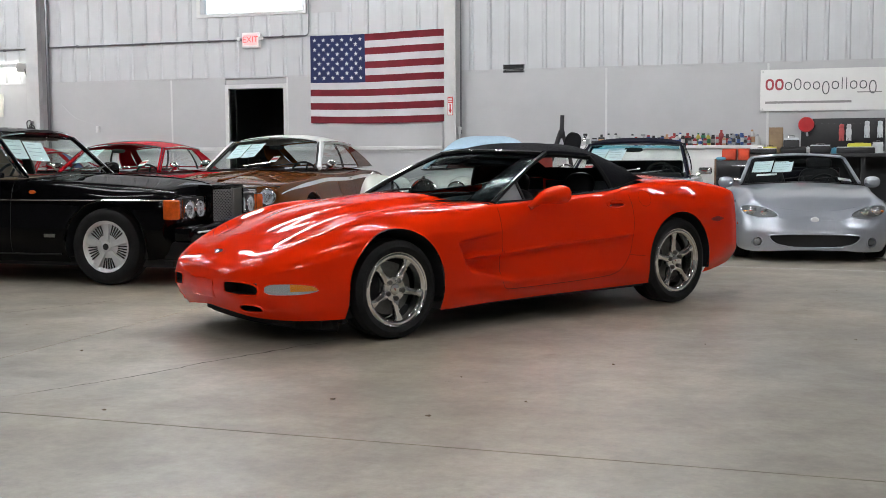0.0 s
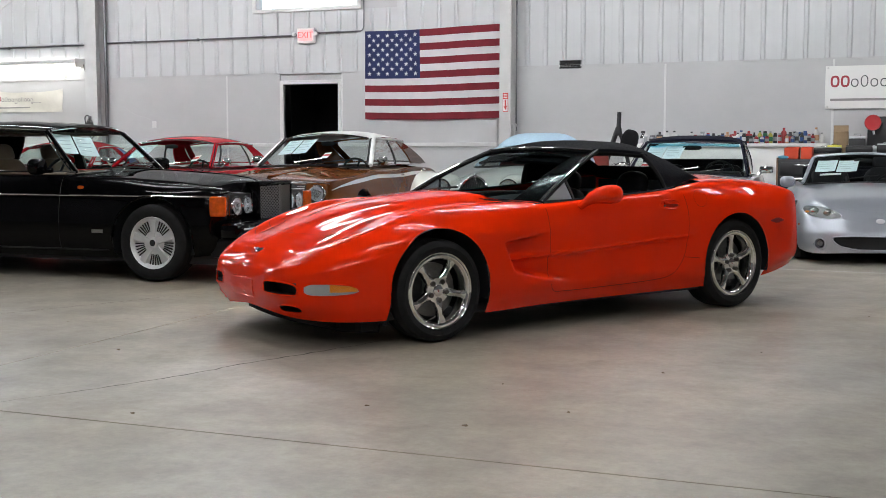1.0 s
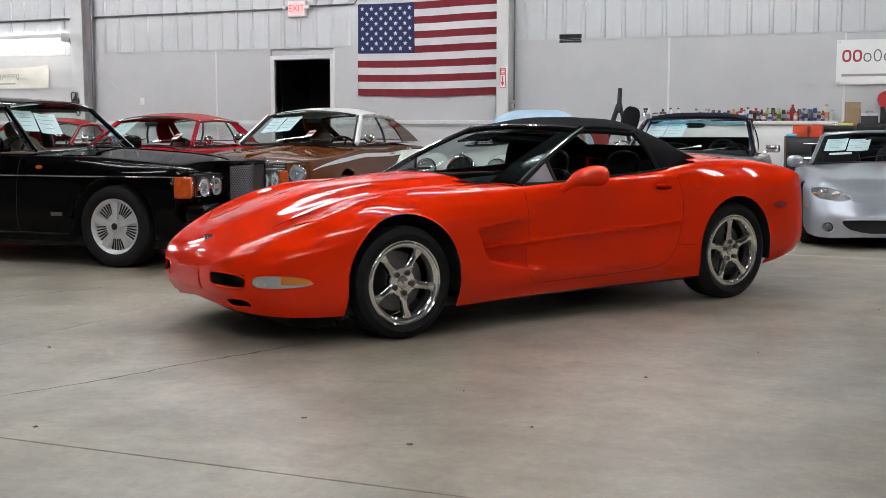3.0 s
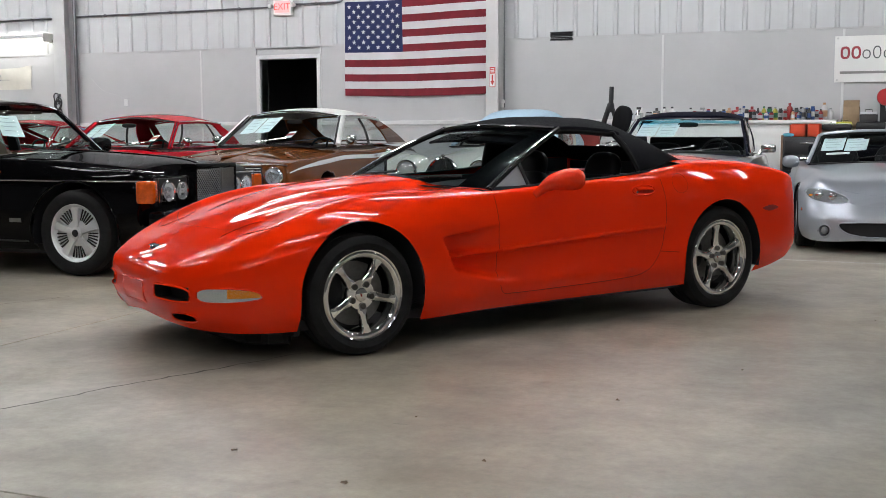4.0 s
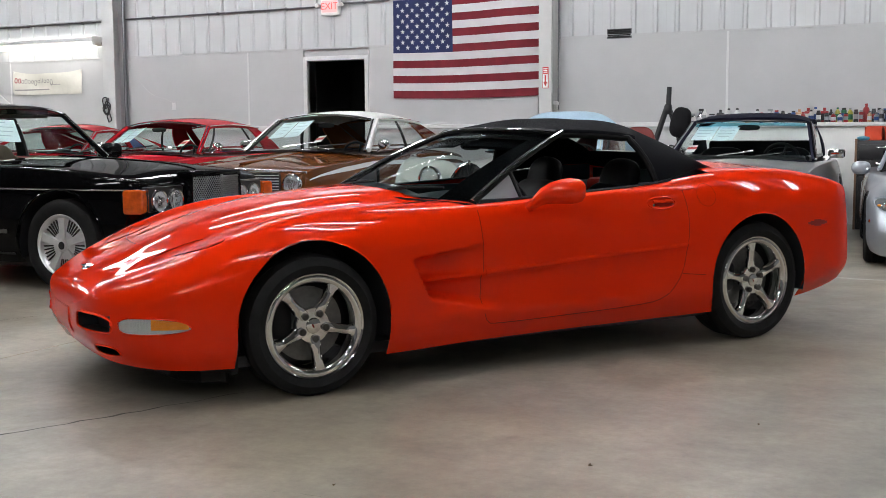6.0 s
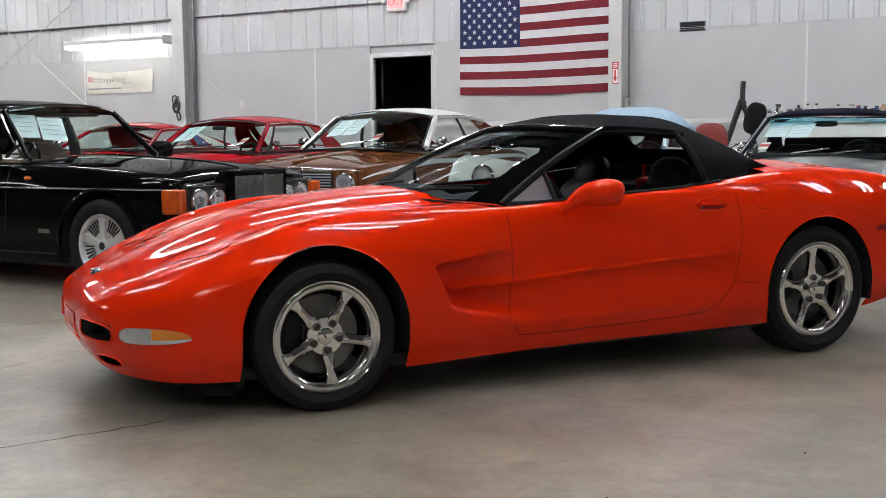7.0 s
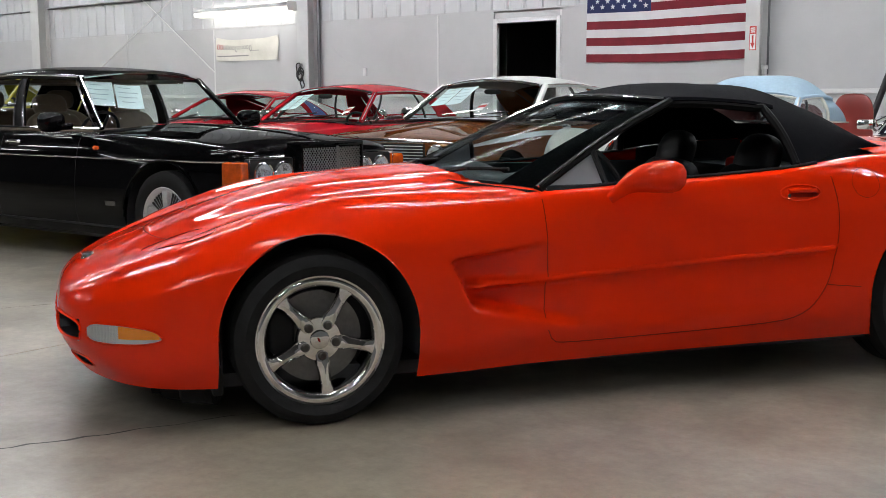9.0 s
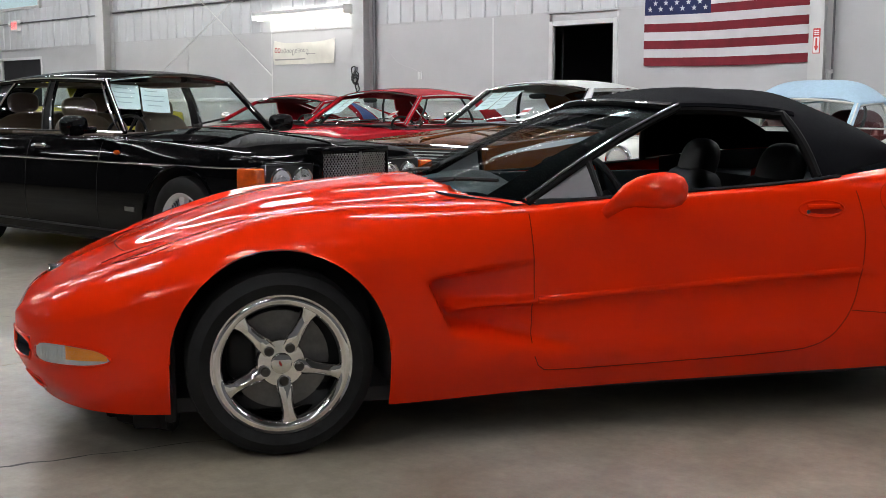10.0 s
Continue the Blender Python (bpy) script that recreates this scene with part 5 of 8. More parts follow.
def sail(u, v, s):
    """The cloth behind the door glass: u along, v from the roof edge down to the deck."""
    x_up = -1.97 - 0.67 * u
    x_lo = -2.03 - 0.61 * u
    a = (x_up, TOP_EDGE_Y(x_up), TOP_EDGE_Z(x_up))
    zl = v_shell.rails(x_lo)[5][1] + 0.01
    yl = 0.80 - 0.2 * smooth01(u * 1.02)
    b = (x_lo, yl, zl + 0.004 * u)
    bulge = 0.022 * math.sin(v * math.pi) * (1 - u ** 3)
    p = mixv(a, b, v)
    return (p[0], s * (p[1] + bulge), p[2] + bulge * 0.5)


RW = (0.63, 0.84, 0.16, 0.84)
top = part("soft_top", patch(0, 1, 0, 1, top_at, 60, 48, inside=lambda a, b: not (RW[0] < a < RW[1] and RW[2] < b < RW[3])), CANVAS, vette, "taut black canvas soft top")
part("rear_window", patch(RW[0], RW[1], RW[2], RW[3], lambda a, b: (lambda p: (p[0], p[1], p[2] + 0.002))(top_at(a, b)), 10, 20), CLEAR, top)
for s in (1, -1):
    part("sail_panel", grid(lambda u, v: sail(u, v, s), 24, 14), CANVAS, top)
    part("side_rail", tube([(x, s * (TOP_EDGE_Y(x) + 0.004), TOP_EDGE_Z(x) - 0.008) for x in np.linspace(-1.52, -2.02, 16)], 0.018, 8), CANVAS, top)
    part("rail_seal", tube([(x, s * (TOP_EDGE_Y(x) + 0.006), TOP_EDGE_Z(x) - 0.022) for x in np.linspace(-1.53, -1.93, 9)] + [(lambda p: (p[0] + 0.008, p[1], p[2]))(sail(0, v, s)) for v in np.linspace(0.08, 1, 10)], 0.019, 8), PILLAR_BLACK, top)
part("hem", tube([(lambda p: (p[0], p[1], p[2] + 0.002))(top_at(1.0, v)) for v in np.linspace(0, 1, 20)], 0.006, 6), CANVAS, top)

# inside
part("dashboard", grid(lambda u, v: (-0.74 - 0.42 * v - 0.1 * (2 * u - 1) ** 2, 0.72 * (2 * u - 1), 0.83 + 0.03 * math.sin(v * 3.1) - 0.16 * max(0, v - 0.75) ** 1.2 + 0.02 * math.sin(u * 9.4)), 30, 14, thick=0.05), DASH, vette)
part("dash_front", box(-1.2, -1.12, -0.7, 0.7, 0.4, 0.81, 0.03), DASH, vette)
steering(vette, -1.36, 0.37, 0.80)
for y in (-0.37, 0.37):
    seat(vette, -1.89, y, 0.33, LEATHER, 0.5, 0.56, False)
    part("head_bolster", turned(blob(0, 0, 0, 0.06, 0.15, 0.12, 2.6), pose(-2.12, y, 0.905, 0, -18, 0)), LEATHER, vette)
part("console", box(-2.24, -1.15, -0.12, 0.12, 0.25, 0.6, 0.04), DASH, vette)
part("rear_shelf", box(-2.75, -2.27, -0.72, 0.72, 0.5, 0.86, 0.03), DASH, vette)
part("bulkhead", box(-2.68, -2.64, -0.55, 0.55, 0.5, 0.94), DASH, vette, smooth=False)
for s in (1, -1):
    part("quarter_trim", grid(lambda u, v: (-2.1 - 0.53 * u, s * (0.77 - 0.2 * smooth01(u * 0.95)), 0.4 + (v_shell.rails(-2.1 - 0.53 * u)[5][1] - 0.4 + 0.01) * v), 14, 4), DASH, vette)
part("waterfall_panel", box(-2.34, -2.24, -0.11, 0.11, 0.55, 0.9, 0.03), HOLLOW_RED, vette)
part("cabin_floor", box(-2.2, -0.75, -0.8, 0.8, 0.2, 0.24), DASH, vette, smooth=False)
for s in (1, -1):
    part("door_card", box(-2.15, -0.9, s * 0.785 - 0.02, s * 0.785 + 0.02, 0.25, 0.85, 0.01), DASH, vette)
part("interior_mirror", blob(-1.35, 0.0, 1.105, 0.012, 0.11, 0.03, 3), BLACK_PLASTIC, vette)
part("mirror_stem", tube([(-1.35, 0, 1.12), (-1.4, 0, 1.165)], 0.008, 6), BLACK_PLASTIC, vette)
# exhaust tips and tail plate hollow
for y in (-0.18, -0.08, 0.08, 0.18):
    part("exhaust_tip", turned(lathe([(0.036, 0), (0.04, 0.1), (0.034, 0.1), (0.03, 0.0)], 20, "X", close=True), pose(-3.69, y, 0.36)), CHROME, vette)

# ---- the other cars ----
BLACK_PAINT = mat("black_clearcoat", (0.002, 0.002, 0.0024), 0.4, coat=0.4, spec=0.0, coat_ior=1.45)
BROWN_PAINT = mat("brown_metallic", (0.115, 0.036, 0.009), 0.5, coat=0.65, var=0.08, scale=2, coat_ior=1.42, spec=0.0)
WHITE_VINYL = mat("white_vinyl", (0.66, 0.67, 0.66), 0.55, var=0.05, scale=6, bump=0.06, bump_scale=200)
CRIMSON = mat("crimson_paint", (0.38, 0.010, 0.018), 0.5, coat=0.45, var=0.04, scale=2, spec=0.0, coat_ior=1.45)
SILVER = mat("silver_metallic", (0.37, 0.395, 0.44), 0.3, metal=0.5, coat=0.8, var=0.04, scale=3)
GREY_SILVER = mat("grey_metallic", (0.33, 0.34, 0.34), 0.32, metal=0.6, coat=0.8, var=0.04, scale=3)
CREAM = mat("cream_white_paint", (0.66, 0.68, 0.62), 0.35, coat=0.8, var=0.03, scale=2)
SKY_CLOTH = mat("pale_blue_cloth", (0.36, 0.5, 0.62), 0.8, var=0.08, scale=30, bump=0.12, bump_scale=300)
NAVY_CLOTH = mat("dark_blue_cloth", (0.010, 0.011, 0.022), 0.85, var=0.2, scale=60, bump=0.2, bump_scale=400, spec=0.1)
YELLOW_PAINT = mat("yellow_paint", (0.6, 0.5, 0.03), 0.35, coat=0.9, var=0.04, scale=2)
BLUE_STRIPE = mat("blue_stripe", (0.02, 0.05, 0.25), 0.35, coat=0.9)
TAN = mat("tan_leather", (0.13, 0.09, 0.055), 0.5, var=0.15, scale=12, bump=0.1, bump_scale=120)
MAROON_TRIM = mat("dark_red_trim", (0.09, 0.015, 0.015), 0.5, var=0.15, scale=12)
TAN_DARK = mat("brown_trim", (0.07, 0.045, 0.03), 0.5, var=0.15, scale=12)
SUN_BAND = glass("sun_band_glass", (0.25, 0.6, 0.75))
DARK_GLASS = glass("tinted_glass", (0.9, 0.94, 0.92), 1.35)


def side_point(c, a, b, s, bulge=0.02):
    """A point of the cabin's side: a from the front post to the rear, b from belt to roof rail."""
    w0, w1, r1, r0 = c
    p = mixv(mixv(w0, r0, a), mixv(w1, r1, a), b)
    k = bulge * math.sin(b * math.pi) + 0.02 * math.sin(a * math.pi)
    lift = 0.025 * math.sin(a * math.pi) * b
    return (p[0], s * (p[1] + k), p[2] + lift)


def greenhouse(car, corners, spans, roof_mat, post_mat, crown=0.06, trim=None, front_bow=0.1, rear_bow=0.08, pane=None, post=0.03, roof_drop=0.02, rear_pane=True, gutter=True, bow=0.7, dome=2.4, a_mat=None, rear_in=0.08):
    """Screens, side panes, posts and roof between four corners on the car's left: screen foot, screen top, roof rear, rear foot."""
    w0, w1, r1, r0 = corners
    pane = pane or CLEAR

    def front(u, v):
        w = 2 * u - 1
        p = mixv(w0, w1, v)
        return (p[0] + front_bow * (1 - w * w) * (1 - 0.35 * v), p[1] * w, p[2] + crown * bow * v * (1 - w * w) + 0.02 * (1 - v) * (1 - w * w))

    def rear(u, v):
        w = 2 * u - 1
        p = mixv(r0, r1, v)
        return (p[0] - rear_bow * (1 - w * w) * (1 - 0.35 * v), p[1] * w, p[2] + crown * bow * v * (1 - w * w) + 0.02 * (1 - v) * (1 - w * w))

    def roof(u, v):
        w = 2 * v - 1
        a = mixv(w1, r1, u)
        x0 = front(v, 1)[0] + (rear(v, 1)[0] - front(v, 1)[0]) * u
        z = a[2] + 0.025 * math.sin(u * math.pi) + crown * (bow + (1 - bow) * math.sin(u * math.pi) ** 0.7) * (1 - abs(w) ** dome) + roof_drop * (1 - abs(w) ** 8)
        return (x0, (a[1] + 0.02 * math.sin(u * math.pi) + 0.012) * w, z)
    part("windscreen", grid(lambda u, v: front(0.02 + 0.96 * u, v), 24, 8), SCREEN, car)
    part("roof", grid(roof, 24, 28, thick=0.02), roof_mat, car)
    if rear_pane:
        part("rear_window", grid(lambda u, v: rear(rear_in + (1 - 2 * rear_in) * u, 0.06 + 0.88 * v), 20, 6), pane, car)
        part("rear_frame", patch(0, 1, 0, 1, rear, 50, 16, inside=lambda a, b: not (rear_in < a < 1 - rear_in and 0.06 < b < 0.94)), post_mat, car)
    for s in (1, -1):
        part("a_pillar", tube([front((s + 1) / 2, v) for v in np.linspace(0, 1, 9)], post, 8, flat=0.8), a_mat or post_mat, car)
        for a0, a1, kind in spans:
            if kind == "pane":
                part("side_window", grid(lambda u, v: side_point(corners, a0 + (a1 - a0) * u, 0.03 + 0.9 * v, s), 10, 6), pane, car)
            elif kind == "post":
                part("pillar", grid(lambda u, v: side_point(corners, a0 + (a1 - a0) * u, v, s, 0.024), 4, 8, thick=0.02), BLACK_PLASTIC, car)
            else:
                part("rear_pillar", grid(lambda u, v: side_point(corners, a0 + (a1 - a0) * u, v, s, 0.03), 10, 10, thick=0.02), post_mat if kind == "panel" else roof_mat, car)
        part("roof_rail", tube([side_point(corners, a, 1.0, s) for a in np.linspace(0, 1, 17)], 0.022, 8), roof_mat, car)
        if trim:
            if gutter:
                part("drip_trim", tube([(lambda p: (p[0], p[1] + s * 0.02, p[2] + 0.012))(side_point(corners, a, 1.0, s)) for a in np.linspace(0, spans[-1][1], 17)], 0.007, 6), trim, car)
            part("screen_trim", tube([(lambda p: (p[0] + 0.02, p[1] + s * 0.012, p[2] + 0.012))(front((s + 1) / 2, v)) for v in np.linspace(0, 1, 9)], 0.007, 6), trim, car)
            part("belt_trim", tube([(lambda p: (p[0], p[1] + s * 0.018, p[2] + 0.002))(side_point(corners, a, 0.0, s)) for a in np.linspace(0, 1, 17)], 0.008, 6), trim, car)
    part("header_trim", tube([(lambda p: (p[0] + 0.012, p[1], p[2] + 0.006))(front(u, 1.0)) for u in np.linspace(0.02, 0.98, 17)], 0.012, 6), trim or post_mat, car)
    part("cowl", grid(lambda u, v: (lambda p: (p[0] + 0.1 - 0.16 * v, p[1], p[2] - 0.005 - 0.015 * v))(front(u, 0)), 20, 4, thick=0.01), post_mat if trim is None else BLACK_PLASTIC, car)
    return front


def cabin(car, x_dash, x_seat, y, z, belt, dash_m, seat_m, rear_seat=None, wide=0.66, head=True, wheel_side=1):
    """Floor, dash, seats and steering wheel inside."""
    part("cabin_floor", box(x_seat - 1.1, x_dash + 0.1, -wide, wide, z - 0.15, z - 0.1), BLACK_PLASTIC, car, smooth=False)
    part("dashboard", box(x_dash - 0.22, x_dash + 0.12, -wide, wide, z + 0.2, belt - 0.03, 0.05), dash_m, car)
    for s in (1, -1):
        part("door_card", box(x_seat - 0.7, x_dash, s * wide - 0.02, s * wide + 0.02, z - 0.1, belt - 0.03, 0.01, 1), seat_m, car)
        seat(car, x_seat, s * y, z, seat_m, 0.52, 0.56, head)
    steering(car, x_dash - 0.38, wheel_side * y, belt - 0.07, -68, 0.18)
    if rear_seat is not None:
        part("rear_bench", blob(rear_seat + 0.15, 0, z + 0.03, 0.3, wide - 0.06, 0.1, 4), seat_m, car)
        part("rear_backrest", turned(blob(0, 0, 0.28, 0.09, wide - 0.06, 0.3, 4), pose(rear_seat - 0.1, 0, z + 0.03, 0, -20, 0)), seat_m, car)


def wipers(car, front, m=CHROME):
    for u0, u1, w in ((0.36, 0.6, 0.12), (0.62, 0.86, 0.12)):
        part("wiper", tube([(lambda p: (p[0] + 0.03, p[1], p[2] + 0.03))(front(u, v)) for u, v in ((u0, 0.0), ((u0 + u1) / 2, w * 0.5), (u1, w))], 0.008, 6), m, car)


def round_lamp(car, x, y, z, r, name="headlamp", bezel=CHROME, proud=0.0):
    """A sealed round lamp that looks ahead."""
    b = part(name, turned(lathe([(r * 1.22, -0.03), (r * 1.22, 0.0), (r * 1.1, 0.014), (r, 0.01), (r, -0.03)], 28, "X", close=True), pose(x + proud, y, z)), bezel, car)
    part("bowl", turned(lathe([(r, 0.006), (r * 0.8, -0.02), (r * 0.4, -0.045), (r * 0.1, -0.055)], 24, "X"), pose(x + proud, y, z)), REFLECTOR, b)
    part("lens", turned(lathe([(r, 0.006), (r * 0.75, 0.022), (r * 0.4, 0.031), (r * 0.05, 0.034)], 24, "X"), pose(x + proud, y, z)), LENS, b)
    part("bulb", turned(blob(0, 0, 0, 0.03, r * 0.25, r * 0.25, 2, 10, 6), pose(x + proud - 0.02, y, z)), CHROME, b)
    return b


def chrome_mirror(car, x, y, z, s, m=CHROME):
    k = part("door_mirror", turned(blob(0, 0, 0, 0.03, 0.075, 0.055, 2.6, 18, 12), pose(x, y + s * 0.07, z + 0.08, 0, 0, -12 * s)), m, car)
    part("mirror_stem", tube([(x + 0.03, y, z), (x, y + s * 0.05, z + 0.05)], 0.012, 6), m, k)


def screen_sheets(car, front, u0, u1, v_top, v_low, tag=None, tilt=0.0):
    """Two printed sheets and a red and white tag behind a screen. u runs from the car's right."""
    a, b, c = (Vector(front(u0, v_top)), Vector(front(u1, v_top)), Vector(front(u0, v_low)))
    ang = radians(tilt)
    r_, d_ = (b - a), (c - a)
    b, c = a + r_ * math.cos(ang) + d_.normalized() * r_.length * math.sin(ang), a + d_ * math.cos(ang) - r_.normalized() * d_.length * math.sin(ang)
    back = Vector((-0.03, 0, -0.012))
    wide = (b - a).length / 2 - 0.01
    sheets(car, a + back, b - a, c - a, wide, (c - a).length)
    if tag:
        p = Vector(front(tag, 0.22)) + back
        r, d = (b - a).normalized(), (c - a).normalized()
        q = part("price_tag", grid(lambda u, v: p + r * 0.1 * u + d * 0.14 * v - d * 0.14, 2, 2), SIGN_W, car, "small red and white tag", smooth=False)
        for side in (0.003, -0.003):
            n = r.cross(d).normalized() * side
            part("tag_band", grid(lambda u, v: p + n + r * (0.1 * u) + d * (0.05 * v - 0.1), 2, 1), TAG_RED, q, smooth=False)


def coupe(name, label, m, paint, roof_mat, corners, spans, plan, shoulder, centre, bottom, base, tyre, arch, post_mat=None, seat_m=None, trim=CHROME, crown=0.1, post=0.03, front_bow=0.1, rim=0.19, mid=0.5, hub="dish", keep=None, rear_bow=0.08, hub_y=None, upper_in=0.03, edge=0.5, roof_crown=0.085, a_mat=None):
    """A closed two-door body of the older kind."""
    car = thing(name, label, "car", m)
    sh = Shell(plan, bottom, shoulder, centre, [(-9, crown), (9, crown + 1e-6)], mid=mid, step=0.03, sub=[4, 5, 5, 4, 4, 3, 3, 3], tuck=0.07, upper_in=upper_in, edge=edge)
    w0, w1, r1, r0 = corners

    def default(x, y, z, j):
        if j > 5.3 and r0[0] + 0.05 < x < w0[0] - 0.02:
            return None
        if j < 5 and w0[0] - 1.25 < x < w0[0] - 0.12 and z > 0.3:
            return "door@L" if y > 0 else "door@R"
        if j > 5 and x > w0[0]:
            return "hood"
        if j > 5 and x < r0[0]:
            return "trunk_lid"
        return "body"
    sh.parts(car, {"body": paint}, ((0.0, tyre + 0.01, arch), (base, tyre + 0.01, arch)), keep or default)
    py = sh.plan(0) - 0.04
    for x in (0.0, base):
        for s in (1, -1):
            wheel(car, x, s * ((hub_y or py) - 0.1), tyre, 0.2, rim, hub)
        liner(car, x, tyre + 0.01, arch, 0.5, py - 0.02)
    part("floor_pan", box(plan[-1][0] + 0.3, plan[0][0] - 0.3, -0.72, 0.72, 0.16, 0.24), DARK, car, smooth=False)
    front = greenhouse(car, corners, spans, roof_mat, post_mat or paint, trim=trim, post=post, front_bow=front_bow, rear_bow=rear_bow, crown=roof_crown, a_mat=a_mat)
    for s in (1, -1):
        for x in (w0[0] - 0.12, w0[0] - 1.25):
            part("door_gap", strip([sh.on_side(x, z, 0.0015, s) for z in np.linspace(0.3, sh.rails(x)[4][1], 14)], 0.006), DARK_GAP, car, smooth=False)
        part("door_handle", tube([sh.on_side(w0[0] - 1.12 + 0.02 * i, w0[2] - 0.13, 0.012 + 0.012 * math.sin(i / 6 * math.pi), s) for i in range(7)], 0.01, 6), CHROME, car)
        chrome_mirror(car, w0[0] - 0.22, s * (w0[1] + 0.06), w0[2] - 0.01, s)
    return car, sh, front


# black saloon
S_POSE = pose(-4.806, 8.833, 0, 0, 0, 1.5)
bent = thing("saloon", "glossy black four-door luxury saloon with tan interior and chrome trim", "car", S_POSE)
b_shell = Shell(
    plan=[(0.665, 0.5), (0.655, 0.66), (0.63, 0.79), (0.58, 0.865), (0.48, 0.905), (0.3, 0.928), (0, 0.94), (-1.5, 0.945), (-3.06, 0.935), (-3.9, 0.91), (-4.3, 0.86), (-4.42, 0.72)],
    bottom=[(0.665, 0.26), (0.4, 0.23), (-0.5, 0.2), (-2.6, 0.2), (-3.6, 0.24), (-4.42, 0.34)],
    shoulder=[(0.665, 0.80), (0.62, 0.825), (0.5, 0.86), (0, 0.905), (-0.9, 0.945), (-2.5, 0.945), (-3.3, 0.93), (-4.0, 0.88), (-4.42, 0.82)],
    centre=[(0.665, 0.83), (0.62, 0.87), (0.5, 0.915), (0, 0.965), (-0.9, 1.0), (-2.5, 1.0), (-3.3, 0.97), (-4.42, 0.86)],
    crown=[(0.665, 0.10), (0, 0.16), (-0.9, 0.12), (-2.5, 0.12), (-4.42, 0.12)], mid=0.55, step=0.02, sub=[5, 6, 8, 6, 5, 5, 5, 5], soft=0.15, relax=3, tuck=0.07, upper_in=0.025, edge=0.45)
B_CORNERS = ((-0.96, 0.70, 0.975), (-1.36, 0.59, 1.36), (-2.95, 0.62, 1.36), (-3.38, 0.74, 0.985))


def b_keep(x, y, z, j):
    if j > 5.3 and -3.35 < x < -0.96:
        return None
    tag = "@L" if y > 0 else "@R"
    if j < 5 and -2.0 < x < -0.98 and z > 0.26:
        return "front_door" + tag
    if j < 5 and -2.95 < x < -2.0 and z > 0.26 and math.hypot(x + 3.06, z - 0.35) > 0.45:
        return "rear_door" + tag
    if j > 4.9 and x > -0.93:
        return "hood"
    if j > 4.9 and x < -3.38:
        return "trunk_lid"
    return "body"


b_shell.parts(bent, {"body": BLACK_PAINT}, ((0.0, 0.352, 0.41), (-3.06, 0.352, 0.41)), b_keep)
for x in (0.0, -3.06):
    for s in (1, -1):
        wheel(bent, x, s * 0.80, 0.35, 0.245, 0.232, "fan", 5, -88, ALLOY)
    liner(bent, x, 0.352, 0.41, 0.5, 0.915)
part("floor_pan", box(-4.2, 0.6, -0.78, 0.78, 0.16, 0.24), DARK, bent, smooth=False)
b_front = greenhouse(bent, B_CORNERS, ((0.02, 0.40, "pane"), (0.40, 0.45, "post"), (0.45, 0.80, "pane"), (0.80, 1.0, "panel")), BLACK_PAINT, BLACK_PAINT, crown=0.07, rear_in=0.34, trim=CHROME, front_bow=0.14, pane=DARK_GLASS, post=0.022)
cabin(bent, -1.05, -1.85, 0.38, 0.54, 1.0, TAN_DARK, TAN, -2.75, 0.72, True, -1)
part("headliner", box(-3.0, -1.5, -0.56, 0.56, 1.33, 1.36), TAN_DARK, bent, smooth=False)
for y in (-0.36, 0.36):
    part("rear_headrest", blob(-3.03, y, 1.2, 0.05, 0.14, 0.09, 3), TAN, bent)
wipers(bent, b_front, BLACK_PLASTIC)
screen_sheets(bent, b_front, 0.04, 0.42, 0.97, 0.5, None, 12)
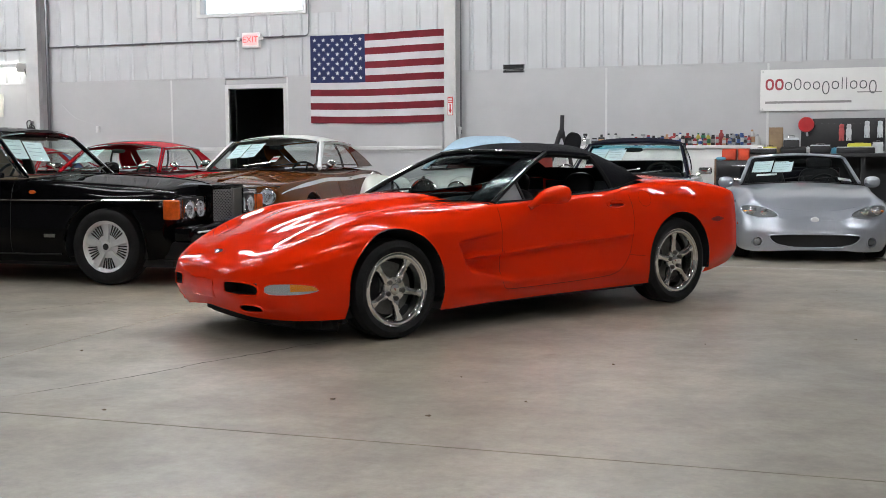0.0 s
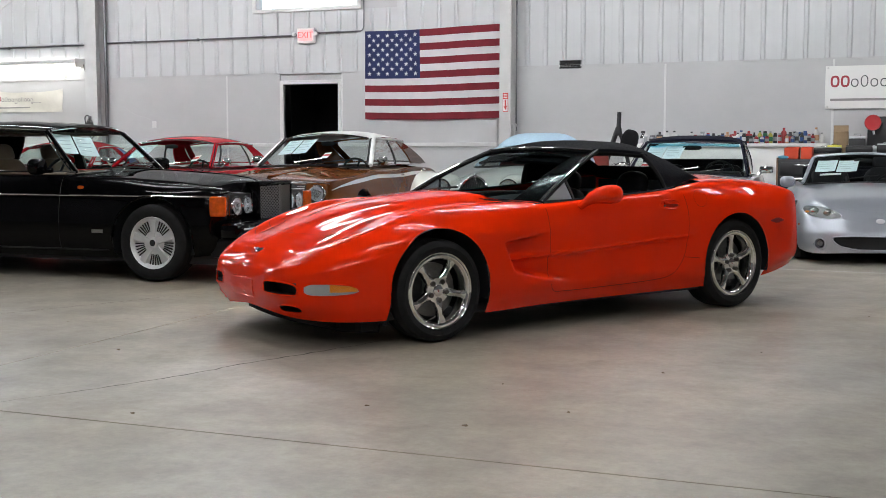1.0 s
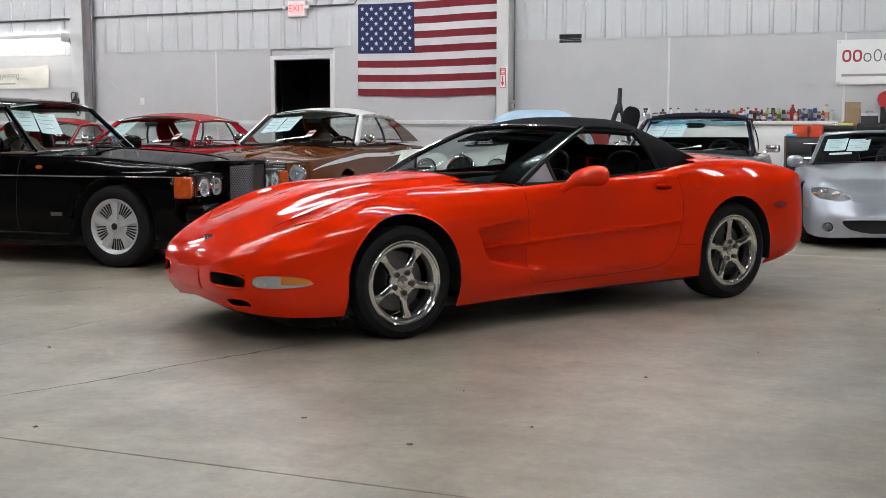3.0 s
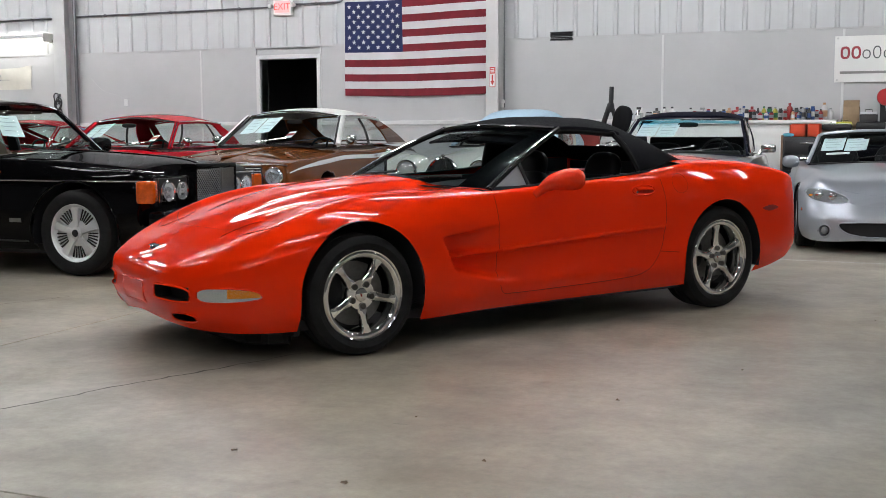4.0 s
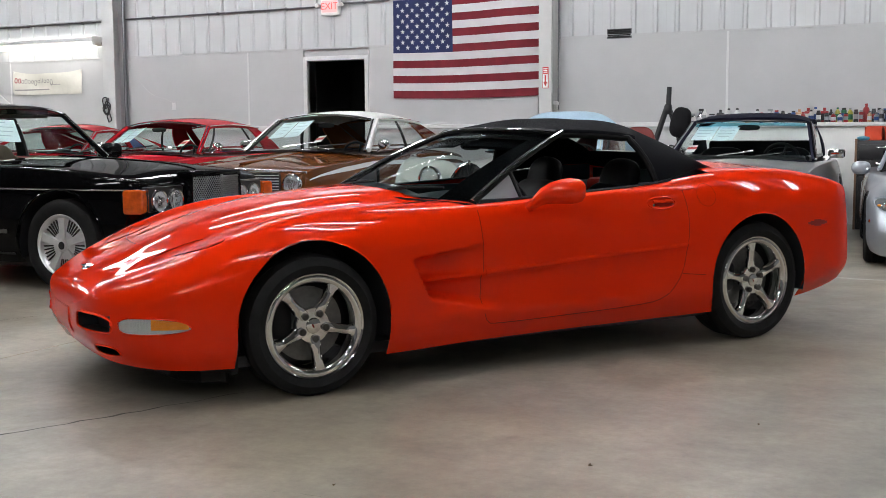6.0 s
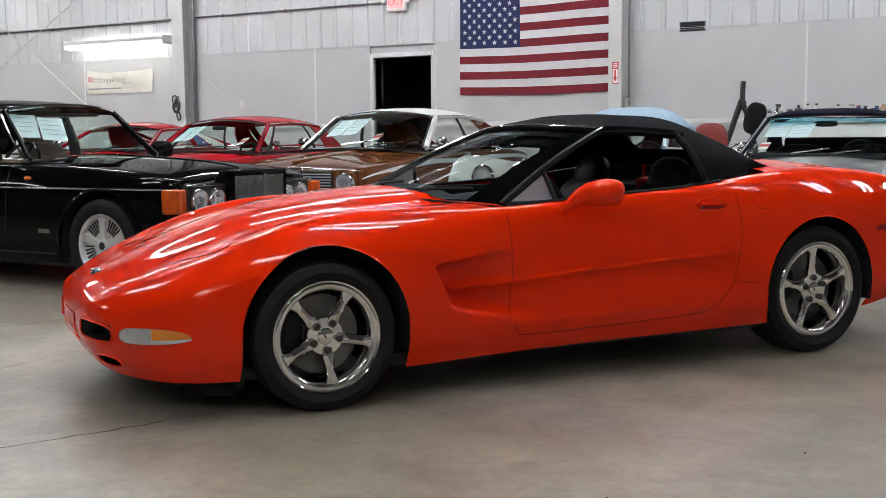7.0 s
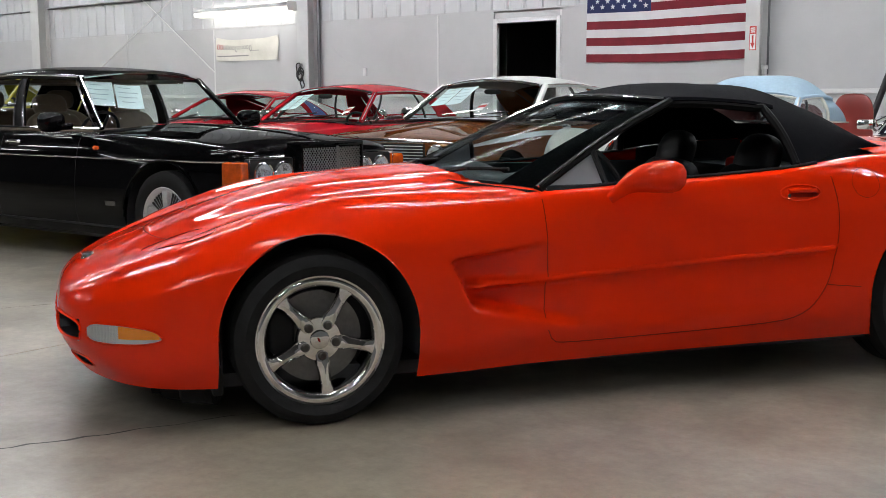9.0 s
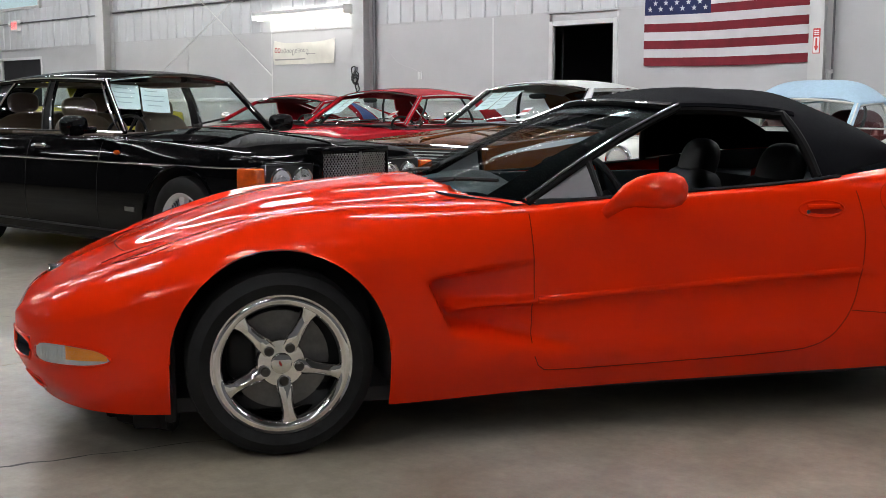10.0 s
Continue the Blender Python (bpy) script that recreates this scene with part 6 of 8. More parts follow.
for s in (1, -1):
    # window frames and waist trim
    for a in (0.02, 0.40, 0.45, 0.80):
        part("window_trim", tube([(lambda p: (p[0], p[1] + s * 0.008, p[2]))(side_point(B_CORNERS, a, b, s, 0.024)) for b in np.linspace(0, 0.97, 9)], 0.008, 6), CHROME, bent)
    part("waist_trim", tube([b_shell.on_side(x, 0.77, 0.004, s) for x in np.linspace(0.62, -4.2, 60)], 0.007, 6), CHROME, bent)
    part("sill_trim", tube([b_shell.on_side(x, 0.275, 0.004, s) for x in np.linspace(-0.46, -2.58, 30)], 0.009, 6), BLACK_PLASTIC, bent)
    part("arch_trim", tube([b_shell.on_side(0.418 * math.cos(a), 0.352 + 0.418 * math.sin(a), 0.003, s) for a in np.linspace(-0.1, math.pi + 0.1, 30)], 0.008, 6), BLACK_PAINT, bent)
    for x in (-0.98, -2.0):
        part("door_gap", strip([b_shell.on_side(x, z, 0.0015, s) for z in np.linspace(0.27, 0.93, 24)], 0.006), DARK_GAP, bent, smooth=False)
    for x in (-1.82, -2.82):
        h = part("door_handle", tube([b_shell.on_side(x - 0.1 + 0.028 * i, 0.865, 0.01 + 0.016 * math.sin(i / 7 * math.pi), s) for i in range(8)], 0.012, 8), CHROME, bent)
        part("handle_cup", patch(x - 0.07, x + 0.06, 0.845, 0.885, lambda a, b: b_shell.on_side(a, b, 0.002, s), 6, 3), DARK, h)
    part("side_repeater", turned(blob(0, 0, 0, 0.036, 0.01, 0.017, 2.4, 14, 8), Matrix.Translation(b_shell.on_side(-0.76, 0.84, 0.006, s))), AMBER_DEEP, bent)
    part("sill_badge", patch(-0.62, -0.5, 0.43, 0.462, lambda a, b: b_shell.on_side(a, b, 0.005, s), 8, 3), DISC, bent)
    # nose: bezel, twin lamps, orange corner lens
    bez = part("lamp_bezel", box(0.62, 0.685, min(s * 0.32, s * 0.74), max(s * 0.32, s * 0.74), 0.61, 0.79, 0.015), BLACK_PLASTIC, bent)
    part("bezel_trim", tube([(0.697, s * a, b) for a, b in ((0.33, 0.80), (0.75, 0.80), (0.75, 0.605), (0.33, 0.605))], 0.004, 6, closed=True), CHROME, bent)
    for y in (0.425, 0.615):
        round_lamp(bent, 0.69, s * y, 0.68, 0.074)
    part("corner_lens", turned(blob(0, 0, 0, 0.075, 0.06, 0.09, 9, 32, 18), pose(0.635, s * 0.825, 0.685, 0, 0, s * -20)), AMBER_DEEP, bent, "large orange corner lens")
    # door mirror in body colour
    mir = part("door_mirror", turned(blob(0, 0, 0, 0.06, 0.11, 0.075, 3, 20, 14), pose(-1.16, s * 1.0, 1.03, 0, 0, -8 * s)), BLACK_PAINT, bent)
    part("mirror_arm", box(-1.2, -1.1, min(s * 0.84, s * 0.95), max(s * 0.84, s * 0.95), 0.97, 1.02, 0.012), BLACK_PAINT, mir)
# radiator shell with a woven mesh
shell_bm = bmesh.new()
for a, b, c, d in ((-0.325, -0.305, 0.42, 0.875), (0.305, 0.325, 0.42, 0.875), (-0.325, 0.325, 0.848, 0.895)):
    box(0.62, 0.77, a, b, c, d, 0.01, 2, bm=shell_bm)
rad = part("radiator_shell", shell_bm, BLACK_PAINT, bent)
part("mesh_back", box(0.64, 0.66, -0.305, 0.305, 0.42, 0.85), DARK, rad, smooth=False)
MESH = mat("mesh_steel", (0.2, 0.2, 0.205), 0.4, metal=0.9)
bm = bmesh.new()
for k in range(-32, 33):
    for sgn in (1, -1):
        ps = []
        for t in np.linspace(0, 1, 33):
            y, z = k * 0.022 + sgn * (t - 0.5) * 0.3, 0.42 + 0.43 * t
            if abs(y) <= 0.304:
                ps.append((0.815 - 0.2 * abs(y) - 0.003 * sgn, y, z))
        if len(ps) > 1:
            tube(ps, 0.0036, 4, bm=bm)
part("mesh", bm, MESH, rad)
part("centre_bar", box(0.8, 0.822, -0.004, 0.004, 0.42, 0.86, 0.002), MESH, rad)
part("bumper", turned(blob(0, 0, 0, 0.12, 0.93, 0.085, 6, 40, 14), pose(0.78, 0, 0.47)), BLACK_PAINT, bent)
part("bumper_trim", tube([(0.905, y, 0.49) for y in np.linspace(-0.85, 0.85, 20)], 0.01, 6), CHROME, bent)
part("front_valance", box(0.5, 0.8, -0.82, 0.82, 0.22, 0.4, 0.04), BLACK_PLASTIC, bent)
part("hood_crease", tube([(lambda p: (p[0], p[1], p[2] - 0.002))(b_shell.on_top(x, 0.0, 0.002)) for x in np.linspace(0.66, -0.85, 30)], 0.012, 8, flat=0.7), BLACK_PAINT, bent)

# brown coupe with a white roof
BR_POSE = pose(-5.28, 11.5, 0, 0, 0, -83.5)
brown, br_shell, br_front = coupe(
    "coupe", "brown metallic fastback coupe with white vinyl roof and side stripe", BR_POSE, BROWN_PAINT, WHITE_VINYL,
    ((-0.64, 0.72, 0.985), (-1.2, 0.585, 1.325), (-2.7, 0.56, 1.3), (-3.75, 0.62, 0.99)), ((0.02, 0.41, "pane"), (0.41, 0.428, "post"), (0.43, 0.70, "pane"), (0.70, 1.0, "panel")),
    plan=[(0.92, 0.76), (0.88, 0.83), (0.7, 0.87), (0.2, 0.895), (-1.2, 0.905), (-2.74, 0.9), (-3.6, 0.85), (-4.05, 0.72), (-4.1, 0.6)],
    shoulder=[(0.92, 0.80), (0.7, 0.845), (0, 0.89), (-0.75, 0.93), (-1.6, 0.92), (-2.4, 0.945), (-3.2, 0.935), (-4.1, 0.85)],
    centre=[(0.92, 0.84), (0.7, 0.885), (0, 0.945), (-0.75, 0.985), (-2.6, 1.0), (-3.75, 0.985), (-4.1, 0.87)],
    bottom=[(0.92, 0.34), (0.4, 0.25), (-0.5, 0.22), (-2.3, 0.22), (-3.2, 0.28), (-4.1, 0.4)], base=-2.74, tyre=0.325, arch=0.39, post=0.02, a_mat=BLACK_PLASTIC, rim=0.185)
# the front posts are white like the roof
for s in (1, -1):
    part("white_post_cover", tube([(lambda p: (p[0] - 0.012, p[1] + s * 0.03, p[2] + 0.005))(br_front((s + 1) / 2, v)) for v in np.linspace(0.02, 1, 9)], 0.034, 8, flat=0.8), WHITE_VINYL, brown)
    part("side_stripe", patch(-3.9, 0.86, 0.0, 1.0, lambda a, b: br_shell.on_side(a, br_shell.rails(a)[4][1] - 0.055 + 0.045 * b * min(1.0, (0.9 - a) / 0.9 + 0.15), 0.003, s), 60, 3), WHITE_VINYL, brown)
    lampz = 0.70
    part("lamp_bezel", box(0.85, 0.95, min(s * 0.545, s * 0.765), max(s * 0.545, s * 0.765), 0.585, 0.81, 0.045), BROWN_PAINT, brown)
    round_lamp(brown, 0.962, s * 0.655, lampz, 0.082)
part("grille_frame", box(0.88, 0.945, -0.52, 0.52, 0.6, 0.8, 0.012), DARK, brown)
for i in range(7):
    part("grille_bar", box(0.94, 0.956, -0.51, 0.51, 0.615 + i * 0.027, 0.623 + i * 0.027), ALLOY, brown, smooth=False)
part("grille_emblem", box(0.945, 0.965, -0.1, 0.1, 0.655, 0.75, 0.02), ALLOY, brown)
part("grille_trim", tube([(0.955, a, b) for a, b in ((-0.53, 0.815), (0.53, 0.815), (0.53, 0.59), (-0.53, 0.59))], 0.009, 6, closed=True), CHROME, brown)
part("hood_lip", tube([(0.935 - 0.05 * (y / 0.8) ** 2, y, 0.838 - 0.03 * (y / 0.8) ** 2) for y in np.linspace(-0.78, 0.78, 24)], 0.012, 6), CHROME, brown)
part("hood_ridge", turned(blob(0, 0, 0, 0.7, 0.07, 0.02, 2.4, 30, 10), pose(0.1, 0, 0.935, 0, 4, 0)), BROWN_PAINT, brown)
part("bumper", turned(blob(0, 0, 0, 0.08, 0.88, 0.075, 5, 36, 12), pose(1.0, 0, 0.48)), CHROME, brown)
cabin(brown, -0.9, -1.75, 0.36, 0.4, 0.98, TAN_DARK, TAN_DARK, -2.55, 0.68, False)
wipers(brown, br_front)
screen_sheets(brown, br_front, 0.06, 0.42, 0.93, 0.42, 0.55)
part("interior_mirror", blob(-1.2, 0.0, 1.27, 0.012, 0.1, 0.028, 3), BLACK_PLASTIC, brown)

# crimson coupe
M_POSE = pose(-7.6, 11.37, 0, 0, 0, -82)
pony, m_shell, m_front = coupe(
    "coupe", "bright crimson two-door hardtop coupe with chrome window trim", M_POSE, CRIMSON, CRIMSON,
    ((-0.93, 0.72, 0.955), (-1.42, 0.58, 1.265), (-2.75, 0.55, 1.25), (-3.25, 0.64, 0.97)), ((0.02, 0.1, "pane"), (0.1, 0.115, "post"), (0.12, 0.62, "pane"), (0.625, 0.637, "post"), (0.642, 0.78, "pane"), (0.78, 1.0, "panel")),
    plan=[(0.80, 0.70), (0.74, 0.77), (0.5, 0.82), (0, 0.85), (-1.2, 0.865), (-2.74, 0.86), (-3.5, 0.82), (-3.75, 0.72), (-3.78, 0.6)],
    shoulder=[(0.80, 0.78), (0.5, 0.83), (0, 0.87), (-0.93, 0.9), (-1.9, 0.9), (-2.6, 0.93), (-3.3, 0.91), (-3.78, 0.85)],
    centre=[(0.80, 0.82), (0.5, 0.87), (0, 0.92), (-0.93, 0.955), (-2.95, 0.97), (-3.78, 0.88)],
    bottom=[(0.80, 0.34), (0.4, 0.25), (-0.5, 0.21), (-2.3, 0.21), (-3.2, 0.28), (-3.78, 0.4)], base=-2.74, tyre=0.32, arch=0.38, rim=0.18)
for s in (1, -1):
    round_lamp(pony, 0.815, s * 0.6, 0.68, 0.09)
part("grille", box(0.76, 0.815, -0.48, 0.48, 0.56, 0.77, 0.02), DARK, pony)
part("bumper", turned(blob(0, 0, 0, 0.07, 0.83, 0.06, 5, 36, 12), pose(0.87, 0, 0.46)), CHROME, pony)
cabin(pony, -1.05, -1.75, 0.35, 0.4, 0.95, MAROON_TRIM, MAROON_TRIM, -2.4, 0.64, False)
wipers(pony, m_front)
screen_sheets(pony, m_front, 0.04, 0.30, 0.94, 0.4, 0.78)
part("interior_mirror", blob(-1.24, 0.0, 1.235, 0.012, 0.1, 0.028, 3), BLACK_PLASTIC, pony)

# red coupe with blue and white flashes, behind
F_POSE = pose(-10.22, 12.3, 0, 0, 0, -80)
flash, f_shell, f_front = coupe(
    "coupe", "red coupe with blue and white rear pillar flashes", F_POSE, CRIMSON, CRIMSON,
    ((-0.8, 0.74, 0.96), (-1.35, 0.6, 1.215), (-2.2, 0.56, 1.205), (-3.3, 0.66, 0.97)), ((0.02, 0.5, "pane"), (0.5, 1.0, "panel")),
    plan=[(0.85, 0.74), (0.8, 0.82), (0.5, 0.87), (-1.2, 0.9), (-2.74, 0.89), (-3.6, 0.84), (-3.85, 0.7)],
    shoulder=[(0.85, 0.78), (0, 0.87), (-0.9, 0.9), (-2.6, 0.93), (-3.85, 0.85)], centre=[(0.85, 0.82), (0, 0.92), (-0.9, 0.955), (-2.95, 0.97), (-3.85, 0.88)],
    bottom=[(0.85, 0.34), (0.4, 0.24), (-2.3, 0.22), (-3.85, 0.4)], base=-2.74, tyre=0.32, arch=0.38, rim=0.18)
F_CORNERS = ((-0.8, 0.74, 0.96), (-1.35, 0.6, 1.215), (-2.2, 0.56, 1.205), (-3.3, 0.66, 0.97))
for s in (1, -1):
    for a0, a1, m_ in ((0.52, 0.66, BLUE_STRIPE), (0.68, 0.86, WHITE_VINYL)):
        part("pillar_flash", grid(lambda u, v: (lambda p: (p[0], p[1] + s * 0.016, p[2] + 0.006))(side_point(F_CORNERS, a0 + (a1 - a0) * u + 0.06 * v, 0.04 + 0.9 * v, s, 0.03)), 6, 8), m_, flash)
cabin(flash, -0.95, -1.75, 0.36, 0.4, 0.95, BLACK_PLASTIC, LEATHER, None, 0.66, False)

# yellow coupe glimpsed through the saloon's windows
Y_POSE = pose(-17.9, 13.2, 0, 0, 0, -80) @ Matrix.Diagonal((1, 1, 1.17, 1))
yel, y_shell, y_front = coupe(
    "coupe", "yellow coupe parked in the back row", Y_POSE, YELLOW_PAINT, YELLOW_PAINT,
    ((-0.8, 0.74, 1.0), (-1.3, 0.6, 1.33), (-2.3, 0.56, 1.32), (-3.1, 0.66, 1.0)), ((0.02, 0.6, "pane"), (0.6, 1.0, "panel")),
    plan=[(0.85, 0.74), (0.8, 0.82), (0.5, 0.87), (-1.2, 0.9), (-2.74, 0.89), (-3.6, 0.84), (-3.85, 0.7)],
    shoulder=[(0.85, 0.8), (0, 0.9), (-0.9, 0.94), (-2.6, 0.95), (-3.85, 0.88)], centre=[(0.85, 0.84), (0, 0.95), (-0.9, 1.0), (-2.95, 1.0), (-3.85, 0.9)],
    bottom=[(0.85, 0.34), (0.4, 0.24), (-2.3, 0.22), (-3.85, 0.4)], base=-2.74, tyre=0.32, arch=0.38, rim=0.18)
cabin(yel, -0.95, -1.75, 0.36, 0.42, 0.98, BLACK_PLASTIC, LEATHER, None, 0.66, False)

# cream roadster with a pale blue hood
W_POSE = pose(-2.67, 11.15, 0, 0, 0, -88)
ros = thing("classic_roadster", "cream white rounded classic roadster with pale blue cloth top", "car", W_POSE)
w_shell = Shell(
    plan=[(0.60, 0.64), (0.57, 0.74), (0.47, 0.79), (0.2, 0.82), (-0.4, 0.80), (-1.4, 0.77), (-2.2, 0.79), (-2.8, 0.80), (-3.4, 0.70), (-3.8, 0.5), (-3.92, 0.25)],
    bottom=[(0.60, 0.38), (0.2, 0.26), (-0.6, 0.24), (-2.2, 0.24), (-3.2, 0.3), (-3.92, 0.42)],
    shoulder=[(0.60, 0.74), (0.5, 0.87), (0.2, 0.95), (-0.2, 0.93), (-1.1, 0.84), (-1.8, 0.84), (-2.6, 0.89), (-3.1, 0.85), (-3.6, 0.72), (-3.92, 0.56)],
    centre=[(0.60, 0.62), (0.5, 0.76), (0.2, 0.87), (-0.4, 0.95), (-1.25, 1.0), (-2.7, 0.97), (-3.2, 0.9), (-3.6, 0.75), (-3.92, 0.58)],
    crown=[(0.60, 0.11), (0.2, 0.12), (-0.9, 0.1), (-2.0, 0.1), (-2.8, 0.2), (-3.92, 0.1)], valley=[(-9, 0.0), (-0.9, 0.0), (-0.4, 0.06), (0.3, 0.1), (0.6, 0.06), (9, 0.06)], mid=0.52, step=0.025, sub=[4, 5, 6, 5, 5, 5, 5, 5], tuck=0.1, upper_in=0.03, edge=0.4)
w_shell.parts(ros, {"body": CREAM}, ((0.0, 0.34, 0.36), (-2.75, 0.34, 0.36)), lambda x, y, z, j: None if j > 5.3 and -2.6 < x < -1.38 else ("hood" if j > 6 and x > -1.3 else "body"))
for x in (0.0, -2.75):
    for s in (1, -1):
        wheel(ros, x, s * 0.66, 0.335, 0.17, 0.205, "dish")
    liner(ros, x, 0.34, 0.36, 0.4, 0.74)
part("floor_pan", box(-3.3, 0.4, -0.6, 0.6, 0.18, 0.26), DARK, ros, smooth=False)
for s in (1, -1):
    pod = part("lamp_pod", turned(blob(0, 0, 0, 0.26, 0.15, 0.15, 2.2, 24, 14), pose(0.36, s * 0.37, 0.78, 0, 4, 0)), CREAM, ros)
    round_lamp(ros, 0.585, s * 0.37, 0.775, 0.09)
    part("side_lamp", blob(0.26, s * 0.68, 0.96, 0.06, 0.022, 0.025, 2, 14, 8), CHROME, ros)
    part("bumper", turned(blob(0, 0, 0, 0.04, 0.72, 0.05, 5, 30, 10), pose(0.72, 0, 0.42)), CHROME, ros) if s > 0 else None
gr = part("grille_surround", turned(tube([(0, 0.17 * math.sin(a), 0.25 * math.cos(a)) for a in np.linspace(0, 6.283, 33)[:-1]], 0.014, 8, closed=True), pose(0.615, 0, 0.66, 0, -14, 0)), CHROME, ros)
part("grille_hollow", turned(blob(0, 0, 0, 0.05, 0.165, 0.245, 2.2, 24, 14), pose(0.585, 0, 0.66, 0, -14, 0)), DARK, gr)
for i in range(-6, 7):
    h = 0.24 * math.sqrt(max(0.02, 1 - (i / 7) ** 2))
    part("grille_slat", turned(tube([(0.044, i * 0.024, -h), (0.046, i * 0.024, h)], 0.0028, 6), pose(0.585, 0, 0.66, 0, -14, 0)), CHROME, gr)
part("hood_badge", blob(0.56, 0, 0.925, 0.02, 0.022, 0.012, 2, 12, 8), CHROME, ros)
W_CORNERS = ((-1.41, 0.6, 0.99), (-1.85, 0.5, 1.18), (-2.68, 0.52, 1.18), (-3.08, 0.56, 0.95))
greenhouse(ros, W_CORNERS, ((0.02, 0.16, "pane"), (0.16, 0.185, "post"), (0.19, 0.58, "pane"), (0.58, 1.0, "cloth")), SKY_CLOTH, SKY_CLOTH, crown=0.18, bow=0.25, dome=4.0, trim=CREAM, front_bow=0.06, rear_bow=0.16, gutter=False)
for s in (1, -1):
    part("window_surround", tube([side_point(W_CORNERS, a, 0.97, s, 0.03) for a in np.linspace(0, 0.58, 12)] + [side_point(W_CORNERS, 0.58, b, s, 0.03) for b in np.linspace(0.9, 0.0, 8)], 0.016, 8), CREAM, ros)
cabin(ros, -1.48, -2.18, 0.3, 0.58, 0.95, MAROON_TRIM, MAROON_TRIM, None, 0.54, False)

# grey roadster with a dark blue soft top
SL_POSE = pose(-0.88, 12.6, 0, 0, 0, -88)
grey = thing("roadster", "silver grey roadster with dark blue soft top and chrome mirrors", "car", SL_POSE)
g_shell = Shell(
    plan=[(0.85, 0.72), (0.8, 0.82), (0.5, 0.88), (0, 0.895), (-1.5, 0.9), (-2.46, 0.89), (-3.2, 0.85), (-3.5, 0.74)],
    bottom=[(0.85, 0.3), (0.4, 0.23), (-2.3, 0.22), (-3.5, 0.36)], shoulder=[(0.85, 0.72), (0.3, 0.8), (-0.8, 0.85), (-2.4, 0.86), (-3.5, 0.78)],
    centre=[(0.85, 0.76), (0.3, 0.84), (-0.8, 0.9), (-2.4, 0.9), (-3.5, 0.8)], crown=[(-9, 0.1), (9, 0.1001)], mid=0.5, step=0.03, sub=[4, 5, 5, 4, 4, 3, 3, 3], tuck=0.07, upper_in=0.03)
g_shell.parts(grey, {"body": GREY_SILVER}, ((0.0, 0.325, 0.37), (-2.46, 0.325, 0.37)), lambda x, y, z, j: None if j > 5.3 and -2.55 < x < -0.92 else ("hood" if j > 5 and x > -0.9 else ("door@L" if y > 0 else "door@R") if j < 5 and -1.95 < x < -0.98 and z > 0.27 else "body"))
for x in (0.0, -2.46):
    for s in (1, -1):
        wheel(grey, x, s * 0.76, 0.315, 0.2, 0.185, "dish")
    liner(grey, x, 0.325, 0.37, 0.5, 0.86)
part("floor_pan", box(-3.2, 0.5, -0.72, 0.72, 0.16, 0.24), DARK, grey, smooth=False)
G_CORNERS = ((-0.95, 0.74, 0.88), (-1.62, 0.61, 1.265), (-2.3, 0.6, 1.25), (-2.75, 0.68, 0.9))
g_front = greenhouse(grey, G_CORNERS, ((0.02, 0.12, "pane"), (0.12, 0.135, "post"), (0.14, 0.62, "pane"), (0.62, 1.0, "cloth")), NAVY_CLOTH, NAVY_CLOTH, crown=0.05, trim=None, front_bow=0.12, post=0.022, rear_pane=False, roof_drop=0.045, bow=0.3)
for s in (1, -1):
    part("screen_trim", tube([(lambda p: (p[0] + 0.016, p[1] + s * 0.02, p[2] + 0.01))(g_front((s + 1) / 2, v)) for v in np.linspace(0, 1, 9)], 0.014, 6), CHROME, grey)
    k = part("door_mirror", box(-1.22, -1.12, min(s * 0.86, s * 1.02), max(s * 0.86, s * 1.02), 0.9, 0.99, 0.02), CHROME, grey)
    part("mirror_foot", tube([(-1.14, s * 0.84, 0.88), (-1.15, s * 0.88, 0.92)], 0.02, 6), CHROME, k)
    round_lamp(grey, 0.86, s * 0.6, 0.63, 0.09)
part("header_trim", tube([(lambda p: (p[0] + 0.016, p[1], p[2] + 0.004))(g_front(u, 1.0)) for u in np.linspace(0.02, 0.98, 17)], 0.011, 6), CHROME, grey)
part("sun_band", grid(lambda u, v: (lambda p: (p[0] - 0.004, p[1], p[2] - 0.002))(g_front(0.03 + 0.94 * u, 0.89 + 0.09 * v)), 20, 3), SUN_BAND, grey)
part("grille", box(0.8, 0.86, -0.45, 0.45, 0.5, 0.72, 0.02), DARK, grey)
part("bumper", turned(blob(0, 0, 0, 0.08, 0.86, 0.06, 5, 30, 10), pose(0.92, 0, 0.45)), CHROME, grey)
cabin(grey, -1.05, -1.8, 0.36, 0.44, 0.95, BLACK_PLASTIC, LEATHER, None, 0.66, False)
part("rear_shelf", box(-2.5, -2.3, -0.58, 0.58, 0.5, 1.07, 0.03), LEATHER, grey)
wipers(grey, g_front)
screen_sheets(grey, g_front, 0.06, 0.44, 0.95, 0.55, 0.08)
part("interior_mirror", blob(-1.5, 0.0, 1.215, 0.014, 0.12, 0.03, 3), BLACK_PLASTIC, grey)

# small silver roadster
MI_POSE = pose(1.255, 12.45, 0, 0, 0, -83.5)
mi = thing("roadster", "small rounded silver roadster with its top lowered", "car", MI_POSE)
def i_lean(x, z):
    """The nose slopes back above the mouth."""
    return -0.085 * smooth01((z - 0.3) / 0.24) * smooth01((x - 0.3) / 0.4)


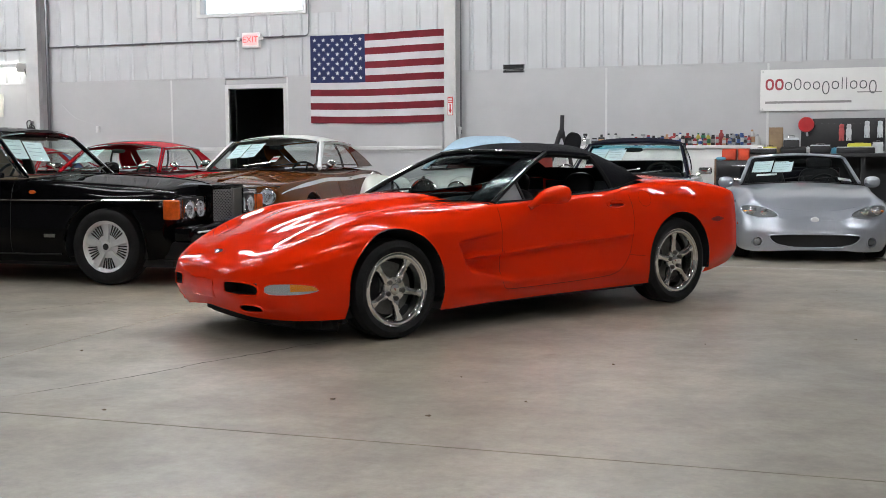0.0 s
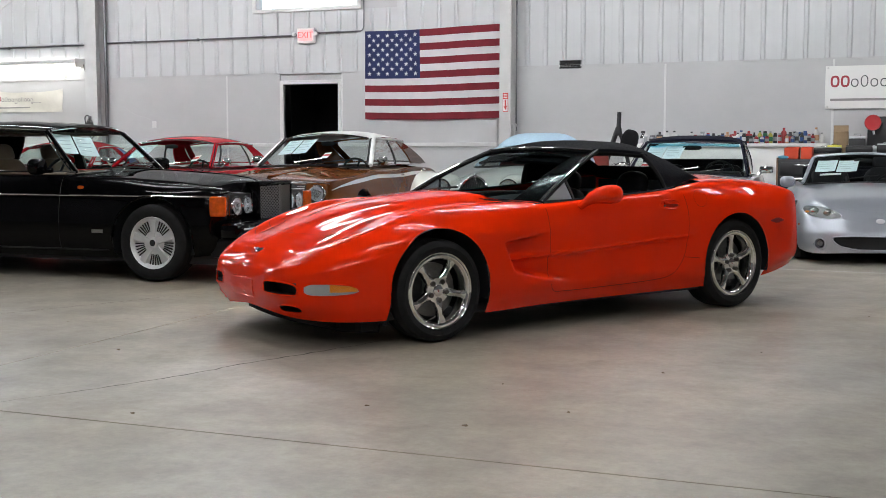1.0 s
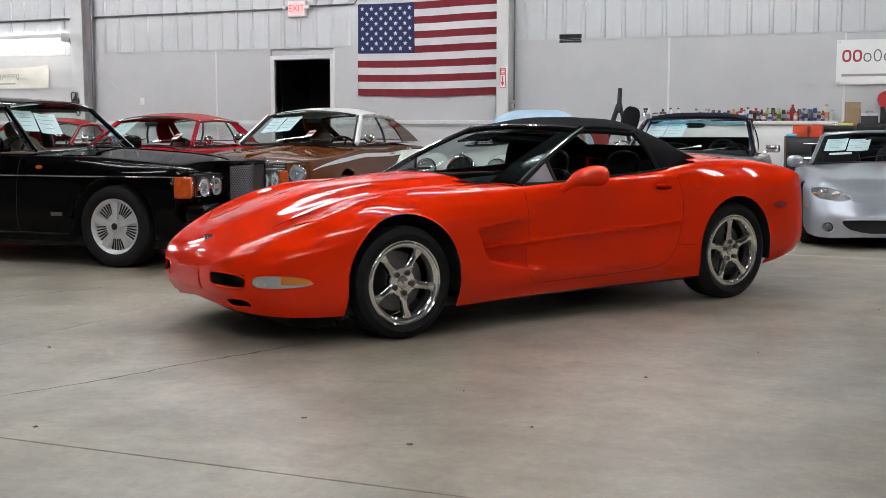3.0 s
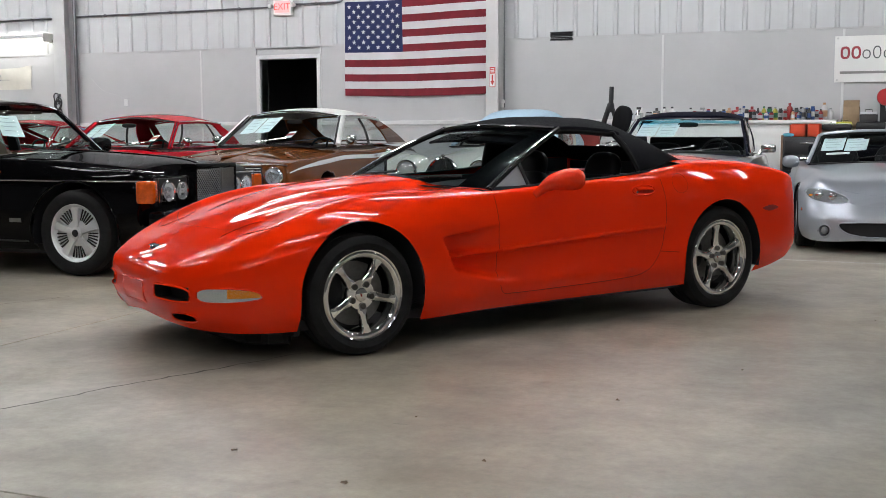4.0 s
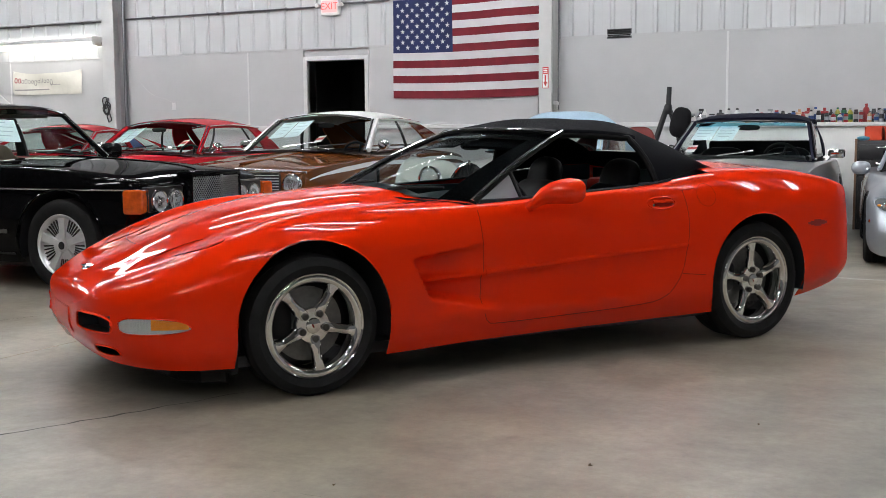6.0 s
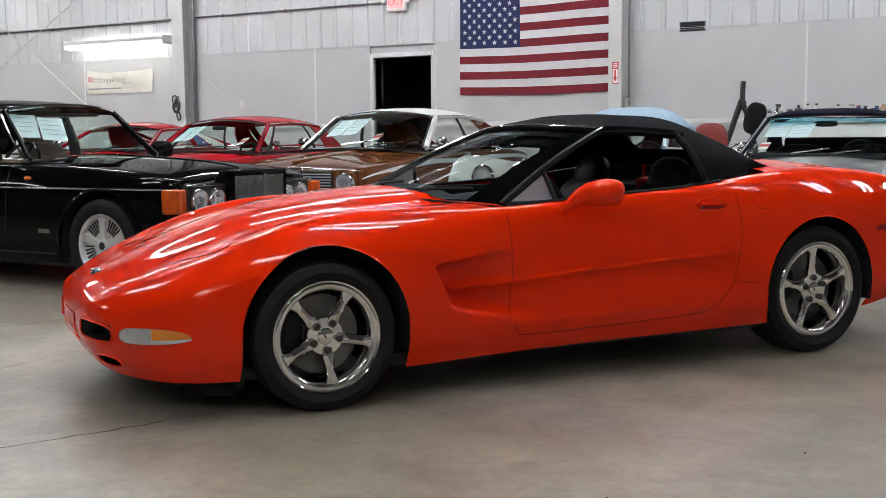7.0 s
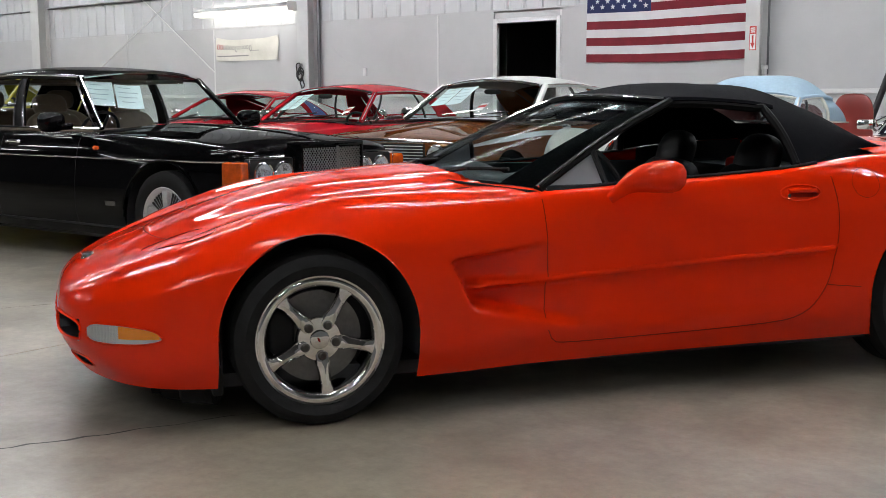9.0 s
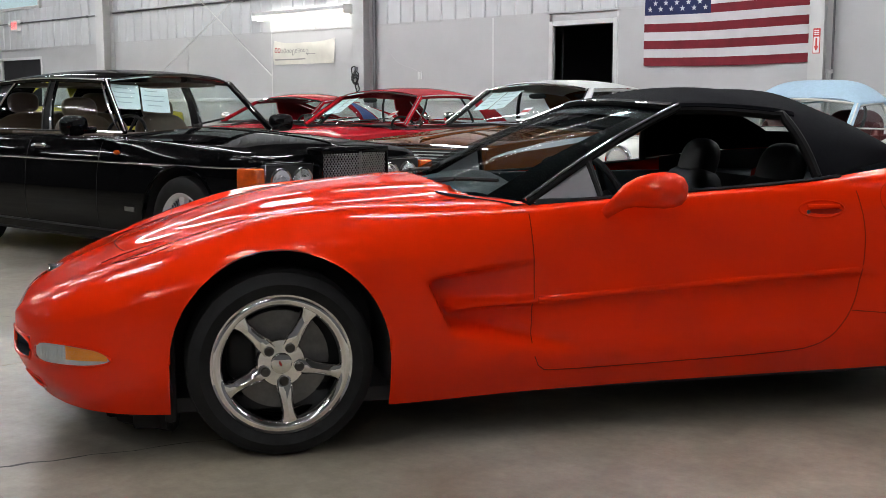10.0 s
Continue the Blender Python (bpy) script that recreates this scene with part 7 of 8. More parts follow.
i_shell = Shell(
    plan=[(0.737, 0.0008), (0.735, 0.12), (0.73, 0.30), (0.70, 0.46), (0.62, 0.64), (0.5, 0.75), (0.3, 0.81), (0, 0.835), (-1.1, 0.83), (-2.27, 0.835), (-2.8, 0.79), (-3.1, 0.66), (-3.2, 0.4)],
    bottom=[(0.737, 0.135), (0.735, 0.132), (0.6, 0.11), (0.3, 0.13), (-0.5, 0.15), (-2.0, 0.18), (-2.8, 0.22), (-3.2, 0.34)],
    shoulder=[(0.737, 0.44), (0.70, 0.5), (0.62, 0.575), (0.5, 0.63), (0.2, 0.715), (-0.3, 0.765), (-0.9, 0.775), (-2.0, 0.79), (-2.6, 0.78), (-3.2, 0.62)],
    centre=[(0.737, 0.49), (0.70, 0.545), (0.62, 0.595), (0.5, 0.645), (0.2, 0.725), (-0.3, 0.79), (-0.8, 0.825), (-2.2, 0.85), (-2.8, 0.82), (-3.2, 0.66)],
    crown=[(0.737, 0.01), (0.72, 0.05), (0.5, 0.17), (0, 0.2), (-0.9, 0.1), (-2.0, 0.1), (-2.4, 0.18), (-3.2, 0.1)], mid=0.38, valley=[(-9, 0), (-0.8, 0), (-0.2, 0.015), (0.5, 0.012), (0.75, 0), (9, 0)], step=0.014, sub=[6, 12, 10, 7, 6, 5, 5, 5], tuck=0.05, upper_in=0.02, lean=i_lean)


def i_front(y, z, out=0.0):
    lo, hi = 0.2, 0.735
    a = abs(y)
    for _ in range(26):
        mid = (lo + hi) / 2
        if i_shell.side_y(mid, z) > a:
            lo = mid
        else:
            hi = mid
    p = i_shell.on_side(min(lo, 0.73), z, out)
    return (p[0], math.copysign(p[1], y), p[2])


EYE_GREY = mat("lamp_shell_grey", (0.13, 0.133, 0.137), 0.25, bump=0.2, bump_scale=90)
MOUTH = rounded([(-0.44, 0.302), (0.44, 0.302), (0.468, 0.27), (0.44, 0.225), (0.35, 0.175), (0.0, 0.155), (-0.35, 0.175), (-0.44, 0.225), (-0.468, 0.27)], 2, True)
EYE = rounded([(0.36, 0.495), (0.41, 0.545), (0.55, 0.594), (0.71, 0.6), (0.755, 0.565), (0.71, 0.5), (0.56, 0.466), (0.41, 0.472)], 2, True)
FOGI = (0.585, 0.215, 0.055)


def i_keep(x, y, z, j):
    if x > 0.5 and j < 5 and in_poly(y, z, MOUTH):
        return None
    if x > 0.3 and j < 5 and math.hypot(abs(y) - FOGI[0], z - FOGI[1]) < FOGI[2]:
        return None
    if j > 5.3 and -2.15 < x < -0.82:
        return None
    if j > 5.2 and x > -0.8:
        return "hood"
    if j < 5 and -1.75 < x < -0.85 and z > 0.27:
        return "door@L" if y > 0 else "door@R"
    return "front_bumper" if x > 0.35 else "body"


i_shell.parts(mi, {"body": SILVER}, ((0.0, 0.3, 0.335), (-2.27, 0.3, 0.335)), i_keep)
part("mouth_hollow", box(0.42, 0.66, -0.47, 0.47, 0.155, 0.32), DARK, mi, smooth=False)
part("mouth_lip", tube([i_front(a, b, 0.002) for a, b in MOUTH], 0.008, 6, closed=True), SILVER, mi)
part("hood_gap", strip([i_shell.on_top(0.7 - 0.1 * (y / 0.42) ** 2, y, 0.003) for y in np.linspace(-0.42, 0.42, 41)], 0.009), DARK_GAP, mi, smooth=False)
part("nose_badge", turned(blob(0, 0, 0, 0.006, 0.045, 0.028, 2, 16, 8), Matrix.Translation((0.738 + i_lean(0.737, 0.455), 0, 0.455)) @ pose(0, 0, 0, 0, -25, 0)), ALLOY, mi)
for s in (1, -1):
    eye = part("headlamp", patch(0.34, 0.77, 0.46, 0.607, lambda a, b: i_front(a * s, b, 0.003), 50, 22, inside=lambda a, b: in_poly(a, b, EYE)), EYE_GREY, mi, "clear almond headlamp with twin bowls")
    for y, z, r in ((0.51, 0.526, 0.042), (0.63, 0.537, 0.052)):
        p = i_front(y * s, z, 0.006)
        part("bowl", turned(blob(0, 0, 0, r, r, r * 0.9, 2, 16, 10), Matrix.Translation(p) @ Matrix.Scale(0.4, 4, (1, 0, 0))), CHROME, eye)
    part("lens", patch(0.34, 0.77, 0.46, 0.607, lambda a, b: i_front(a * s, b, 0.024), 40, 18, inside=lambda a, b: in_poly(a, b, EYE)), LENS, eye)
    part("lens_rim", tube([i_front(a * s, b, 0.005) for a, b in EYE], 0.004, 6, closed=True), SILVER, eye)
    part("amber_corner", turned(blob(0, 0, 0, 0.012, 0.02, 0.01, 2, 12, 8), Matrix.Translation(i_front(0.70 * s, 0.535, 0.008))), AMBER, eye)
    part("side_marker", turned(blob(0, 0, 0, 0.035, 0.008, 0.014, 3, 12, 8), Matrix.Translation(i_shell.on_side(0.42, 0.40, 0.002, s))), AMBER_DEEP, mi)
    p = i_front(FOGI[0] * s, FOGI[1], -0.012)
    fl = part("fog_lamp", turned(lathe([(0.07, 0.002), (0.064, 0.013), (0.054, 0.016), (0.045, 0.0), (0.042, -0.02), (0.07, -0.02)], 32, "X", close=True), Matrix.Translation(p) @ pose(0, 0, 0, 0, 0, 28 * s)), SILVER, mi)
    part("lens", turned(blob(0, 0, 0, 0.015, 0.036, 0.036, 2, 18, 10), Matrix.Translation(p)), EYE_GREY, fl)
    part("wheel_shadow", box(-0.3, 0.3, s * 0.5 - 0.01, s * 0.5 + 0.01, 0.14, 0.55), DARK, mi, smooth=False)
    mr = part("door_mirror", turned(blob(0, 0, 0, 0.055, 0.09, 0.066, 2.6, 20, 12), pose(-0.99, s * 0.845, 0.815, 0, 0, -12 * s)), SILVER, mi)
    part("mirror_foot", tube([(-0.96, s * 0.78, 0.79), (-0.99, s * 0.81, 0.84)], 0.025, 8), SILVER, mr)
    for x in (0.0, -2.27):
        wheel(mi, x, s * 0.72, 0.288, 0.19, 0.19, "star", 5, 20, ALLOY)
for x in (0.0, -2.27):
    liner(mi, x, 0.3, 0.335, 0.48, 0.8)
part("floor_pan", box(-3.0, 0.5, -0.66, 0.66, 0.13, 0.18), DARK, mi, smooth=False)


def i_screen(u, v):
    w = 2 * u - 1
    p = mixv((-0.86, 0.68, 0.80), (-1.22, 0.565, 1.105), v)
    return (p[0] + 0.13 * (1 - w * w) * (1 - 0.4 * v), p[1] * w * (1 - 0.04 * v * w * w), p[2] + 0.035 * v * (1 - w * w) + 0.03 * (1 - v) * (1 - w * w))


part("windscreen", grid(i_screen, 28, 10), SCREEN, mi)
fr = [i_screen(0, v) for v in np.linspace(0, 0.94, 9)] + [i_screen(u, 1.0) for u in np.linspace(0.04, 0.96, 21)] + [i_screen(1, v) for v in np.linspace(0.94, 0, 9)]
part("screen_frame", tube(fr, 0.024, 10, flat=0.85), SILVER, mi)
part("frame_seal", tube([(p[0] + 0.008, p[1] * 0.965, p[2] - 0.014) for p in fr], 0.016, 8), BLACK_PLASTIC, mi)
part("cowl", grid(lambda u, v: (lambda p: (p[0] + 0.08 - 0.12 * v, p[1], p[2] - 0.006))(i_screen(u, 0)), 20, 3, thick=0.01), BLACK_PLASTIC, mi)
wipers(mi, i_screen, BLACK_PLASTIC)
part("rear_bulkhead", box(-2.06, -1.98, -0.62, 0.62, 0.4, 0.98, 0.03), CANVAS, mi)
cabin(mi, -0.98, -1.6, 0.34, 0.42, 0.8, BLACK_PLASTIC, LEATHER, None, 0.62, True)
part("lowered_top", turned(blob(0, 0, 0, 0.22, 0.62, 0.09, 3, 28, 12), pose(-2.08, 0, 0.86)), CANVAS, mi, "folded black cloth top")
screen_sheets(mi, i_screen, 0.065, 0.475, 0.86, 0.44)
part("sticker", grid(lambda u, v: (lambda p: (p[0] - 0.01, p[1], p[2]))(i_screen(0.12 + 0.18 * u, 0.24 + 0.07 * v)), 4, 1), SIGN_W, mi, smooth=False)
part("sticker", grid(lambda u, v: (lambda p: (p[0] - 0.01, p[1], p[2]))(i_screen(0.83 + 0.11 * u, 0.08 + 0.1 * v - 0.04 * u)), 4, 1), SIGN_W, mi, smooth=False)
part("interior_mirror", blob(-1.1, 0.0, 1.06, 0.012, 0.1, 0.028, 3), BLACK_PLASTIC, mi)

# ---- workbench side and loose things ----
WHITE_BOARD = mat("white_board", (0.68, 0.68, 0.67), 0.45, var=0.06, scale=4)
WOOD_SIDE = mat("brown_wood", (0.16, 0.085, 0.045), 0.5, var=0.3, scale=9)
TOOL_BLACK = mat("tool_black", (0.012, 0.012, 0.014), 0.5, var=0.2, scale=12)
ORANGE_RED = mat("orange_red_plastic", (0.6, 0.06, 0.02), 0.4, var=0.08, scale=8)
CARD = mat("cardboard", (0.27, 0.19, 0.115), 0.85, var=0.15, scale=10)
RED_STEEL = mat("red_enamel", (0.45, 0.02, 0.025), 0.3, coat=0.4, var=0.06, scale=8)
YELLOW = mat("yellow_plastic", (0.62, 0.6, 0.06), 0.45)
PALE = mat("pale_cloth", (0.6, 0.62, 0.64), 0.8, var=0.1, scale=12)
PINK = mat("pink_red_cloth", (0.5, 0.1, 0.1), 0.8, var=0.15, scale=12)
CYAN_PL = mat("light_blue_plastic", (0.1, 0.35, 0.5), 0.4)

shelf = thing("wall_shelf", "long white wall ledge with boarded front, loaded with bottles", "shelf", pose(0, 0, 0))
part("top_board", box(-2.35, 0.62, 16.55, 16.99, 1.235, 1.285, 0.006), WHITE_BOARD, shelf)
part("front_board", box(-2.33, 0.6, 16.6, 16.63, 0.0, 1.235, 0.004), WHITE_BOARD, shelf)
for x in (-2.33, -0.85, 0.57):
    part("upright", box(x - 0.02, x + 0.03, 16.63, 16.98, 0.0, 1.235, 0.003, 1), WHITE_BOARD, shelf)


BOTTLE_COLOURS = {
    "white": (0.5, 0.5, 0.5), "black": (0.02, 0.02, 0.022), "red": (0.28, 0.018, 0.02), "grey": (0.25, 0.26, 0.27), "tan": (0.42, 0.24, 0.13), "green": (0.02, 0.13, 0.06),
    "yellow": (0.35, 0.33, 0.05), "blue": (0.02, 0.06, 0.2), "chrome": None}
BM = {k: (mat("bottle_" + k, c, 0.3, coat=0.3) if c else CHROME) for k, c in BOTTLE_COLOURS.items()}


def bottle(x, y, z, h, r, colour, cap="black", kind="round", lab="white"):
    b = thing("bottle", "%s plastic bottle on the wall ledge" % colour if colour != "chrome" else "shiny metal can on the wall ledge", "bottle", pose(x, y, z), group="bottles on the ledge")
    if kind == "round":
        part("bottle_body", lathe([(r * 0.9, 0), (r, 0.01), (r, h * 0.62), (r * 0.85, h * 0.74), (r * 0.4, h * 0.84), (r * 0.36, h * 0.9)], 18, "Z"), BM[colour], b)
        part("label_band", lathe([(r * 1.01, h * 0.18), (r * 1.015, h * 0.2), (r * 1.015, h * 0.52), (r * 1.01, h * 0.54)], 18, "Z"), BM[lab], b)
        part("cap", lathe([(r * 0.45, h * 0.88), (r * 0.45, h * 0.99), (r * 0.4, h)], 14, "Z"), BM[cap], b)
    elif kind == "spray":
        part("bottle_body", lathe([(r * 0.9, 0), (r, 0.01), (r, h * 0.45), (r * 0.6, h * 0.62), (r * 0.3, h * 0.74), (r * 0.3, h * 0.8)], 18, "Z"), BM[colour], b)
        part("label_band", lathe([(r * 1.01, h * 0.1), (r * 1.015, h * 0.12), (r * 1.015, h * 0.38), (r * 1.01, h * 0.4)], 18, "Z"), BM[lab], b)
        t = part("trigger", box(-0.02, 0.05, -0.012, 0.012, h * 0.8, h * 0.97, 0.008), BM[cap], b)
        part("lever", turned(box(-0.006, 0.006, -0.01, 0.01, -0.05, 0.0), pose(0.035, 0, h * 0.84, 0, 20, 0)), BM[cap], t)
    elif kind == "can":
        part("bottle_body", lathe([(r, 0), (r, h * 0.82), (r * 0.8, h * 0.87)], 18, "Z"), BM[colour], b)
        part("label_band", lathe([(r * 1.01, h * 0.25), (r * 1.015, h * 0.27), (r * 1.015, h * 0.6), (r * 1.01, h * 0.62)], 18, "Z"), BM[lab], b)
        part("cap", lathe([(r * 0.8, h * 0.86), (r * 0.8, h), (r * 0.74, h * 1.01)], 16, "Z"), BM[cap], b)
    else:
        part("bottle_body", box(-r, r, -r * 0.7, r * 0.7, 0, h * 0.78, 0.018), BM[colour], b)
        part("label_band", box(-r * 0.8, r * 0.8, -r * 0.72, -r * 0.7, h * 0.15, h * 0.6), BM[lab], b, smooth=False)
        part("cap", lathe([(r * 0.4, h * 0.77), (r * 0.4, h * 0.98), (r * 0.34, h)], 14, "Z"), BM[cap], b)
    return b


for x, h, r, colour, cap, kind, lab in (
        (-2.19, 0.17, 0.045, "chrome", "grey", "can", "white"), (-2.09, 0.26, 0.045, "chrome", "black", "spray", "white"), (-2.03, 0.24, 0.04, "white", "white", "jug", "grey"),
        (-1.93, 0.16, 0.06, "grey", "black", "can", "black"), (-1.82, 0.23, 0.06, "black", "black", "jug", "tan"), (-1.71, 0.25, 0.045, "white", "black", "round", "grey"),
        (-1.60, 0.25, 0.048, "white", "black", "round", "tan"), (-1.34, 0.23, 0.045, "white", "black", "round", "yellow"), (-1.19, 0.24, 0.04, "white", "grey", "spray", "black"),
        (-0.92, 0.16, 0.055, "grey", "black", "can", "blue"), (-0.81, 0.22, 0.06, "tan", "tan", "jug", "white"), (-0.70, 0.24, 0.06, "red", "red", "jug", "white"), (-0.61, 0.25, 0.05, "white", "blue", "round", "blue"),
        (-0.50, 0.24, 0.062, "red", "red", "jug", "black"), (-0.42, 0.21, 0.035, "black", "black", "round", "white"), (-0.34, 0.24, 0.04, "yellow", "green", "round", "green"), (-0.265, 0.23, 0.04, "green", "black", "can", "blue"),
        (-0.19, 0.23, 0.042, "yellow", "grey", "round", "green"), (-0.12, 0.2, 0.035, "black", "black", "can", "grey"), (0.0, 0.34, 0.05, "red", "red", "round", "red"), (0.09, 0.21, 0.034, "black", "black", "can", "red"),
        (0.155, 0.22, 0.034, "grey", "black", "can", "blue"), (0.22, 0.21, 0.034, "black", "blue", "can", "white"), (0.30, 0.23, 0.038, "blue", "blue", "can", "white"), (0.45, 0.3, 0.05, "white", "tan", "round", "tan"), (0.53, 0.2, 0.045, "white", "grey", "round", "white")):
    bottle(x, 16.76, 1.285, min(0.23, h * 0.78), r * 0.85, colour, cap, kind, lab)
rnd = random.Random(11)
for x in (-1.52, -1.45, -1.27, -1.08, -1.0, -0.87, -0.75, -0.65, -0.56, -0.46, -0.38, -0.3, -0.23, -0.05, 0.05, 0.13, 0.19, 0.26, 0.36, 0.41):
    bottle(x, 16.67, 1.285, rnd.uniform(0.11, 0.16), rnd.uniform(0.026, 0.034), rnd.choice(("black", "grey", "black", "red", "blue", "tan", "white")), rnd.choice(("black", "grey", "red")), rnd.choice(("can", "round")), rnd.choice(("black", "grey", "blue", "white")))

# tool chest with a wooden side, a red tray on it
chest = thing("tool_chest", "dark tool chest with a brown wooden side panel", "cabinet", pose(0.2, 16.1, 0))
part("chest_body", box(-0.2, 0.5, -0.25, 0.3, 0.0, 1.06, 0.01), TOOL_BLACK, chest)
part("side_panel", box(-0.225, -0.2, -0.26, 0.31, 0.0, 1.08, 0.004), WOOD_SIDE, chest)
for i in range(5):
    d = part("drawer", box(-0.18, 0.48, -0.265, -0.25, 0.08 + i * 0.19, 0.25 + i * 0.19, 0.006), TOOL_BLACK, chest)
    part("drawer_handle", tube([(0.02, -0.275, 0.22 + i * 0.19), (0.28, -0.275, 0.22 + i * 0.19)], 0.007, 6), CHROME, d)
tray = thing("plastic_tray", "orange-red plastic tray on the tool chest", "tray", pose(0.25, 16.1, 1.06))
for x0, x1, n in ((-0.18, 0.02, "bin"), (0.04, 0.2, "bin")):
    bm = bmesh.new()
    for b in ((x0, x1, -0.15, 0.15, 0.0, 0.01), (x0, x1, -0.15, -0.14, 0.0, 0.16), (x0, x1, 0.14, 0.15, 0.0, 0.17), (x0, x0 + 0.01, -0.15, 0.15, 0.0, 0.16), (x1 - 0.01, x1, -0.15, 0.15, 0.0, 0.16)):
        box(*b, bm=bm)
    part(n, bm, ORANGE_RED, tray, smooth=False)
tagged(part("rag", blob(0.06, 15.98, 1.085, 0.08, 0.06, 0.028, 2.3, 16, 8), CYAN_PL), "crumpled light blue rag on the tool chest", "rag")

# dark workbench with pegboard
bench = thing("workbench", "dark workbench crowded with tools beneath the banner", "workbench", pose(0, 0, 0))
part("worktop", box(0.66, 3.4, 16.2, 16.98, 1.1, 1.15, 0.006), TOOL_BLACK, bench)
for x in (0.7, 2.0, 3.34):
    part("leg", box(x - 0.03, x + 0.03, 16.24, 16.3, 0, 1.1), TOOL_BLACK, bench, smooth=False)
part("back_panel", box(0.68, 3.38, 16.9, 16.94, 0.05, 1.1), TOOL_BLACK, bench, smooth=False)
part("lower_shelf", box(0.7, 3.36, 16.25, 16.9, 0.4, 0.43), TOOL_BLACK, bench, smooth=False)
peg = thing("pegboard", "black pegboard with hanging gloves and tools", "pegboard", pose(0, 0, 0))
part("board", box(1.15, 2.32, 16.93, 16.97, 1.18, 1.67, 0.004), TOOL_BLACK, peg)
for i in range(11):
    part("hook", tube([(1.35 + i * 0.09, 16.93, 1.6), (1.35 + i * 0.09, 16.89, 1.59)], 0.004, 5), CHROME, peg)
for x, z, m, n in ((1.72, 1.46, PINK, "red work glove"), (1.82, 1.46, PALE, "pale work glove"), (2.07, 1.5, PALE, "pale work glove"), (2.25, 1.5, PALE, "pale work glove")):
    g = thing("glove", n + " hanging on the pegboard", "glove", pose(x, 16.89, z), group="hanging gloves")
    part("palm", blob(0, 0, 0.0, 0.04, 0.018, 0.08, 2.6, 16, 10), m, g)
    part("cuff", blob(0, 0, 0.09, 0.034, 0.016, 0.035, 3, 14, 8), m, g)
    for i in range(4):
        part("finger", tube([(-0.028 + i * 0.019, 0, -0.06), (-0.03 + i * 0.02, 0, -0.12)], 0.009, 6), m, g)
reel = thing("hose_reel", "round red enamel hose reel on the wall", "hose reel", pose(1.22, 16.86, 1.58))
part("drum", lathe([(0.03, 0.05), (0.11, 0.05), (0.115, 0.03), (0.115, -0.04), (0.105, -0.055), (0.06, -0.05), (0.03, -0.055)], 32), RED_STEEL, reel)
part("bracket", box(-0.04, 0.04, 0.05, 0.12, -0.06, 0.06), TOOL_BLACK, reel, smooth=False)
part("hose_end", tube([(0.01, -0.02, -0.11), (0.02, -0.02, -0.17)], 0.016, 8), PALE, reel)
cb = thing("cardboard_box", "open brown cardboard box on the workbench", "box", pose(0.8, 16.62, 1.15))
part("carton", box(-0.1, 0.1, -0.1, 0.1, 0, 0.3, 0.004, 1), CARD, cb)
part("flap", turned(box(-0.1, 0.1, -0.002, 0.002, 0, 0.09), pose(0, -0.1, 0.3, -15)), CARD, cb)
for name, label, x, z, dims, m in (
        ("tool_case", "black plastic tool case on the workbench", 0.62, 1.15, (0.2, 0.14, 0.07), TOOL_BLACK), ("storage_bin", "yellow and black bin on the workbench", 0.72, 1.15, (0.1, 0.06, 0.09), YELLOW),
        ("radio", "small grey radio on the workbench", 1.02, 1.15, (0.11, 0.08, 0.2), TOOL_BLACK), ("grinder", "dark bench grinder on the workbench", 1.05, 1.15, (0.18, 0.1, 0.09), TOOL_BLACK),
        ("tool_case", "dark grey tool case on the workbench", 1.42, 1.15, (0.14, 0.12, 0.11), TOOL_BLACK), ("sponge_pack", "yellow pack on the workbench", 1.95, 1.24, (0.16, 0.06, 0.05), YELLOW),
        ("tub", "light blue tub on the workbench", 1.62, 1.15, (0.05, 0.05, 0.07), CYAN_PL), ("jar", "white jar on the workbench", 1.25, 1.15, (0.035, 0.035, 0.08), PALE), ("tool_case", "black tool case on the workbench", 1.9, 1.15, (0.26, 0.12, 0.085), TOOL_BLACK), ("paper_roll", "white paper roll on the workbench", 2.2, 1.15, (0.07, 0.07, 0.14), PALE)):
    o = thing(name, label, name.split("_")[-1], pose(x, 16.45, z))
    part("case", box(-dims[0], dims[0], -dims[1], dims[1], 0, dims[2], 0.012), m, o)
    part("lid", box(-dims[0] * 0.96, dims[0] * 0.96, -dims[1] * 0.96, dims[1] * 0.96, dims[2], dims[2] * 1.16, 0.008), PALE if name in ("tool_case", "radio") else m, o)
    part("handle", tube([(-dims[0] * 0.4, 0, dims[2] * 1.1), (-dims[0] * 0.36, 0, dims[2] * 1.3), (dims[0] * 0.36, 0, dims[2] * 1.3), (dims[0] * 0.4, 0, dims[2] * 1.1)], 0.007, 6), CHROME, o)

# black stand with a padded panel, chrome parts at its foot
st = thing("equipment_stand", "black upright equipment stand with a padded panel", "stand", pose(-2.2, 15.5, 0))
part("post", tube([(0.01, 0, 1.45), (0.015, 0, 1.6), (0.02, 0, 1.73)], (0.034, 0.03), 12), TOOL_BLACK, st)
part("knuckle", blob(0.01, 0, 1.46, 0.048, 0.045, 0.07, 2.5), TOOL_BLACK, st)
part("leg", tube([(0.0, 0, 1.5), (-0.1, 0.0, 1.2), (-0.2, 0, 0.9), (-0.32, 0, 0.0)], 0.035, 10), TOOL_BLACK, st)
part("leg", tube([(0.03, 0, 1.45), (0.12, 0.1, 1.1), (0.28, 0.2, 0.0)], 0.03, 10), TOOL_BLACK, st)
part("panel", turned(blob(0, 0, 0, 0.125, 0.035, 0.19, 2.8, 28, 16), pose(0.17, -0.02, 1.29, 0, 14, 0)), LEATHER, st)
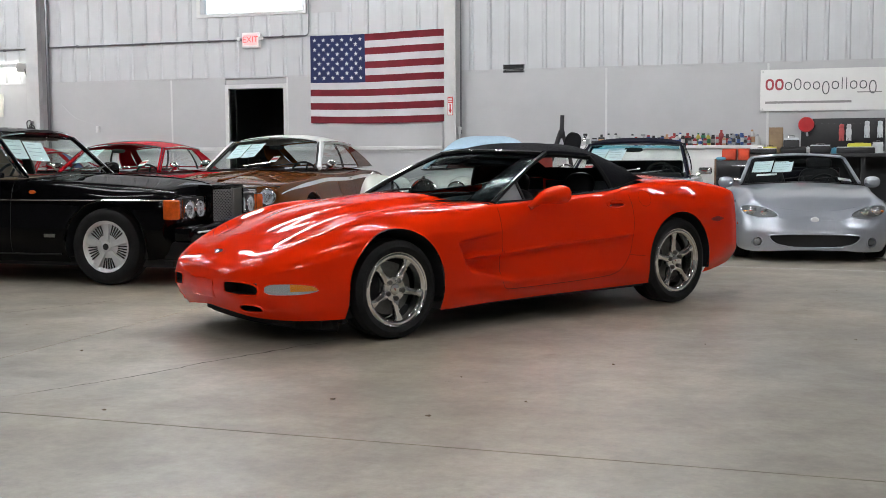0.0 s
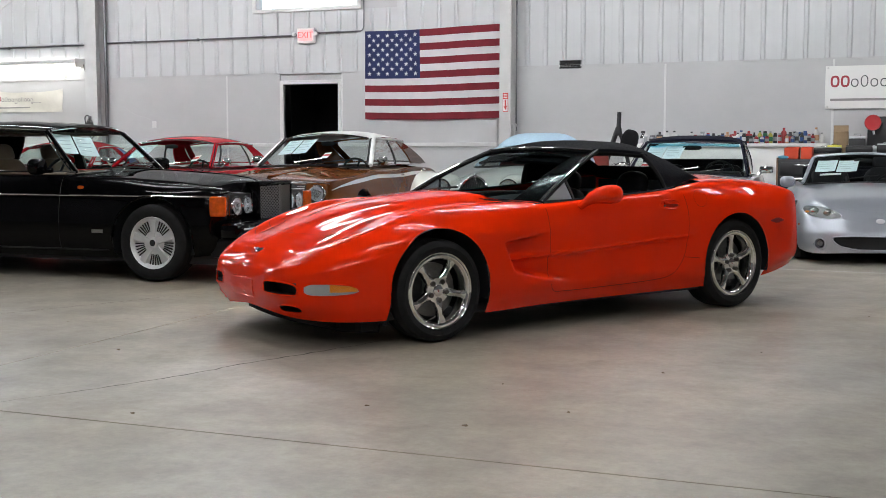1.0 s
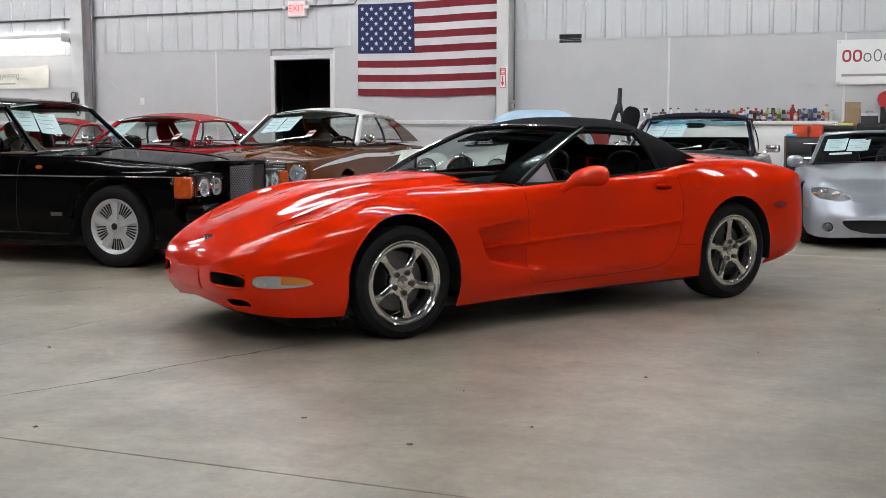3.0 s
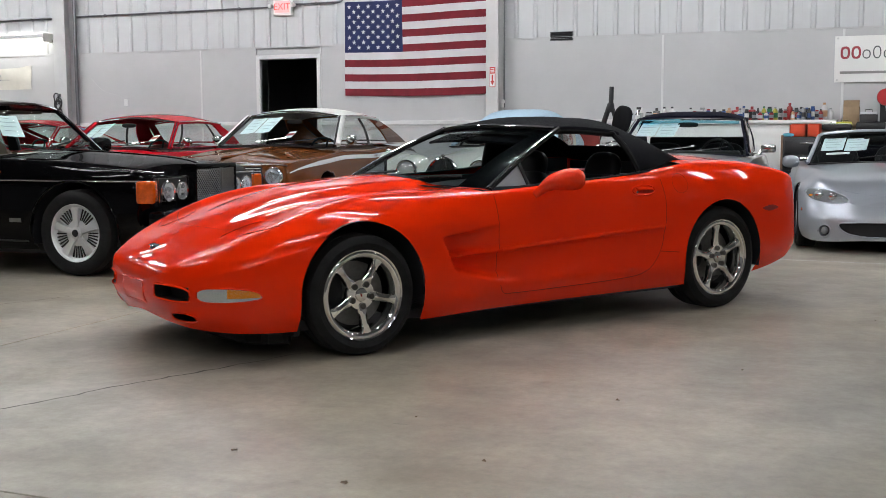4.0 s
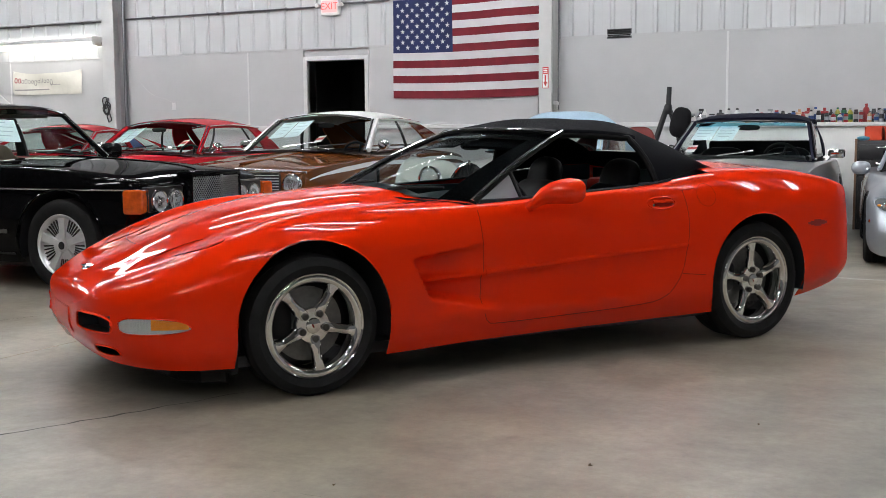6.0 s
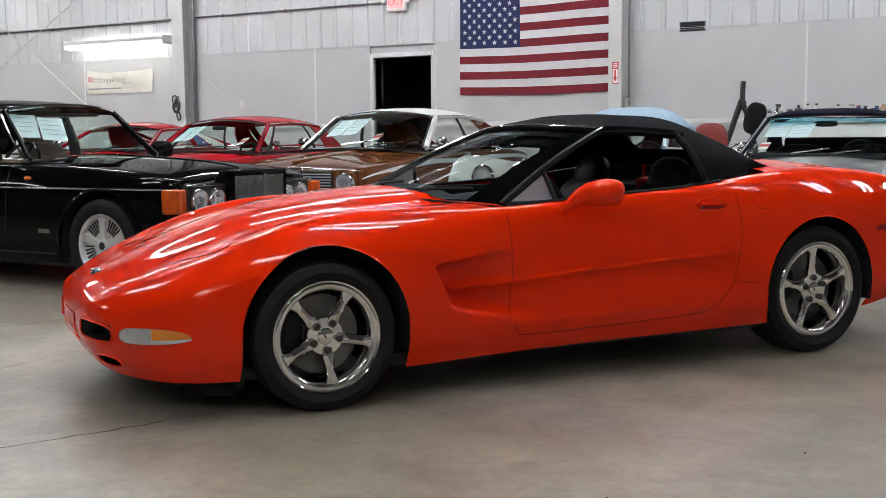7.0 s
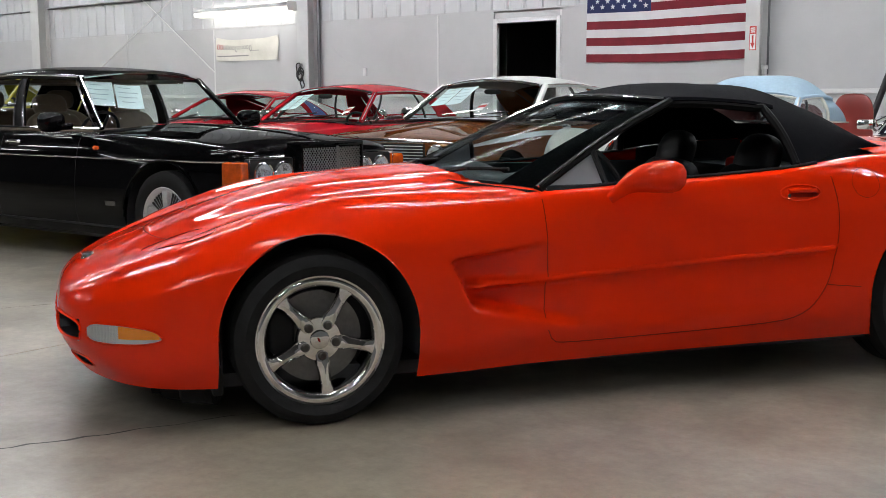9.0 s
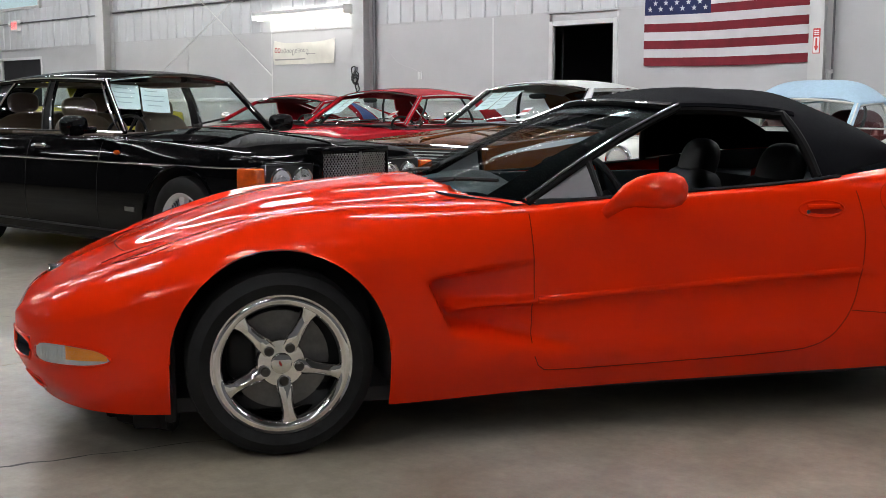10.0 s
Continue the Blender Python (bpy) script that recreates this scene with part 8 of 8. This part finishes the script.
part("panel_arm", tube([(0.02, 0, 1.42), (0.16, 0.02, 1.3)], 0.025, 8), TOOL_BLACK, st)
part("base_bar", tube([(-0.36, 0.0, 0.025), (0.32, 0.2, 0.025)], 0.025, 8), TOOL_BLACK, st)
eng = thing("engine_unit", "chrome engine unit standing on a low white stand", "engine", pose(-2.05, 15.15, 0))
part("stand", box(-0.22, 0.2, -0.2, 0.2, 0.0, 0.62, 0.01), WHITE_BOARD, eng)
part("block", blob(0.0, 0, 0.76, 0.17, 0.15, 0.15, 4), ALLOY, eng)
for i in range(3):
    part("cylinder", turned(lathe([(0.05, 0), (0.06, 0.02), (0.05, 0.04), (0.06, 0.06), (0.05, 0.08), (0.06, 0.1), (0.03, 0.12)], 16, "Z"), pose(-0.1 + i * 0.1, 0, 0.88, 0, -14 + i * 14, 0)), CHROME, eng)
part("pipe", tube(rounded([(0.1, -0.1, 0.85), (0.16, -0.16, 0.95), (0.05, -0.2, 1.02), (-0.1, -0.16, 0.95)], 2), 0.022, 8), CHROME, eng)

# red chair with a tall rounded back
ch = thing("chair", "red chair with a tall rounded shell back", "chair", pose(-2.45, 15.0, 0))
part("backrest", blob(0, 0.12, 0.92, 0.215, 0.035, 0.32, 3.2, 30, 18), mat("dull_red_shell", (0.17, 0.016, 0.012), 0.35, var=0.1, scale=6), ch)
part("seat", blob(0, -0.12, 0.5, 0.22, 0.24, 0.05, 3.5), MATS["dull_red_shell"], ch)
part("stem", tube([(0, -0.05, 0.5), (0, -0.05, 0.06)], 0.03, 10), CHROME, ch)
part("back_bar", tube([(0, 0.0, 0.48), (0, 0.14, 0.5), (0, 0.15, 0.8)], 0.02, 8), CHROME, ch)
for i in range(5):
    a = 2 * math.pi * i / 5
    part("leg", tube([(0, -0.05, 0.08), (0.26 * math.cos(a), -0.05 + 0.26 * math.sin(a), 0.025)], 0.02, 8), TOOL_BLACK, ch)
# white pipe cap by the white column
tagged(part("pipe_cap", lathe([(0.022, 1.5), (0.03, 1.505), (0.03, 1.56), (0.045, 1.57), (0.045, 1.61), (0.03, 1.62)], 16, "Z"), TRIM), "white cap on a thin wall pipe", "pipe cap").matrix_world = pose(-4.2, YW - 0.08, 0)
part("downpipe", tube([(-4.2, YW - 0.08, 0.0), (-4.2, YW - 0.08, 1.51)], 0.02), WHITE_STEEL, wall)
# leaf and grit scraps on the floor
rnd = random.Random(5)
LEAF = mat("dry_leaf", (0.13, 0.09, 0.05), 0.8, var=0.3, scale=60)
for x, y in ((-1.82, 3.59), (-2.88, 4.9), (0.67, 6.17), (-0.46, 4.78), (0.24, 5.35), (1.25, 7.9), (1.55, 6.6), (-0.9, 4.1), (-0.35, 3.9), (-3.9, 5.7), (1.5, 9.2), (0.0, 4.3)):
    l = bmesh.new()
    n = 7
    s = rnd.uniform(0.008, 0.014)
    l.faces.new([l.verts.new((x + s * rnd.uniform(0.5, 1.2) * math.cos(6.283 * i / n), y + s * rnd.uniform(0.5, 1.2) * math.sin(6.283 * i / n), 0.002 + rnd.uniform(0, 0.008))) for i in range(n)])
    bmesh.ops.solidify(l, geom=l.faces, thickness=0.001)
    tagged(part("leaf_scrap", l, LEAF, smooth=False), "tiny dry leaf scrap on the concrete", "leaf", group="floor scraps")
